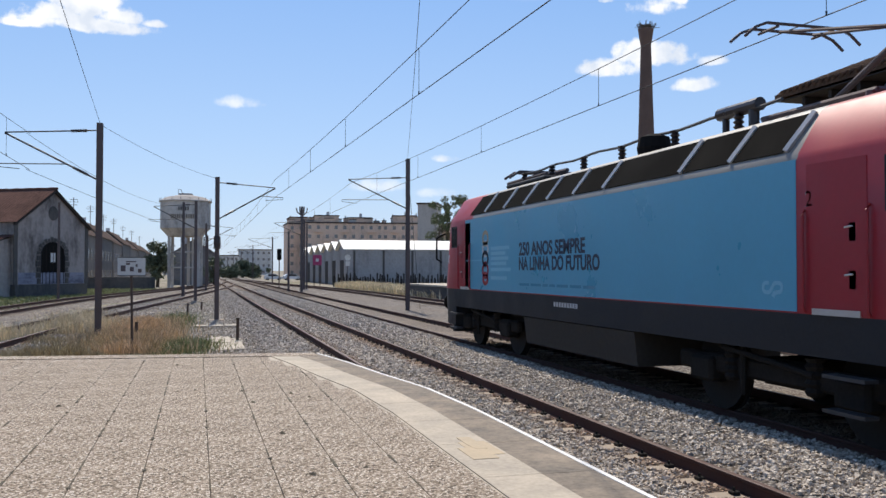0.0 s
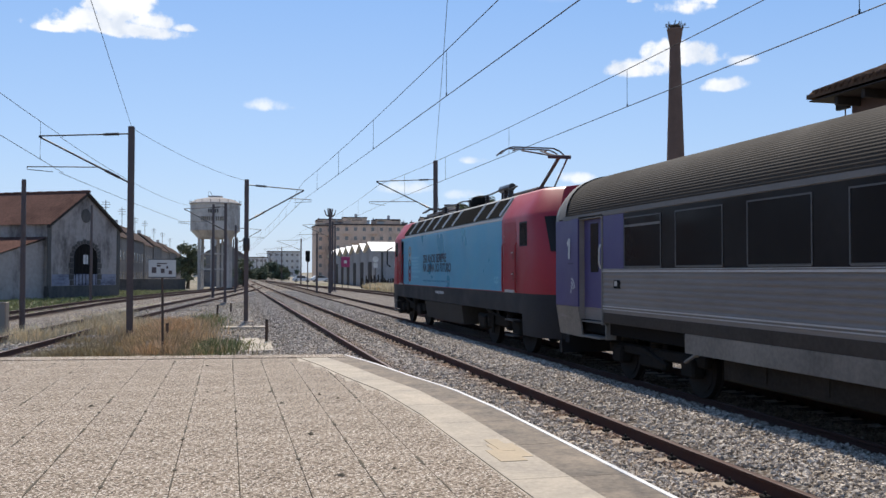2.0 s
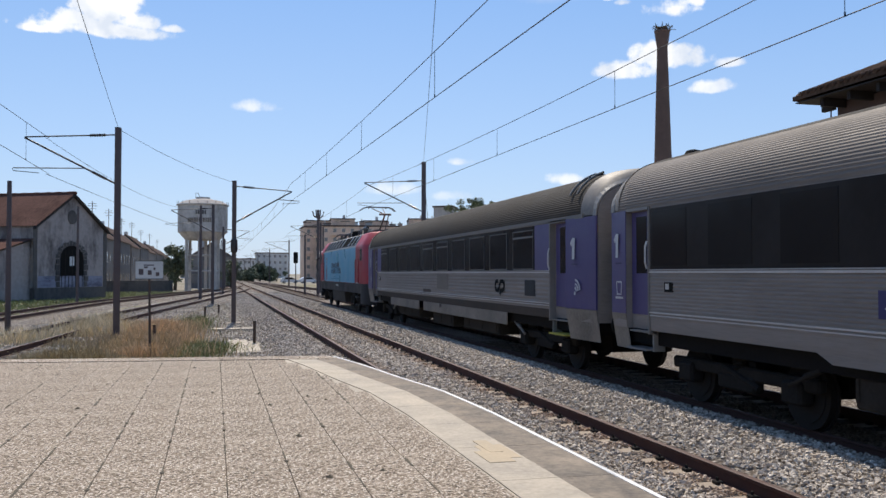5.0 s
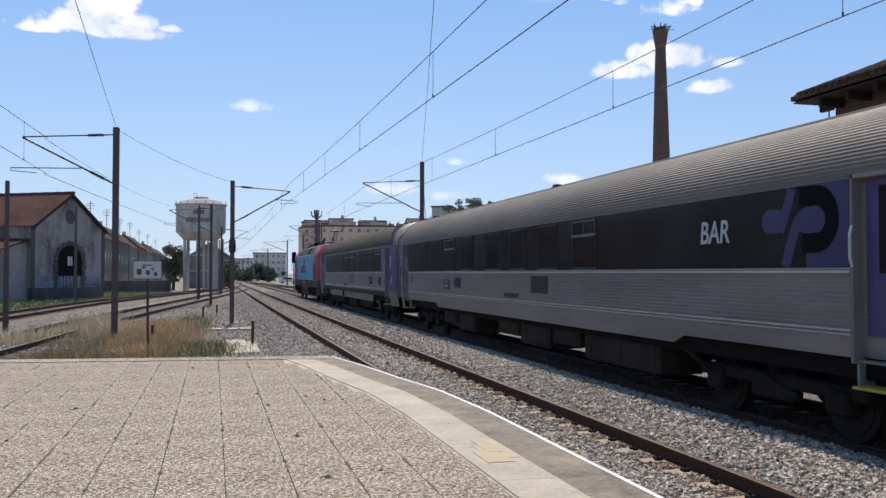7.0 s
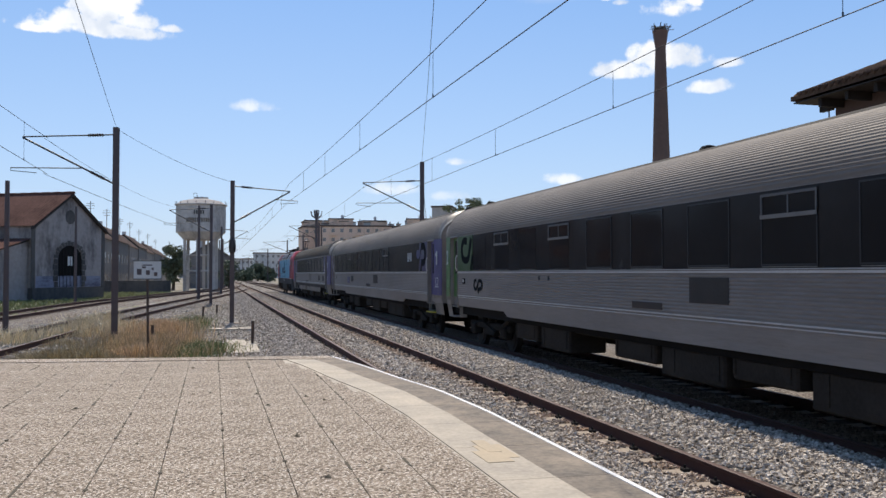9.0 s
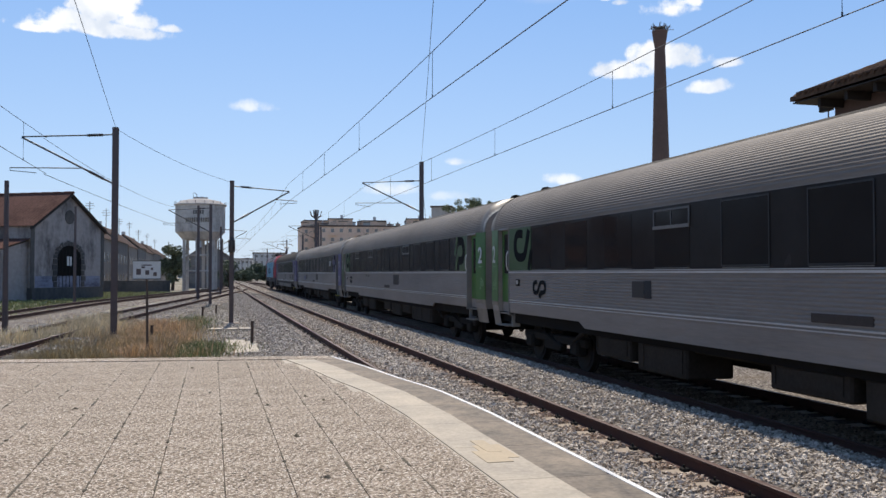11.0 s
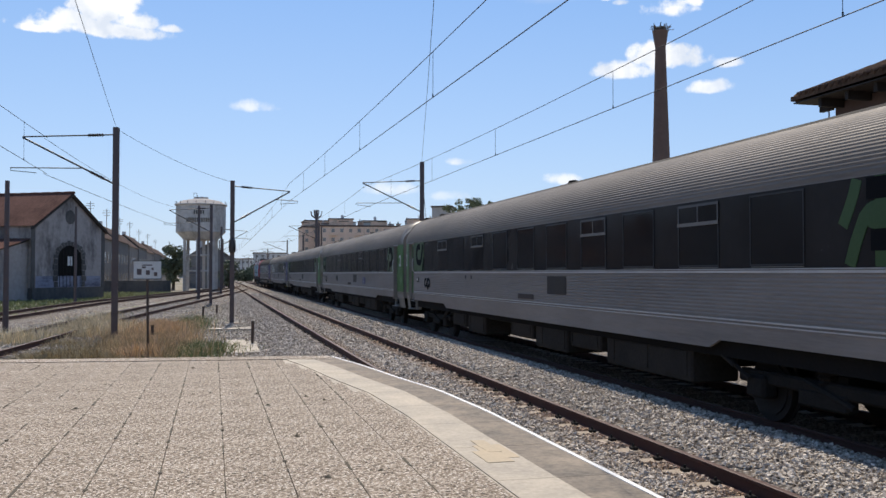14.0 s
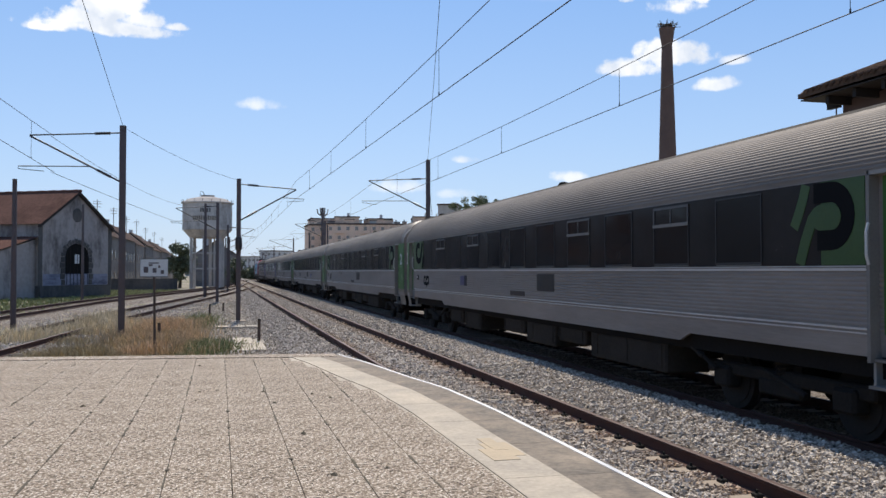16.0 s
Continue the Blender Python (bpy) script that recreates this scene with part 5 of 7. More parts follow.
def coach_section(hw, top, recess=0.0, ribs=12, low=1.06):
    """Half section of a coach from the sill up to the roof's crown, as (x, z, material)."""
    k = hw - recess
    p = [(k - 0.010, low, 0), (k - 0.003, low + 0.10, 0), (k, 1.26, 0), (k + 0.008, 1.285, 0), (k, 1.31, 0)]
    for i in range(ribs):
        z = 1.33 + 0.65 * i / ribs
        q = 0.65 / ribs
        p += [(k, z, 0), (k + 0.011, z + q * 0.25, 0), (k + 0.011, z + q * 0.55, 0), (k, z + q * 0.8, 0)]
    p += [(k, 2.0, 0), (k, 3.03, 0), (hw, 3.05, 1)]
    n = 68
    for i in range(1, n + 1):
        a = math.pi / 2 * i / n
        x, z = hw * max(0.0, math.cos(a)) ** 0.72, 3.06 + (top - 3.06) * math.sin(a) ** 0.92
        o = 0.006 if (i % 2 and i < n - 6) else 0.0
        p.append((max(0.0, x + o * math.cos(a)), z + o * math.sin(a), 1 if i < 0.62 * n else 2))
    return p


def coach_ring(y, hw=HW, top=4.0, recess=0.0, ribs=12):
    h = coach_section(hw, top, recess, ribs)
    return [(-x, y, z) for x, z, _ in h] + [(x, y, z) for x, z, _ in h[::-1][1:]]


def bogie(parent, y):
    b = new("bogie", None)
    b.parent, b.location = parent, (0, y, 0)
    bm = bmesh.new()
    for s in (-1, 1):
        box(bm, s * 1.05 - 0.07, -1.75, 0.50, s * 1.05 + 0.07, 1.75, 0.68, bevel=0.03)
        box(bm, s * 1.05 - 0.09, -0.45, 0.34, s * 1.05 + 0.09, 0.45, 0.56, bevel=0.03)
        for w in (-1.28, 1.28):
            box(bm, s * 1.07 - 0.12, w - 0.2, 0.32, s * 1.07 + 0.12, w + 0.2, 0.62, bevel=0.04)
    box(bm, -1.0, -0.3, 0.45, 1.0, 0.3, 0.75)
    part("bogie_frame", bm, M_iron, b)
    for s in (-1, 1):
        bm = bmesh.new()
        tube(bm, [(s * 1.12, -0.55, 0.42), (s * 1.16, 0.25, 0.66)], 0.04, 8)
        part("damper", bm, M_iron, b)
        bm = bmesh.new()
        ribbed(bm, (s * 1.02, 0, 0.62), (s * 1.02, 0, 0.86), 0.14, 0.11, 4)
        part("spring", bm, M_iron, b)
    for w in (-1.28, 1.28):
        for s in (-1, 1):
            bm = bmesh.new()
            tube(bm, [(s * 0.80, w, 0.445), (s * 0.83, w, 0.445)], 0.475, 28)
            tube(bm, [(s * 0.83, w, 0.445), (s * 0.925, w, 0.445)], 0.445, 28)
            tube(bm, [(s * 0.925, w, 0.445), (s * 0.945, w, 0.445)], 0.36, 20)
            tube(bm, [(s * 0.945, w, 0.445), (s * 1.0, w, 0.445)], 0.14, 14)
            part("wheel", bm, M_wheel, b)
        bm = tube(bmesh.new(), [(-0.8, w, 0.445), (0.8, w, 0.445)], 0.085, 10)
        part("axle", bm, M_iron, b)


def ring_frame(bm, y0, y1, z0, z1, x, w=0.03, d=0.012):
    """A picture-frame outline on the platform side, y0 > y1."""
    for a in ((y1, z0, y0, z0 + w), (y1, z1 - w, y0, z1), (y1, z0 + w, y1 + w, z1 - w), (y0 - w, z0 + w, y0, z1 - w)):
        box(bm, x - d, a[0], a[1], x, a[2], a[3])
    return bm


def coach(kind, label, seed, hoppers=(), marks=True, info=0.0):
    """kind: first, bar or second. The front end is at y = 0, the rear at -26.4, or -25.1 for the older first class coach."""
    rnd = random.Random(seed)
    paint = M_green if kind == "second" else M_purple
    old = kind == "first"
    t = thing("passenger_coach", Matrix(), label, "coach", "coaches of the train")
    FR, P1, P2 = -0.36, -1.02, -1.86
    R2, R1, RE = -24.68, -25.54, -26.2
    if old:
        FR, P1, P2, R2, R1, RE = 0.02, -1.32, -2.45, -22.6, -23.55, -24.85
    if kind == "bar":
        R2, R1 = -24.55, -25.44
    ribs = 7 if old else 12
    st = [(FR, 1.37, 3.72, 0), (FR - 0.12, 1.39, 3.90, 0), (FR - 0.3, 1.41, 3.98, 0), (P1 + 0.005, HW, 4.0, 0), (P1, HW, 4.0, 0.11), (P2, HW, 4.0, 0.11), (P2 - 0.005, HW, 4.0, 0),
          (R2 + 0.005, HW, 4.0, 0), (R2, HW, 4.0, 0.11), (R1, HW, 4.0, 0.11), (R1 - 0.005, HW, 4.0, 0), (RE + 0.3, 1.41, 3.98, 0), (RE + 0.12, 1.39, 3.90, 0), (RE, 1.37, 3.72, 0)]
    half = [m for _, _, m in coach_section(HW, 4.0, 0, ribs)]
    mats = half[1:] + half[::-1][1:]
    bm = loft(bmesh.new(), [coach_ring(y, hw, top, rc, ribs) for y, hw, top, rc in st], mats)
    part("body_shell", bm, [M_steel, M_roofdark if old else M_roofsteel, M_roofdark], t)
    part("underfloor", boxes((-1.3, RE + 0.2, 0.82, 1.3, FR - 0.2, 1.07)), M_black, t)
    x = -HW
    # rub rails
    part("waist_rail", boxes((x - 0.022, R2 + 0.01, 1.985, x, P2 - 0.01, 2.015), (x - 0.018, R2 + 0.01, 2.030, x, P2 - 0.01, 2.040)), M_alu, t, "bright aluminium waist rail")
    part("sill_rail", boxes((x - 0.020, R2 + 0.01, 1.345, x, P2 - 0.01, 1.365), (x - 0.016, R2 + 0.01, 1.30, x, P2 - 0.01, 1.314)), M_alu, t)
    if old:
        part("cant_rail", boxes((x - 0.02, RE + 0.5, 3.03, x + 0.05, FR - 0.5, 3.11)), M_trim, t)
    # glazing
    band = part("window_band", boxes((x - 0.004, R2 + 0.02, 2.045, x + 0.02, P2 - 0.02, 3.02)), M_band, t, "smoked window band")
    if old:
        part("purple_panel", boxes((x - 0.009, R2 + 0.02, 2.045, x, R2 + 0.88, 3.02)), paint, t)
        part("purple_panel", boxes((x - 0.009, P2 - 0.88, 2.045, x, P2 - 0.02, 3.02)), paint, t)
        wins, w, h0, h1 = [-3.38, -5.2, -7.15, -9.15, -11.08, -12.97, -14.82, -16.67, -18.5, -20.3], 1.32, 2.09, 2.92
    elif kind == "bar":
        wins, w, h0, h1 = [-1.95, -3.6, -5.25, -7.08, -8.9, -11.2, -13.1, -14.95, -16.85], 1.05, 2.1, 2.96
    else:
        wins, w, h0, h1 = [-3.42, -5.25, -7.08, -8.92, -10.83, -12.65, -14.48, -16.28, -18.05, -19.9, -21.72], 1.05, 2.1, 2.965
    for i, y in enumerate(wins):
        if y - w < R2 + (0.1 if not old else 0.8):
            continue
        g = part("window", boxes((x - 0.010, y - w, h0, x, y, h1)), M_glass, t)
        if old or i > 3:
            part("window_frame", ring_frame(bmesh.new(), y + 0.02, y - w - 0.02, h0 - 0.025, h1 + 0.02, x - 0.010, 0.022, 0.008), M_framing if not old else M_hopper, g)
        if old and i in (0, 4, 5, 9):
            part("hopper_bar", boxes((x - 0.022, y - w, 2.765, x - 0.011, y, 2.805)), M_trim, g)
        if old or kind == "second" or i > 2:
            part("window_drip", boxes((x - 0.016, y - w, 2.055, x - 0.004, y, 2.066)), M_trim, g)
    for y in hoppers:
        f = part("hopper_frame", ring_frame(bmesh.new(), y + 0.02, y - w - 0.02, 2.675, 2.975, x - 0.012, 0.032, 0.012), M_hopper, t, "dull aluminium hopper vent frame")
        part("hopper_rail", boxes((x - 0.032, y - w - 0.02, 2.665, x - 0.0125, y + 0.02, 2.715)), M_trim, f)
        part("hopper_post", boxes((x - 0.02, y - w / 2 - 0.012, 2.715, x - 0.0125, y - w / 2 + 0.012, 2.94)), M_hopper, f)
    # logo panels at the band's ends
    if not old:
        for y0, y1, head in ((P2 - 0.02, P2 - 1.45, True), (R2 + 0.74, R2 + 0.02, False)):
            if kind == "bar" and head:
                continue
            film = M_film_green if kind == "second" else M_film_purple
            part("logo_panel", boxes((x - 0.014, y1, 2.05, x - 0.004, y0, 3.015)), film, t)
            bm = bmesh.new()
            xx = x - 0.0145
            c = (y0 + y1) / 2
            if head:
                ribbon(bm, rounded([(-2.80, 2.86), (-2.52, 2.89), (-2.36, 2.82), (-2.28, 2.63), (-2.35, 2.42), (-2.55, 2.335), (-2.85, 2.335), (-2.98, 2.43), (-3.10, 2.70), (-3.20, 2.94)]), 0.195, xx)
                ribbon(bm, [(-3.19, 2.06), (-3.26, 2.25), (-3.36, 2.48)], 0.16, xx - 0.001)
            else:
                r = R2
                ribbon(bm, [(r + 0.86, 2.885), (r + 0.60, 2.885)] + arc(r + 0.56, 2.61, 0.27, 0.275, 90, 270) + [(r + 0.62, 2.335), (r + 0.80, 2.335)], 0.235, xx)
                g = capsule(bmesh.new(), r + 0.54, r + 0.74, 2.60, 0.15, x - 0.0195)
                ribbon(g, [(r + 0.80, 2.66), (r + 0.90, 2.58), (r + 1.03, 2.32), (r + 1.13, 2.06)], 0.17, x - 0.0052, 0.008)
                part("light_swoosh", g, film, t)
                g = bmesh.new() if kind == "second" else capsule(bmesh.new(), r + 1.28, r + 1.46, 2.625, 0.148, x - 0.0052)
                ribbon(g, [(r + 1.24, 2.50), (r + 1.14, 2.68), (r + 1.06, 2.85), (r + 1.01, 3.0)], 0.16, x - 0.0062)
                part("light_swoosh", g, film, t)
            part("swoosh", bm, M_emblem, t, "large dark rounded emblem")
    if kind == "bar":
        lettering("BAR", 0.44, -21.46, 2.40, x - 0.008, M_letter, t, "lettering", "white BAR lettering", 0.006, 0.92, 0.12)
    # lower side: small emblem, vents, sockets
    if marks:
        operator_mark(t, -3.44 if not old else -18.9, 1.65, 0.38, x - 0.020, M_emblem)
    if old:
        part("blank_panel", boxes((x - 0.018, -14.35, 1.50, x, -13.0, 1.96)), M_roofsteel, t)
        part("vent_grille", boxes((x - 0.02, -21.75, 1.48, x, -21.1, 1.83)), M_dark, t)
        part("vent_grille", boxes((x - 0.014, -12.12, 1.33, x, -11.1, 1.47)), M_soot, t)
        for sx in (-1, 1):
            lo, hi = sorted((sx * (HW - 0.03), sx * (HW + 0.004)))
            part("sole_bar", boxes((lo, R2 + 0.02, 1.05, hi, P2 - 0.02, 1.236)), M_solebar, t, "sole bar caked in brown brake dust")
        part("hatch_plate", boxes((x - 0.012, -13.5, 0.93, x - 0.0065, -13.28, 1.04)), M_soot, t)
    else:
        g = part("louvre_panel", boxes((x - 0.016, -15.52, 1.55, x, -14.5, 1.92)), M_ventgrey, t, "grey-brown louvre panel")
        for k in range(7):
            part("louvre", boxes((x - 0.024, -15.48, 1.58 + 0.048 * k, x - 0.0165, -14.54, 1.60 + 0.048 * k)), M_ventgrey, g)
        part("vent_grille", boxes((x - 0.018, -13.68, 1.41, x, -12.68, 1.52)), M_soot, t)
        if seed % 2 == 0:
            part("vent_grille", boxes((x - 0.018, -8.8, 1.57, x, -8.58, 1.86)), M_dark, t)
            part("notice_plate", boxes((x - 0.018, -8.56, 1.58, x, -8.15, 1.85)), M_info if seed == 6 else M_ventgrey, t)
        else:
            for q in (-8.3, -8.85):
                part("lock_plate", boxes((x - 0.018, q - 0.07, 1.83, x, q, 1.92)), M_dark, t)
    if info:
        g = part("info_panel", boxes((x - 0.022, info - 0.68, 1.50, x, info, 1.80)), M_info, t, "small violet-blue panel")
        for z, a, b in ((1.735, 0.22, 0.46), (1.60, 0.1, 0.52)):
            part("pale_print", boxes((x - 0.026, info - b, z, x - 0.0225, info - a, z + 0.02)), M_letter, g)
    g = part("socket", boxes((x - 0.018, P2 - 0.74, 1.69, x, P2 - 0.49, 1.84)), M_black, t)
    part("lens", boxes((x - 0.024, P2 - 0.64, 1.73, x - 0.0185, P2 - 0.53, 1.82)), M_alu, g)
    # ends
    for sgn, e, p1, p2, rear in ((1, FR, P1, P2, False), (-1, RE, R1, R2, True)):
        for side in (-1, 1):
            bm = bmesh.new()
            a, b = Vector((side * 1.385, e)), Vector((side * (HW + 0.004), p1))
            o = Vector((side * (0.034 if old else 0.012), 0))
            z0, z1 = 1.30, 3.045
            v = [bm.verts.new((q.x, q.y, z)) for z in (z0, z1) for q in (a, b, b + o, a + o)]
            for f in ((0, 1, 2, 3), (7, 6, 5, 4), (0, 4, 5, 1), (1, 5, 6, 2), (2, 6, 7, 3), (3, 7, 4, 0)):
                bm.faces.new([v[i] for i in f])
            bmesh.ops.recalc_face_normals(bm, faces=bm.faces)
            part("end_panel", bm, paint, t)
            bm = bmesh.new()
            v = [bm.verts.new((q.x - side * (0.10 if z < 1 else 0), q.y - (0.12 * sgn if z < 1 and q in (a,) else 0), z)) for z in (0.70, 1.292) for q in (a, b, b + o, a + o)]
            for f in ((0, 1, 2, 3), (7, 6, 5, 4), (0, 4, 5, 1), (1, 5, 6, 2), (2, 6, 7, 3), (3, 7, 4, 0)):
                bm.faces.new([v[i] for i in f])
            bmesh.ops.recalc_face_normals(bm, faces=bm.faces)
            part("end_skirt", bm, M_valance, t)
            # door with its window, rails and steps
            y0, y1 = max(p1, p2) - 0.02, min(p1, p2) + 0.02
            xd = side * (HW - 0.11)
            lo, hi = sorted((xd + side * 0.012, xd))
            d = part("door", boxes((lo, y1 + (0.1 if not rear else 0), 1.30, hi, y0 - (0.1 if rear else 0), 3.0)), paint, t)
            lo, hi = sorted((xd + side * 0.02, xd + side * 0.011))
            cy = (y0 + y1) / 2 + (0.05 if not rear else -0.05)
            bm = bmesh.new()
            box(bm, lo, cy - 0.18, 1.98, hi, cy + 0.18, 2.92, bevel=0.0)
            part("door_window", bm, M_glass, d)
            bm = tube(bmesh.new(), [(side * (HW + 0.03), p2 + 0.05 * sgn, 2.05), (side * (HW + 0.06), p2 + 0.05 * sgn, 2.15), (side * (HW + 0.06), p2 + 0.05 * sgn, 2.4), (side * (HW + 0.03), p2 + 0.05 * sgn, 2.5)], 0.016, 6)
            part("handrail", bm, M_alu, d)
            lo, hi = sorted((side * (HW + 0.02), side * (HW - 0.12)))
            part("door_pillar", boxes((lo, min(p2, p2 + 0.05 * sgn), 1.0, hi, max(p2, p2 + 0.05 * sgn), 3.06)), M_trim, t)
            part("door_head", boxes((lo, y1, 3.015, hi, y0, 3.06)), M_grey, t)
            for z, out in ((0.76, 0.05), (1.04, -0.03)):
                lo, hi = sorted((side * (HW + out), side * (HW - 0.28)))
                part("step", boxes((lo, y1 + 0.03, z - 0.03, hi, y0 - 0.03, z)), M_trim if z > 1 or kind == "second" or not rear else M_yellow, t)
            lo, hi = sorted((side * (HW - 0.26), side * (HW - 0.06)))
            part("step_side", boxes((lo, p2 + (0.0 if sgn > 0 else -0.04), 0.72, hi, p2 + (0.04 if sgn > 0 else 0), 1.3)), M_grey, t)
            part("step_back", boxes((side * 1.17 - 0.01, y1, 0.74, side * 1.17 + 0.01, y0, 1.3)), M_iron, t)
        # arch, gangway and buffers
        bm = bmesh.new()
        rings = []
        for dy, g in ((0.0, 0.0), (0.0, 0.03), (-0.14, 0.03), (-0.14, 0.0)):
            hw, top = 1.385 + g, 3.735 + g + (0.15 if dy else 0)
            rings.append([(hw * (abs(math.cos(a)) ** 0.72) * (1 if math.cos(a) > 0 else -1), e + dy * sgn, 3.05 + (top - 3.05) * math.sin(a) ** 0.92) for a in [math.pi * i / 24 for i in range(25)]])
        vs = [[bm.verts.new(p) for p in r] for r in rings]
        for i in range(4):
            p, q = vs[i], vs[(i + 1) % 4]
            for k in range(24):
                bm.faces.new((p[k], p[k + 1], q[k + 1], q[k]))
        bmesh.ops.recalc_face_normals(bm, faces=bm.faces)
        part("end_arch", bm, M_grey, t)
        ya, yb = sorted((e, e + 0.24 * sgn))
        bm = bmesh.new()
        for k in range(4):
            a, b = ya + (yb - ya) * k / 4, ya + (yb - ya) * (k + 0.8) / 4
            gw = 0.74 if k % 2 else 0.70
            box(bm, -gw, a, 1.15, gw, b, 3.25)
        part("gangway", bm, M_soot, t, "grimy rubber gangway")
        for side in (-1, 1):
            bm = tube(tube(bmesh.new(), [(side * 0.98, e, 1.03), (side * 0.98, e + 0.16 * sgn, 1.03)], 0.1, 12), [(side * 0.98, e + 0.16 * sgn, 1.03), (side * 0.98, e + 0.2 * sgn, 1.03)], 0.22, 16)
            part("buffer", bm, M_iron, t)
            bm = tube(bmesh.new(), [(side * 0.5, e, 1.0), (side * 0.52, e + 0.12 * sgn, 0.55), (side * 0.5, e + 0.24 * sgn, 0.5)], 0.025, 6)
            part("brake_hose", bm, M_black, t)
    # digits and pictograms on the end panels
    digit = "2" if kind == "second" else "1"
    for y, xx in ((FR - (0.18 if not old else 0.74), -1.425), (R1 - (0.24 if not old else 0.28), -1.455)):
        o = lettering(digit, 0.58, 0, 0, 0, M_letter, t, "digit", "white class digit", 0.012) if kind == "second" else numeral_one(t, 0.42)
        turn = (4.5 if not old else 2.9) * (1 if xx > -1.44 else -1)
        xx -= 0.028 if old else 0.0
        o.matrix_basis = Matrix.Translation((xx - 0.012, y, 2.25)) @ pose(0, 0, 0, 0, 0, -turn)
        bm = bmesh.new()
        if kind == "second" and xx > -1.44:
            for c in (0.14, -0.14):
                ribbon(bm, arc(c, 0.06, 0.10, 0.11, 0, 360, 12), 0.03, 0)
            ribbon(bm, [(0.14, 0.06), (0.07, 0.22), (-0.09, 0.22), (-0.14, 0.06), (0.0, 0.06), (0.07, 0.22), (0.09, 0.3)], 0.025, 0)
        elif kind == "second" or old:
            for r in (0.10, 0.19, 0.28):
                ribbon(bm, arc(0, 0, r, r, 10, 80, 6), 0.045, 0)
            ribbon(bm, [(-0.01, -0.03), (0.05, -0.03)], 0.08, 0)
        else:
            ribbon(bm, [(0.12, 0.25), (0.10, 0), (-0.12, 0), (-0.14, 0.25), (0.12, 0.25)], 0.035, 0)
            ribbon(bm, [(0.2, -0.07), (-0.2, -0.07)], 0.04, 0)
        g = part("pictogram", bm, M_fade if kind == "second" else M_letter, t)
        g.matrix_basis = Matrix.Translation((xx - 0.012, y - 0.2, 1.62)) @ pose(0, 0, 0, 0, 0, -turn) @ Matrix.Diagonal((1, -0.85, 0.85, 1))
        part("class_note", boxes((xx - 0.014, y - 0.34, 2.14, xx - 0.01, y - 0.06, 2.165)), M_film_purple if paint is M_purple else M_fade, t)
    # smooth end domes of the roof
    for e, sgn in ((FR, 1), (RE, -1)):
        length = 0.62 if old else 0.34
        rings = []
        for dy, hw, top in ((0.004, 1.37, 3.72), (-0.12, 1.39, 3.90), (-0.3, 1.41, 3.98)) + (((-0.62, HW - 0.006, 4.0),) if old else ((-0.34, 1.413, 3.985),)):
            arch = [(q * (hw + 0.014) * max(0.0, math.cos(a)) ** 0.72, e + dy * sgn, 3.07 + (top + 0.014 - 3.07) * math.sin(a) ** 0.92) for q, a in
                    [(-1, math.pi / 2 * i / 20) for i in range(21)] + [(1, math.pi / 2 * (19 - i) / 20) for i in range(20)]]
            rings.append(arch)
        bm = bmesh.new()
        vs = [[bm.verts.new(p) for p in r] for r in rings]
        for p, q in zip(vs, vs[1:]):
            for k in range(len(p) - 1):
                bm.faces.new((p[k], p[k + 1], q[k + 1], q[k]))
        part("end_dome", bm, M_dome, t, "pale smooth roof end", True)
    # roof fittings
    for y in (-1.1, -13.0, -25.2) if not old else (-22.4,):
        bm = lathe(bmesh.new(), [(0.16, 3.95), (0.17, 4.02), (0.12, 4.1), (0.05, 4.12)], 12, 0, -0.2, y)
        part("roof_vent", bm, M_black, t)
    if old:
        for y in (-23.55, -23.9):
            bm = tube(bmesh.new(), [(-(HW + 0.03) * math.cos(a) ** 0.72, y, 3.09 + 0.97 * math.sin(a) ** 0.92) for a in [0.42 + 0.07 * i for i in range(11)]], 0.028, 6)
            part("roof_hoop", bm, M_dome, t, "pale curved roof grab hoop")
    # underframe gear
    bogie(t, -3.75)
    bogie(t, -22.65 if not old else -21.5)
    near = ((-6.3, -7.7, 0.46), (-7.95, -9.55, 0.36), (-11.6, -13.1, 0.50), (-13.3, -15.1, 0.36), (-15.3, -16.7, 0.52), (-16.95, -19.9, 0.34))
    if old:
        near = ((-6.2, -9.9, 0.42), (-11.7, -14.2, 0.36), (-15.4, -18.6, 0.42))
    for a, b, z in near:
        g = part("equipment_box", boxes((-1.26, b, z, -0.45, a, 0.86), bevel=0.03), M_dusty, t)
        for k in range(1 + int((a - b) / 1.3)):
            q = b + 0.12 + k * 1.25
            part("box_lid", boxes((-1.275, q, z + 0.08, -1.261, min(a - 0.08, q + 1.05), 0.80)), M_dusty, g)
    for a, b, z in ((-7.4, -9.8, 0.55), (-13.0, -16.0, 0.48), (-17.2, -19.6, 0.45)):
        part("equipment_box", boxes((0.45, b, z, 1.22, a, 0.86), bevel=0.03), M_dusty, t)
    part("truss", boxes((-0.44, -19.9, 0.56, 0.44, -6.5, 0.83)), M_black, t)
    part("air_pipe", tube(bmesh.new(), [(-1.1, -20.2, 0.80), (-1.12, -12.0, 0.78), (-1.1, -5.9, 0.80)], 0.028, 6), M_iron, t)
    for y, sg in ((-5.75, 1), (-20.75 if not old else -19.95, -1)):
        part("yaw_damper", tube(tube(bmesh.new(), [(-1.26, y, 0.84), (-1.26, y + 0.3 * sg, 0.72)], 0.045, 10), [(-1.26, y + 0.3 * sg, 0.72), (-1.26, y + 0.62 * sg, 0.58)], 0.028, 8), M_dome if old else M_iron, t, "dusty yaw damper")
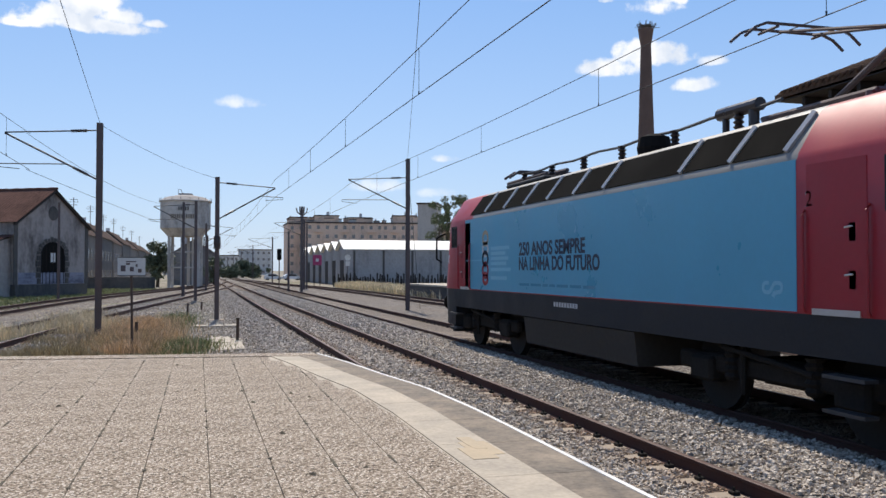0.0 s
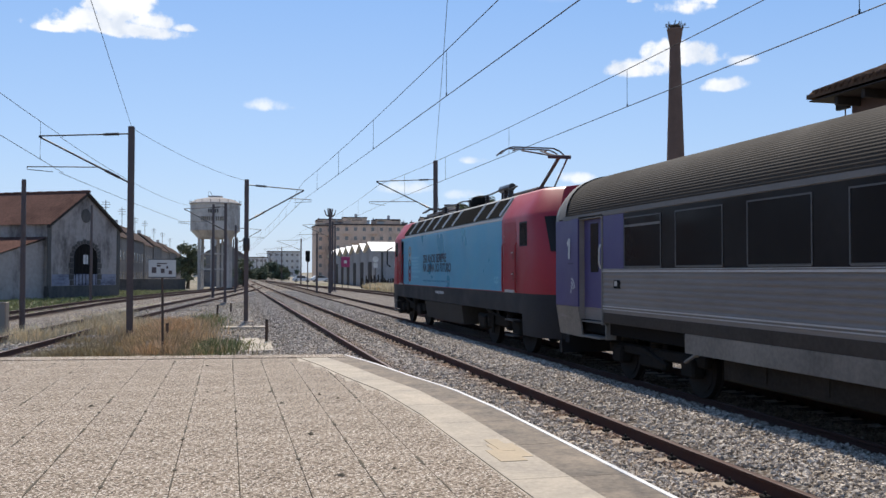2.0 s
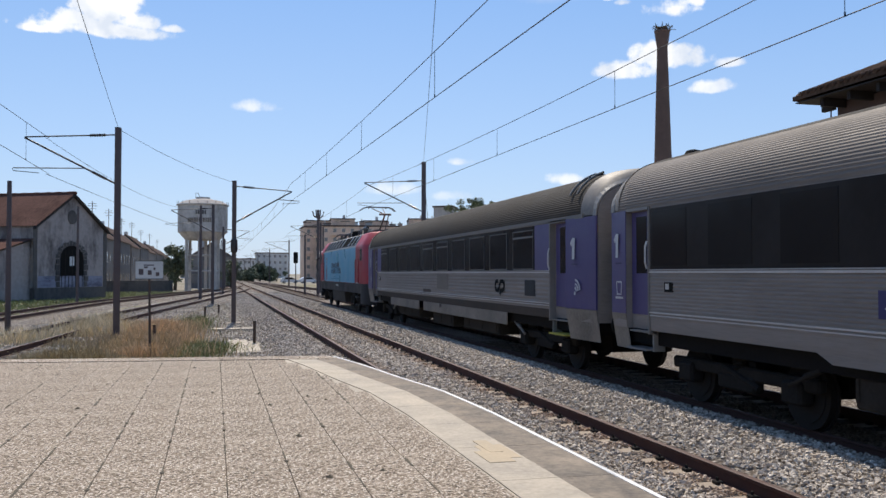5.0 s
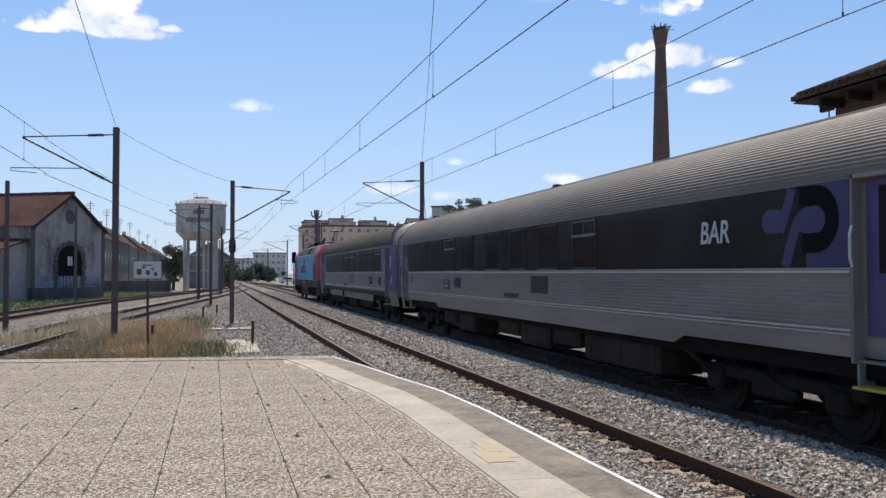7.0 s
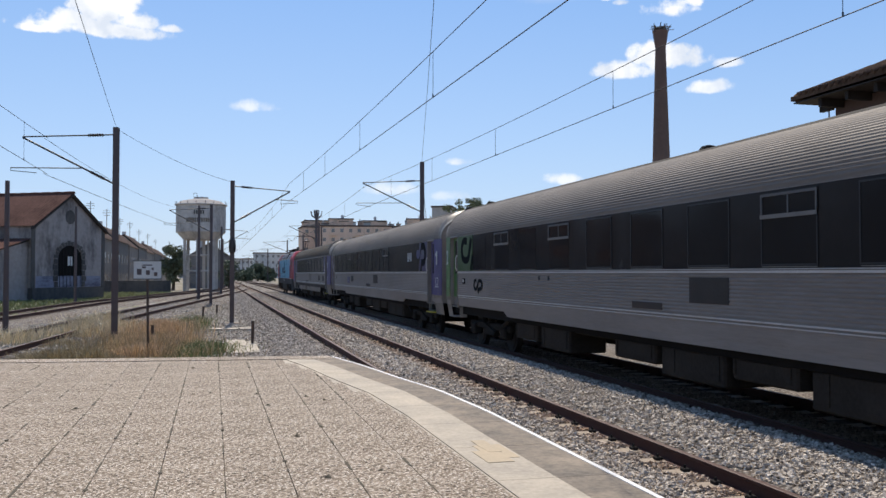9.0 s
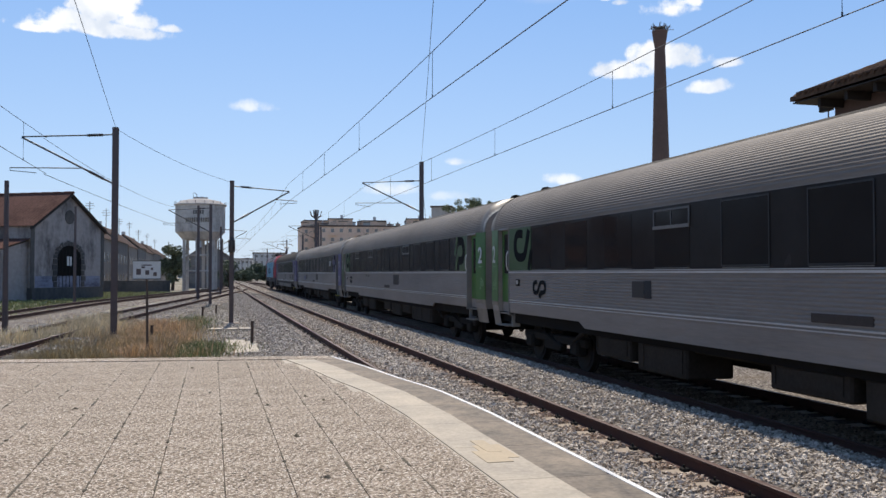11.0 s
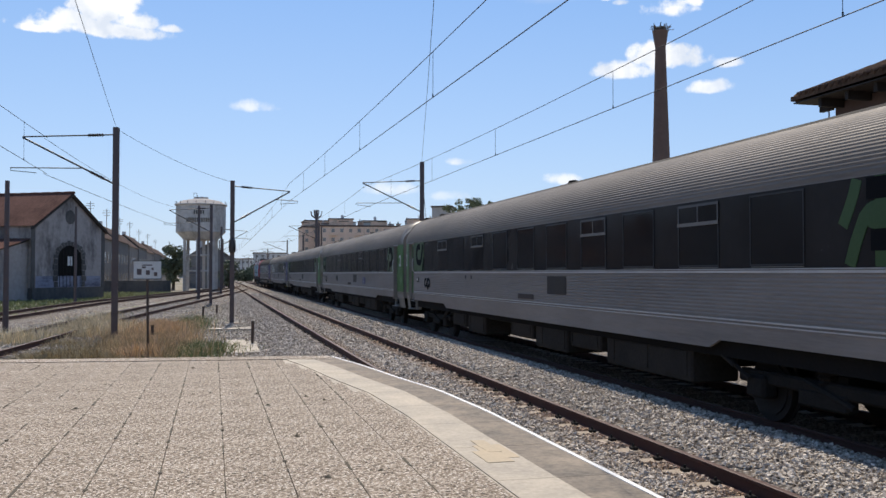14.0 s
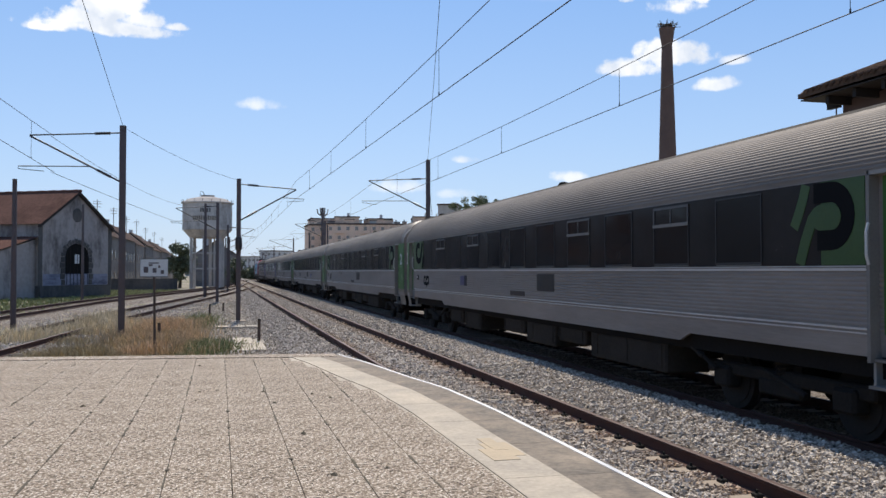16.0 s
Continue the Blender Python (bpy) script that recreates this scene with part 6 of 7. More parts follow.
    part("brake_rigging", boxes((-0.6, -5.4, 0.42, 0.6, -1.9, 0.83)), M_black, t)
    part("brake_rigging", boxes((-0.6, -23.8, 0.42, 0.6, -20.9, 0.83)), M_black, t)
    if old:
        for a, b in ((-5.45, -10.4), (-11.1, -19.8)):
            part("valance", boxes((-HW - 0.006, b, 0.755, -HW + 0.02, a, 1.046), (HW - 0.02, b, 0.755, HW + 0.006, a, 1.046)), M_valance, t, "dusty beige lower valance")
    else:
        for s in (-1, 1):
            bm = prism(bmesh.new(), [(-20.65, 0.94), (-6.15, 0.94), (-5.85, 1.07), (-20.95, 1.07)], -0.02, 0.02)
            bmesh.ops.transform(bm, matrix=Matrix(((0, 1, 0, s * (HW - 0.034)), (1, 0, 0, 0), (0, 0, 1, 0), (0, 0, 0, 1))), verts=bm.verts)
            bmesh.ops.recalc_face_normals(bm, faces=bm.faces)
            part("valance", bm, M_steel, t)
    return t


def loco_ring(y0, low, k, hw, lean):
    """A section of the locomotive; lean bends the cab's windscreen part backwards."""
    pts = [(0.99, low), (1.0, 1.48), (1.0, 3.28), (0.985, 3.36), (0.76, 3.88), (0.68, 3.95), (0.35, 4.0)]
    out = []
    for f, z in pts:
        b = lean * max(0.0, z - 2.25) + (lean * 0.35 * max(0.0, 1.2 - z))
        out.append((hw * f, y0 + k * b, z))
    return [(-a, b, c) for a, b, c in out] + [(a, b, c) for a, b, c in out[::-1]]


def build_loco():
    t = thing("electric_locomotive", Matrix(), "red electric locomotive with a light blue advertising wrap", "locomotive")
    A, B = 0.42, 19.75
    st = [(A, 1, 0.95, 0.55), (A + 0.12, 1, 1.10, 0.55), (A + 0.62, 1, 1.36, 0.42), (A + 1.1, 1, HW, 0.22), (A + 1.75, 1, HW, 0.0), (A + 1.8, 1, HW, 0.0), (3.74, 1, HW, 0.0)]
    rings = [loco_ring(y, 0.50 if y < 2.2 else 1.0, k, hw, ln) for y, k, hw, ln in st]
    rings += [loco_ring(B + A - y, 0.50 if y < 2.2 else 1.0, -k, hw, ln) for y, k, hw, ln in st[::-1]]
    bm = loft(bmesh.new(), rings)
    for f in bm.faces:
        c = f.calc_center_median()
        if c.z < 1.46:
            f.material_index = 1
        elif 3.74 < c.y < B + A - 3.74 and c.z > 3.2:
            f.material_index = 2
    shell = part("body_shell", bm, [M_red, M_dark, M_grey], t, "", True)
    shell.data.set_sharp_from_angle(angle=radians(32))
    x = -HW
    part("advert_panel", boxes((x - 0.006, 3.76, 1.50, x, 17.05, 3.285)), M_blue, t, "light blue vinyl advertising panel")
    part("advert_panel", boxes((HW, 3.76, 1.50, HW + 0.006, 17.05, 3.285)), M_blue, t, "light blue vinyl advertising panel")
    # intake grilles on the sloping shoulder, with grey ribs between
    cuts = [3.98, 5.14, 6.4, 8.93, 10.2, 11.49, 12.81, 14.09, 15.46, 16.78]
    for a, b in zip(cuts, cuts[1:]):
        for s in (-1, 1):
            bm = bmesh.new()
            lo, hi = Vector((s * 1.405, 0, 3.40)), Vector((s * 1.10, 0, 3.87))
            n = Vector((s * 0.84, 0, 0.54)) * 0.012
            a2, b2 = a + 0.06, b - 0.06
            tilt = 0.16
            v = [bm.verts.new(p) for p in (lo + Vector((0, a2, 0)), lo + Vector((0, b2, 0)), hi + Vector((0, b2 - tilt, 0)), hi + Vector((0, a2 - tilt, 0)))]
            w = [bm.verts.new(q.co + n) for q in v]
            bm.faces.new(w)
            for i in range(4):
                bm.faces.new((v[i], v[(i + 1) % 4], w[(i + 1) % 4], w[i]))
            bmesh.ops.recalc_face_normals(bm, faces=bm.faces)
            g = part("intake_grille", bm, M_grille, t)
            bm = tube(bmesh.new(), [lo + n + Vector((0, a, 0)), hi + n + Vector((0, a - tilt, 0))], 0.045, 4)
            part("shoulder_rib", bm, M_alu, t)
    # lettering
    lettering("250 ANOS SEMPRE", 0.385, 13.02, 2.31, x - 0.008, M_navy, t, "lettering", "navy lettering", 0.012, width=3.41)
    lettering("NA LINHA DO FUTURO", 0.385, 13.04, 1.995, x - 0.008, M_navy, t, "lettering", "navy lettering", 0.012, width=4.03)
    rnd = random.Random(2)
    y = 13.0
    while y > 9.3:
        w = rnd.uniform(0.25, 0.6)
        part("small_print", boxes((x - 0.009, y - w, 1.65, x - 0.006, y, 1.705)), M_teal, t)
        y -= w + 0.09
    for k, (z, w) in enumerate(((2.50, 1.30), (2.38, 1.05), (2.26, 1.25), (2.14, 1.1), (2.0, 1.4), (1.80, 1.15))):
        part("pale_print", boxes((x - 0.009, 14.95 - w, z - 0.04, x - 0.006, 14.95, z + 0.04)), M_faint, t)
    part("pale_print", boxes((x - 0.009, 15.5, 2.215, x - 0.006, 17.0, 2.245)), M_faint, t)
    # colourful emblem
    for dz, ry, rz, m in ((0.50, 0.2, 0.15, M_patch), (0.24, 0.2, 0.16, M_letter), (0.0, 0.2, 0.16, M_navy), (-0.28, 0.2, 0.17, M_red), (-0.48, 0.18, 0.12, M_red)):
        bm = bmesh.new()
        ribbon(bm, arc(15.36, 2.26 + dz, ry, rz, 0, 360, 16), 0.10, x - 0.007)
        part("emblem_ring", bm, m, t)
    operator_mark(t, 4.42, 1.76, 0.20, x - 0.008, M_faint, "pale rounded operator emblem")
    operator_mark(t, 18.85, 2.27, 0.30, x + 0.045, M_letter, "white rounded operator emblem")
    lettering("2", 0.26, 3.60, 2.72, x - 0.004, M_letter, t, "digit", "white cab number")
    for i in range(9):
        part("fleet_number", boxes((x - 0.004, 11.0 - i * 0.13, 1.27, x - 0.001, 11.09 - i * 0.13, 1.36)), M_letter, t)
    # cab doors, windows, rails
    for end in (0, 1):
        f = (lambda v: v) if not end else (lambda v: B + A - v)
        for s in (-1, 1):
            a, b = sorted((f(2.62), f(3.58)))
            lo, hi = sorted((s * HW, s * (HW + 0.006)))
            d = part("cab_door", boxes((lo, a, 1.5, hi, b, 3.2)), M_red, t)
            for yy in (2.58, 3.60):
                q = f(yy)
                bm = tube(bmesh.new(), [(s * (HW + 0.01), q, 1.5), (s * (HW + 0.045), q, 1.55), (s * (HW + 0.045), q, 2.62), (s * (HW + 0.01), q, 2.68)], 0.02, 6)
                part("handrail", bm, M_red, d)
            for z in (1.88, 2.40):
                q = f(2.84)
                bm = boxes((lo, q - 0.05, z - 0.1, hi + 0.002, q + 0.05, z + 0.1))
                part("lock_plate", bm, M_dark, d)
                part("door_handle", tube(bmesh.new(), [(s * (HW + 0.02), q - 0.02, z + 0.06), (s * (HW + 0.03), q + 0.09, z + 0.05)], 0.012, 6), M_alu, d)
            lo2, hi2 = sorted((s * HW, s * (HW + 0.02)))
            part("door_sill", boxes((lo2, a + 0.1, 1.48, hi2, b - 0.1, 1.55)), M_alu, t)
            a, b = sorted((f(1.84), f(2.34)))
            w = part("cab_window", boxes((lo, a, 2.62, hi, b, 3.14), bevel=0.0), M_glass, t)
            part("window_frame", boxes((lo, a - 0.03, 2.59, hi, a, 3.17), (lo, b, 2.59, hi, b + 0.03, 3.17), (lo, a, 2.59, hi, b, 2.62), (lo, a, 3.14, hi, b, 3.17)), M_dark, w)
        # windscreen and lights on the sloping face
        g = 1 if not end else -1
        bm = bmesh.new()
        pts = []
        for xx, zz in ((-0.90, 2.42), (0.90, 2.42), (0.84, 3.42), (-0.84, 3.42)):
            pts.append((xx, f(A + 0.55 * (zz - 2.25) - 0.012), zz))
        fc = bm.faces.new([bm.verts.new(p) for p in pts])
        r = bmesh.ops.extrude_face_region(bm, geom=[fc])
        bmesh.ops.translate(bm, vec=(0, 0.03 * g, 0), verts=[v for v in r["geom"] if isinstance(v, bmesh.types.BMVert)])
        bmesh.ops.recalc_face_normals(bm, faces=bm.faces)
        part("windscreen", bm, M_glass, t)
        for s in (-1, 1):
            bm = bmesh.new()
            rows = [[bm.verts.new((s * (hw + 0.012), f(y0 + lean * (zz - 2.25) - 0.012), zz)) for zz in (2.44, 3.25)]
                    for y0, hw, lean in ((A + 0.03, 0.9875, 0.55), (A + 0.12, 1.10, 0.55), (A + 0.34, 1.2144, 0.493))]
            faces = [bm.faces.new((p[0], q[0], q[1], p[1])) for p, q in zip(rows, rows[1:])]
            r = bmesh.ops.extrude_face_region(bm, geom=faces)
            bmesh.ops.translate(bm, vec=(-0.03 * s, 0.03 * g, 0), verts=[v for v in r["geom"] if isinstance(v, bmesh.types.BMVert)])
            bmesh.ops.recalc_face_normals(bm, faces=bm.faces)
            part("corner_window", bm, M_glass, t)
            q = f(A - 0.02)
            bm = tube(bmesh.new(), [(s * 0.78, q, 1.75), (s * 0.78, f(A + 0.06), 1.75)], 0.12, 14)
            part("headlight", bm, M_glass, t)
            bm = tube(tube(bmesh.new(), [(s * 0.95, f(A + 0.1), 1.05), (s * 0.95, f(A - 0.22), 1.05)], 0.11, 12), [(s * 0.95, f(A - 0.22), 1.05), (s * 0.95, f(A - 0.27), 1.05)], 0.25, 16)
            part("buffer", bm, M_iron, t)
            bm = tube(bmesh.new(), [(s * 1.5, f(1.0), 2.2), (s * 1.62, f(0.9), 2.3), (s * 1.62, f(0.9), 2.9), (s * 1.46, f(1.2), 3.0)], 0.03, 6)
            if end:
                part("wing_mirror", bm, M_black, t)
        part("buffer_beam", boxes((-0.97, min(f(A - 0.03), f(A + 0.5)), 0.45, 0.97, max(f(A - 0.03), f(A + 0.5)), 1.47)), M_dark, t)
        part("coupler", boxes((-0.15, min(f(A), f(A - 0.4)), 0.95, 0.15, max(f(A), f(A - 0.4)), 1.15)), M_iron, t)
        part("plough", boxes((-1.05, min(f(A + 0.35), f(A + 0.2)), 0.22, 1.05, max(f(A + 0.35), f(A + 0.2)), 0.62)), M_dark, t)
    # side steps, tank and bogies
    bm = bmesh.new()
    prism(bm, [(-1.40, 0.98), (-1.33, 0.42), (1.33, 0.42), (1.40, 0.98)], 7.85, 12.85)
    part("transformer_tank", bm, M_tank, t, "dusty dark transformer tank")
    for y in (4.6, 16.0):
        b = new("bogie", None)
        b.parent, b.location = t, (0, y, 0)
        bm = bmesh.new()
        for s in (-1, 1):
            box(bm, s * 1.12 - 0.08, -2.2, 0.55, s * 1.12 + 0.08, 2.2, 0.82, bevel=0.04)
            for w in (-1.5, 1.5):
                box(bm, s * 1.15 - 0.14, w - 0.28, 0.42, s * 1.15 + 0.14, w + 0.28, 0.78, bevel=0.05)
        box(bm, -1.0, -0.4, 0.5, 1.0, 0.4, 0.85)
        part("bogie_frame", bm, M_iron, b)
        for w in (-1.5, 1.5):
            for s in (-1, 1):
                bm = tube(bmesh.new(), [(s * 0.8, w, 0.575), (s * 0.83, w, 0.575)], 0.60, 30)
                tube(bm, [(s * 0.83, w, 0.575), (s * 0.93, w, 0.575)], 0.575, 30)
                tube(bm, [(s * 0.93, w, 0.575), (s * 1.0, w, 0.575)], 0.2, 14)
                part("wheel", bm, M_wheel, b)
                bm = bmesh.new()
                ribbed(bm, (s * 1.18, w * 0.55, 0.5), (s * 1.18, w * 0.55, 0.95), 0.13, 0.1, 5)
                part("spring", bm, M_iron, b)
        for s in (-1, 1):
            part("damper", tube(bmesh.new(), [(s * 1.26, -0.9, 0.75), (s * 1.30, 0.9, 0.95)], 0.04, 8), M_iron, b)
            part("sand_pipe", tube(bmesh.new(), [(s * 1.25, 0.5, 1.0), (s * 1.26, 0.5, 0.35)], 0.045, 6), M_iron, b)
    for yy in (2.62, B + A - 2.62):
        for s in (-1, 1):
            for z in (0.42, 0.80):
                part("step", boxes((s * 1.42 - 0.12, yy - 0.05, z, s * 1.42 + 0.06, yy + 0.6, z + 0.04)), M_galv, t)
    # roof: bus bar, insulators, boxes, pantographs
    bm = tube(bmesh.new(), [(-0.55, y, 4.32 + 0.02 * math.sin(y * 3)) for y in np.linspace(5.2, 15.2, 24)], 0.025, 6)
    part("bus_bar", bm, M_galv, t)
    for y in (6.2, 8.0, 9.9, 11.6, 13.3, 15.0):
        bm = bmesh.new()
        ribbed(bm, (-0.55, y, 3.98), (-0.55, y, 4.31), 0.085, 0.05, 5)
        part("insulator", bm, M_insul, t)
    bm = tube(bmesh.new(), [(-0.5, 5.75, 4.36), (-0.5, 6.75, 4.36)], 0.10, 12)
    tube(bm, [(-0.5, 5.9, 4.0), (-0.5, 5.9, 4.4)], 0.08, 10)
    tube(bm, [(-0.5, 6.6, 4.0), (-0.5, 6.6, 4.4)], 0.055, 10)
    part("circuit_breaker", bm, M_insul, t)
    bm = lathe(bmesh.new(), [(0.28, 3.98), (0.3, 4.1), (0.26, 4.28), (0.1, 4.34)], 14, 0, -0.6, 8.6)
    part("roof_drum", bm, M_black, t)
    part("roof_hatch", boxes((-0.9, 12.9, 3.99, 0.9, 15.4, 4.08), bevel=0.03), M_dark, t)
    # folded front pantograph
    p = new("folded_pantograph", None)
    p.parent = t
    bm = bmesh.new()
    for s in (-0.55, 0.55):
        tube(bm, [(s, 13.6, 4.2), (s, 16.2, 4.2)], 0.04, 6)
        for y in (13.7, 16.1):
            tube(bm, [(s, y, 4.0), (s, y, 4.2)], 0.07, 8)
    tube(bm, [(0, 13.7, 4.3), (0, 16.0, 4.34)], 0.05, 6)
    part("base_frame", bm, M_mast, p)
    bm = bmesh.new()
    for y in (15.0, 15.35):
        tube(bm, [(-0.95, y, 4.22), (-0.7, y, 4.38), (0.7, y, 4.38), (0.95, y, 4.22)], 0.035, 6)
    part("collector_head", bm, M_mast, p)
    # raised rear pantograph
    p = new("raised_pantograph", None)
    p.parent, p.location = t, (0, 0.5, 0)
    bm = bmesh.new()
    for s in (-0.5, 0.5):
        tube(bm, [(s, 3.0, 4.12), (s, 5.2, 4.12)], 0.04, 6)
        for y in (3.1, 5.1):
            tube(bm, [(s, y, 3.9), (s, y, 4.12)], 0.07, 8)
    for y in (3.0, 4.1, 5.2):
        tube(bm, [(-0.5, y, 4.12), (0.5, y, 4.12)], 0.04, 6)
    part("base_frame", bm, M_mast, p)
    knee = Vector((0, 2.95, 4.92))
    part("lower_arm", tube(bmesh.new(), [(0, 4.55, 4.15), knee], 0.045, 8), M_mast, p)
    part("thrust_rod", tube(bmesh.new(), [(0.15, 3.85, 4.12), (0.15, 2.8, 4.86)], 0.025, 6), M_mast, p)
    bm = bmesh.new()
    for s in (-1, 1):
        tube(bm, [knee, (s * 0.28, 5.1, 5.36)], 0.024, 6)
    tube(bm, [knee - Vector((0.3, 0, 0)), knee + Vector((0.3, 0, 0))], 0.05, 8)
    part("upper_arm", bm, M_mast, p)
    bm = bmesh.new()
    for y in (4.95, 5.3):
        tube(bm, [(-0.95, y, 5.22), (-0.78, y, 5.36), (-0.6, y, 5.43), (0.6, y, 5.43), (0.78, y, 5.36), (0.95, y, 5.22)], 0.022, 6)
    for s in (-0.45, 0.45):
        tube(bm, [(s, 4.9, 5.38), (s, 5.35, 5.38)], 0.02, 6)
    part("collector_head", bm, M_mast, p)
    return t


def build_train():
    cars = [(build_loco(), 0.0)]
    cars.append((coach("first", "stainless first class coach with purple ends and dark roof", 1), 0.0))
    cars.append((coach("bar", "stainless bar coach with purple ends and smoked windows", 2, [-16.85, -7.08], False, -6.91), -25.12))
    hop = [(-5.25, -8.92, -16.28), (-8.92, -16.28), (-5.25, -8.92, -16.28, -19.9), (-5.25, -8.92, -16.28, -19.9), (-8.92, -16.28)]
    for k in range(5):
        cars.append((coach("second", "stainless second class coach with green ends and smoked windows", 3 + k, hop[k], True, (0.0, -17.4, 0.0, 0.0, 0.0)[k]), -25.12 - 26.4 * (1 + k)))
    return cars


TRAIN = build_train()
# ---- small things of the yard ----
def blades(name, count, place, height, mat, label, seed, lean=0.35, width=0.012):
    """Grass as one heap of thin bent blades."""
    rnd = random.Random(seed)
    verts, faces = [], []
    for _ in range(count):
        x, y, z, k = place(rnd)
        h = height * k * rnd.uniform(0.5, 1.25)
        a = rnd.uniform(0, math.tau)
        dx, dy = math.cos(a) * width, math.sin(a) * width
        lx, ly = rnd.gauss(0, lean) * h, rnd.gauss(0, lean) * h
        i = len(verts)
        verts += [(x - dx, y - dy, z), (x + dx, y + dy, z), (x + lx * 0.4 + dx * 0.7, y + ly * 0.4 + dy * 0.7, z + h * 0.6), (x + lx * 0.4 - dx * 0.7, y + ly * 0.4 - dy * 0.7, z + h * 0.6), (x + lx, y + ly, z + h)]
        faces += [(i, i + 1, i + 2, i + 3), (i + 3, i + 2, i + 4)]
    ob = new(name, soup(name, verts, faces, mat))
    return tagged(ob, label, "grass", kind="stuff")


def build_grass():
    def bank(rnd):
        y = 23.5 + 10 * rnd.random() ** 1.2
        x = rnd.uniform(-4.7, -1.1) - 0.5 * rnd.random() ** 2
        k = 0.5 + 0.9 * max(0.0, 0.4 + noise.noise((x * 0.6, y * 0.35, 1)))
        return x, y, -0.36, k
    def bank_red(rnd):
        y = 24.5 + 16 * rnd.random() ** 1.1
        x = rnd.gauss(-1.75, 0.75) - 0.03 * (y - 24)
        return x, y, -0.36, 0.75 + 0.6 * noise.noise((x * 0.9, y * 0.5, 4))
    def bank_green(rnd):
        y, x = rnd.choice(((rnd.gauss(27, 1.3), rnd.gauss(-0.4, 0.5)), (rnd.gauss(27, 1.3), rnd.gauss(-0.9, 0.7)), (rnd.gauss(41, 3), rnd.gauss(-0.85, 0.4))))
        return x, max(24.0, y), -0.36, 0.8
    def siding(rnd):
        p = rnd.choice(LINE_A[5:36])
        return p.x + rnd.uniform(-2.4, 2.6), p.y + rnd.uniform(-1, 1), -0.3, 0.5
    def meadow(rnd):
        y = rnd.uniform(45, 110)
        return rnd.uniform(-26, -8) + (y - 60) * 0.12, y, -0.38, 1.0
    def right_bank(rnd):
        y = rnd.uniform(62, 120)
        return rnd.uniform(15.6, 20) + 0.02 * y, y, -0.35, 1.0
    blades("dry_grass", 13000, bank, 0.34, M_olive, "olive-brown dry grass at the platform's end", 1)
    blades("dry_grass_russet", 11000, bank_red, 0.5, M_straw, "tall russet dry grass round the sign post", 2)
    blades("green_weeds", 5600, bank_green, 0.3, M_grass, "green weeds beside the path", 3, 0.5)
    def clumps(rnd):
        c = rnd.choice(((-5.6, 31), (-5.0, 34), (-4.4, 37), (-6.2, 30), (-5.3, 40), (-4.0, 33), (-4.8, 43), (-3.6, 36)))
        return rnd.gauss(c[0], 0.5), rnd.gauss(c[1], 0.8), -0.34, 1.0
    blades("pale_tussocks", 3600, clumps, 0.55, M_pale, "tall pale tussocks of dry grass by the siding", 7)
    blades("siding_grass", 6000, siding, 0.32, M_pale, "sparse dry grass between siding rails", 4)
    blades("meadow_grass", 14000, meadow, 0.26, M_grass, "rough green grass before the shed", 5, 0.5, 0.05)
    blades("verge_grass", 9000, right_bank, 0.8, M_pale, "tall pale dry grass along the warehouse fence", 6, 0.45, 0.05)


def build_sign():
    t = thing("track_sign", pose(-1.70, 24.9, -0.36), "white board sign with worn dark markings on a rusty post", "sign")
    part("post", tube(bmesh.new(), [(0.02, 0, 0), (0.0, 0, 1.5), (-0.02, 0, 2.65)], 0.032, 8), M_post, t)
    b = part("board", boxes((-0.36, -0.05, 2.19, 0.34, -0.032, 2.67), bevel=0.004), M_sign, t)
    bm = bmesh.new()
    rnd = random.Random(3)
    for x, z, w, h in ((-0.22, 2.38, 0.12, 0.16), (-0.1, 2.5, 0.1, 0.05), (0.0, 2.36, 0.1, 0.12), (0.12, 2.46, 0.05, 0.07), (0.2, 2.32, 0.09, 0.1), (-0.02, 2.56, 0.26, 0.03)):
        bm = bmesh.new()
        box(bm, x - w / 2, -0.054, z - h / 2, x + w / 2, -0.0505, z + h / 2, bevel=0.0)
        part("worn_mark", bm, M_mast, b)
    for z in (2.18, 2.66):
        part("edge_trim", boxes((-0.37, -0.056, z, 0.35, -0.0505, z + 0.02)), M_galv, b)


def build_cabinet():
    t = thing("relay_cabinet", pose(-7.9, 34.2, -0.36), "pale grey trackside relay cabinet", "cabinet")
    part("body", boxes((-0.3, -0.25, 0.1, 0.3, 0.25, 1.25), bevel=0.02), M_sleeper, t)
    part("door", boxes((-0.26, -0.262, 0.16, 0.26, -0.252, 1.18)), M_grey, t)
    part("plinth", boxes((-0.36, -0.3, 0, 0.36, 0.3, 0.1)), M_concrete, t)


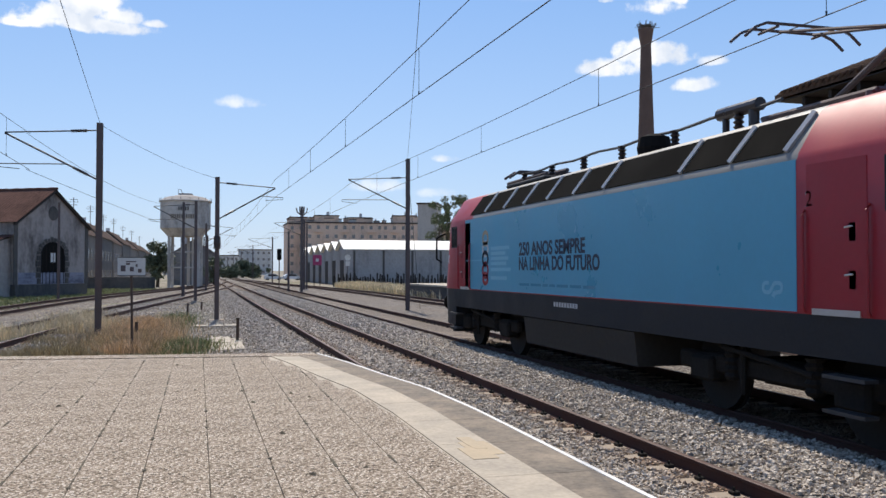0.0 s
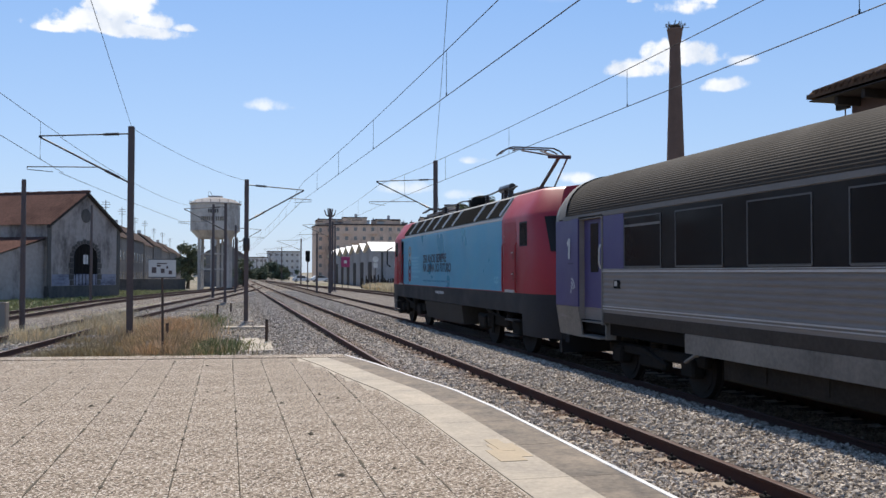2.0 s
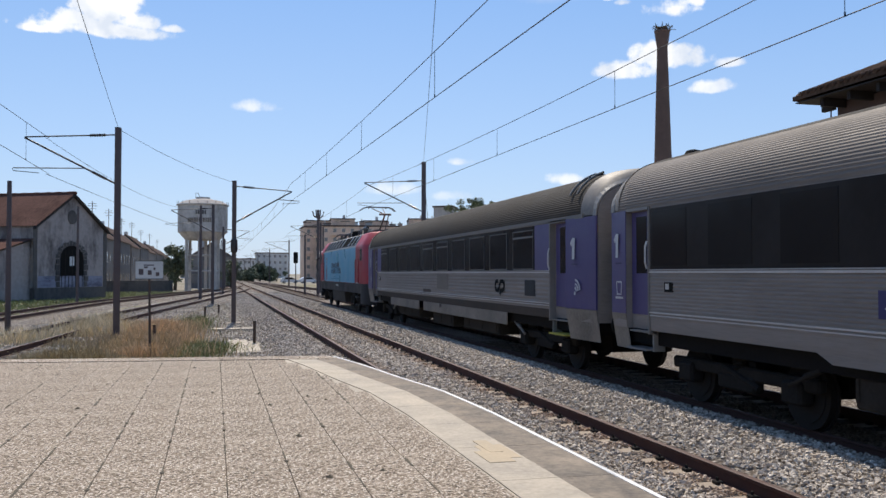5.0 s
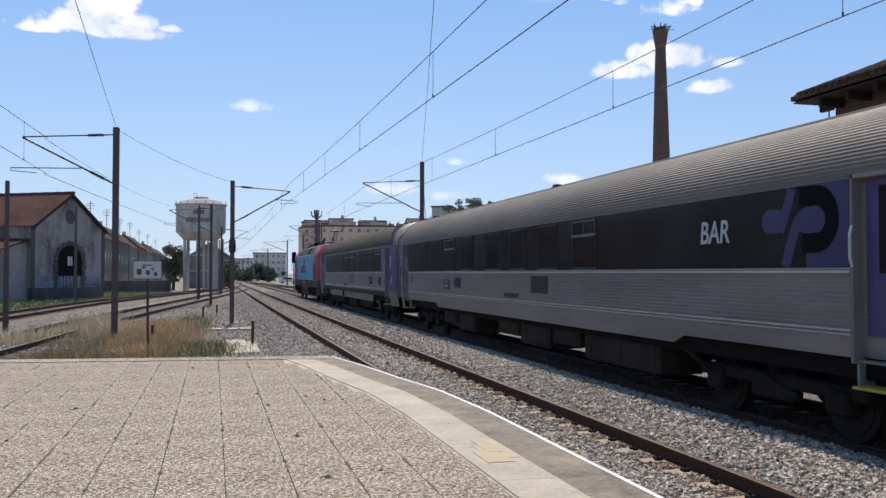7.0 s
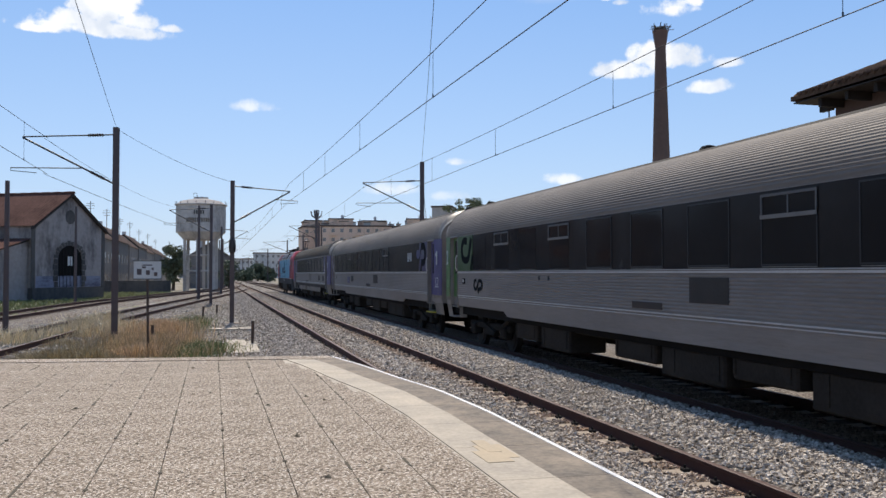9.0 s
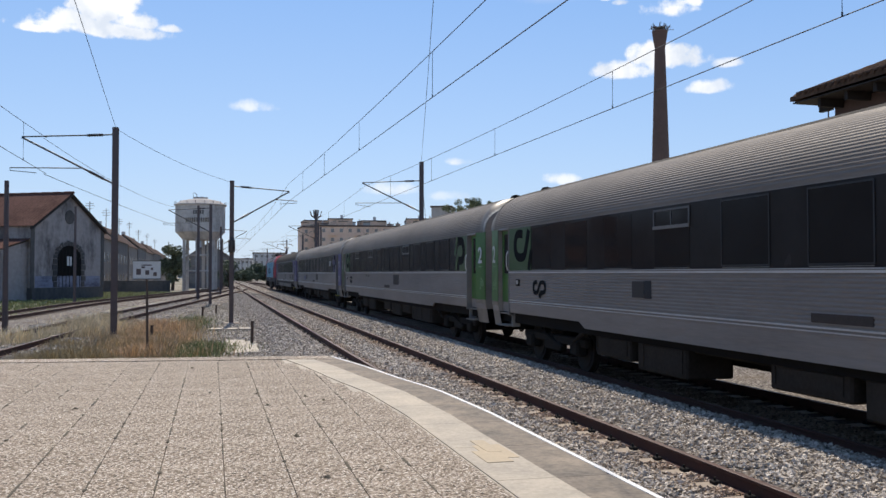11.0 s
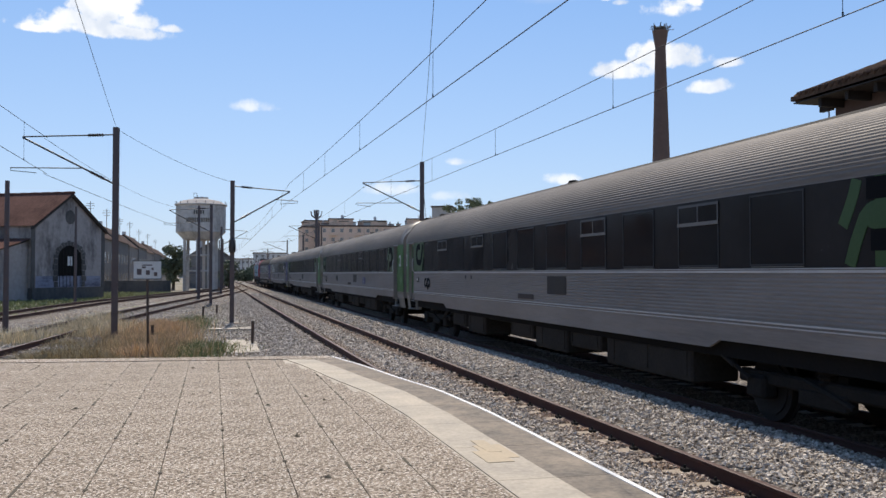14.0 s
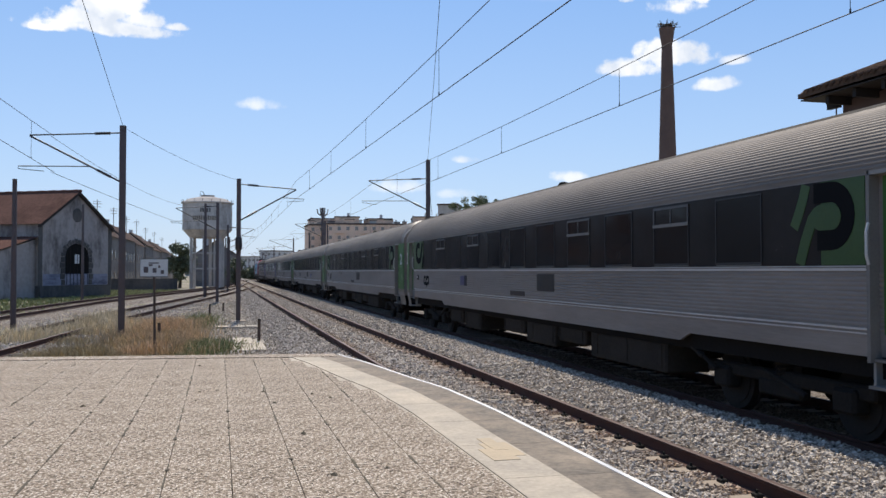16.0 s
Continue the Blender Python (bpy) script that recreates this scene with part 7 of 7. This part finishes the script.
def build_path():
    """Bare earth and a cable trough beside the ballast, with stakes."""
    t = thing("cable_trough", pose(0.1, 36.5, -0.33), "pale concrete cable trough covers beside the track", "cable trough")
    rnd = random.Random(9)
    for i in range(4):
        bm = boxes((-0.28, 0.01, 0, 0.28, 0.89, 0.075), bevel=0.01)
        o = part("cover_slab", bm, M_concrete, t)
        o.matrix_basis = pose(0.62 * i, 0.1 * i, rnd.uniform(-0.01, 0.02), 0, 0, rnd.uniform(-1.5, 1.5))
    p = thing("concrete_pad", pose(0.85, 28.4, -0.33), "broken pale concrete pad half sunk in gravel", "slab")
    for x0, x1, y0, y1, z in ((-0.46, 0.1, -2.5, -0.2, 0.05), (0.12, 0.5, -2.2, 0.4, 0.04), (-0.42, 0.2, -0.17, 2.3, 0.06), (0.22, 0.56, 0.43, 2.0, 0.03)):
        part("pad_piece", boxes((x0, y0, -0.05, x1, y1, z), bevel=0.015), M_concrete, p)
    for x, y, h in ((1.25, 29.5, 0.75), (-2.0, 31.5, 0.55), (-0.5, 47.0, 0.6), (0.2, 52, 0.5)):
        s = thing("marker_stake", pose(x, y, -0.36), "short rusty marker stake in the ballast", "stake", "marker stakes")
        part("stake", tube(bmesh.new(), [(0, 0, -0.1), (0.01, 0, h)], 0.05, 8), M_post, s)
        part("cap", tube(bmesh.new(), [(0.01, 0, h), (0.01, 0, h + 0.03)], 0.055, 8), M_iron, s)


def build_car(x, y, turn, label):
    t = thing("parked_car", pose(x, y, -0.35, 0, 0, turn), label, "car", "parked cars")
    bm = bmesh.new()
    prism(bm, [(-2.1, 0.3), (2.1, 0.3), (2.15, 0.75), (1.3, 0.9), (0.6, 1.42), (-1.3, 1.45), (-2.05, 0.95)], -0.85, 0.85)
    part("body", bm, M_carpaint, t)
    for s in (-1, 1):
        bm = bmesh.new()
        prism(bm, [(-1.25, 0.95), (1.1, 0.95), (0.52, 1.36), (-1.15, 1.38)], s * 0.86 - 0.008, s * 0.86 + 0.008)
        part("side_window", bm, M_glass, t)
        for w in (-1.3, 1.3):
            b = tube(bmesh.new(), [(w, s * 0.7, 0.31), (w, s * 0.9, 0.31)], 0.31, 18)
            wheel = part("wheel", b, M_black, t)
            part("rim", tube(bmesh.new(), [(w, s * 0.9, 0.31), (w, s * 0.912, 0.31)], 0.19, 14), M_alu, wheel)


def build_signals():
    t = thing("signal_post", pose(9.8, 112, -0.35), "tall black signal head on a slim post", "signal")
    part("post", tube(bmesh.new(), [(0, 0, 0), (0, 0, 3.9)], 0.07, 8), M_mast, t)
    h = part("head", boxes((-0.28, -0.12, 3.6, 0.28, 0.12, 5.0), bevel=0.08), M_black, t)
    for z in (3.9, 4.3, 4.7):
        part("hood", tube(bmesh.new(), [(0, -0.12, z), (0, -0.3, z)], 0.13, 12), M_black, h)
    t = thing("station_sign", pose(15.6, 120, -0.35), "magenta sign panel on two posts", "sign")
    part("panel", boxes((-0.6, -0.05, 3.0, 0.6, 0.05, 4.4), bevel=0.02), M_brown_sign, t)
    for s in (-0.4, 0.4):
        part("post", tube(bmesh.new(), [(s, 0.1, 0), (s, 0.1, 4.3)], 0.06, 8), M_mast, t)
    part("mark", boxes((-0.2, -0.06, 3.5, 0.2, -0.0505, 3.9)), M_letter, t)
    t = thing("speed_sign", pose(19.1, 116, -0.35), "white round-topped sign on a post", "sign")
    part("post", tube(bmesh.new(), [(0, 0, 0), (0, 0, 3.2)], 0.05, 8), M_mast, t)
    part("plate", lathe(bmesh.new(), [(0.4, -0.02), (0.4, 0.02)], 18), M_sign, t).matrix_basis = pose(0, -0.06, 4.0, 90)
    part("lower_plate", boxes((-0.28, -0.08, 2.9, 0.28, -0.04, 3.5)), M_sign, t)
    t = thing("loading_ramp", pose(13.9, 70, -0.35), "low dark loading bank beyond the far track", "loading bank")
    part("bank", boxes((3.2, -14, 0, 6.4, 3, 1.1), bevel=0.05), M_plinth, t)
    part("coping", boxes((3.1, -14.1, 1.1, 6.5, 3.1, 1.22)), M_concrete, t)


def build_platform_litter():
    rnd = random.Random(12)
    spots = [(0.62, 6.75, 0.034), (0.68, 5.35, 0.03), (0.44, 9.2, 0.026), (0.5, 8.4, 0.03), (-0.02, 9.4, 0.02), (-1.2, 8.6, 0.03), (-0.25, 11.9, 0.03), (1.05, 8.6, 0.025), (0.9, 8.9, 0.025)]
    spots += [(rnd.uniform(-2.6, 1.4), rnd.uniform(5, 12.8), rnd.uniform(0.01, 0.022)) for _ in range(22)]
    for x, y, r in spots:
        bm = bmesh.new()
        n = 9
        v = [bm.verts.new((r * rnd.uniform(0.4, 1.3) * math.cos(i * math.tau / n), r * rnd.uniform(0.4, 1.3) * math.sin(i * math.tau / n), 0.0)) for i in range(n)]
        top = bm.verts.new((0, 0, 0.6 * r))
        for i in range(n):
            bm.faces.new((v[i], v[(i + 1) % n], top))
        thing("moss_tuft", pose(x, y, DECK + 0.0005), "small dark moss tuft on the slab joints", "moss", "moss tufts on the platform", bm=bm, material=M_moss)


def far_masts():
    """Rows of masts and portals down the line."""
    for i, y in enumerate((262, 320, 385)):
        mast(12.0, y, -0.4, 7.6, -1, 8.0, T2, "tiny dark mast far down the line")
        mast(0.9, y, -0.4, 7.4, 1, 3.5, T1, "tiny dark mast far down the line")


M_carpaint = worn("white car paint", (0.75, 0.75, 0.75), 0.12, 0, 1, 10, 0.05, 0.0)
build_grass()
build_sign()
build_cabinet()
build_path()
for car in ((16.6, 205, 0), (21.0, 206, 8), (25.5, 204, -5)):
    build_car(*car, "white parked car glinting beyond the tracks")
build_signals()
build_platform_litter()
far_masts()
# ---- movement ----
# metres run along the track by the joint behind the locomotive, every half second
RUN = (5.08, 8.00, 11.06, 14.26, 17.61, 21.11, 24.73, 28.29, 32.03, 35.87, 39.85, 43.85, 48.06, 52.34, 57.88, 62.59, 67.44, 72.27, 77.61, 82.91, 88.34, 93.89, 99.46, 105.10, 111.26, 117.30, 123.52, 129.67, 136.09, 142.92, 149.62, 156.22, 163.47)


def motions():
    for car, offset in TRAIN:
        walk(car, [(0.5 * i, pose(T2, run + offset, 0)) for i, run in enumerate(RUN)])


motions()
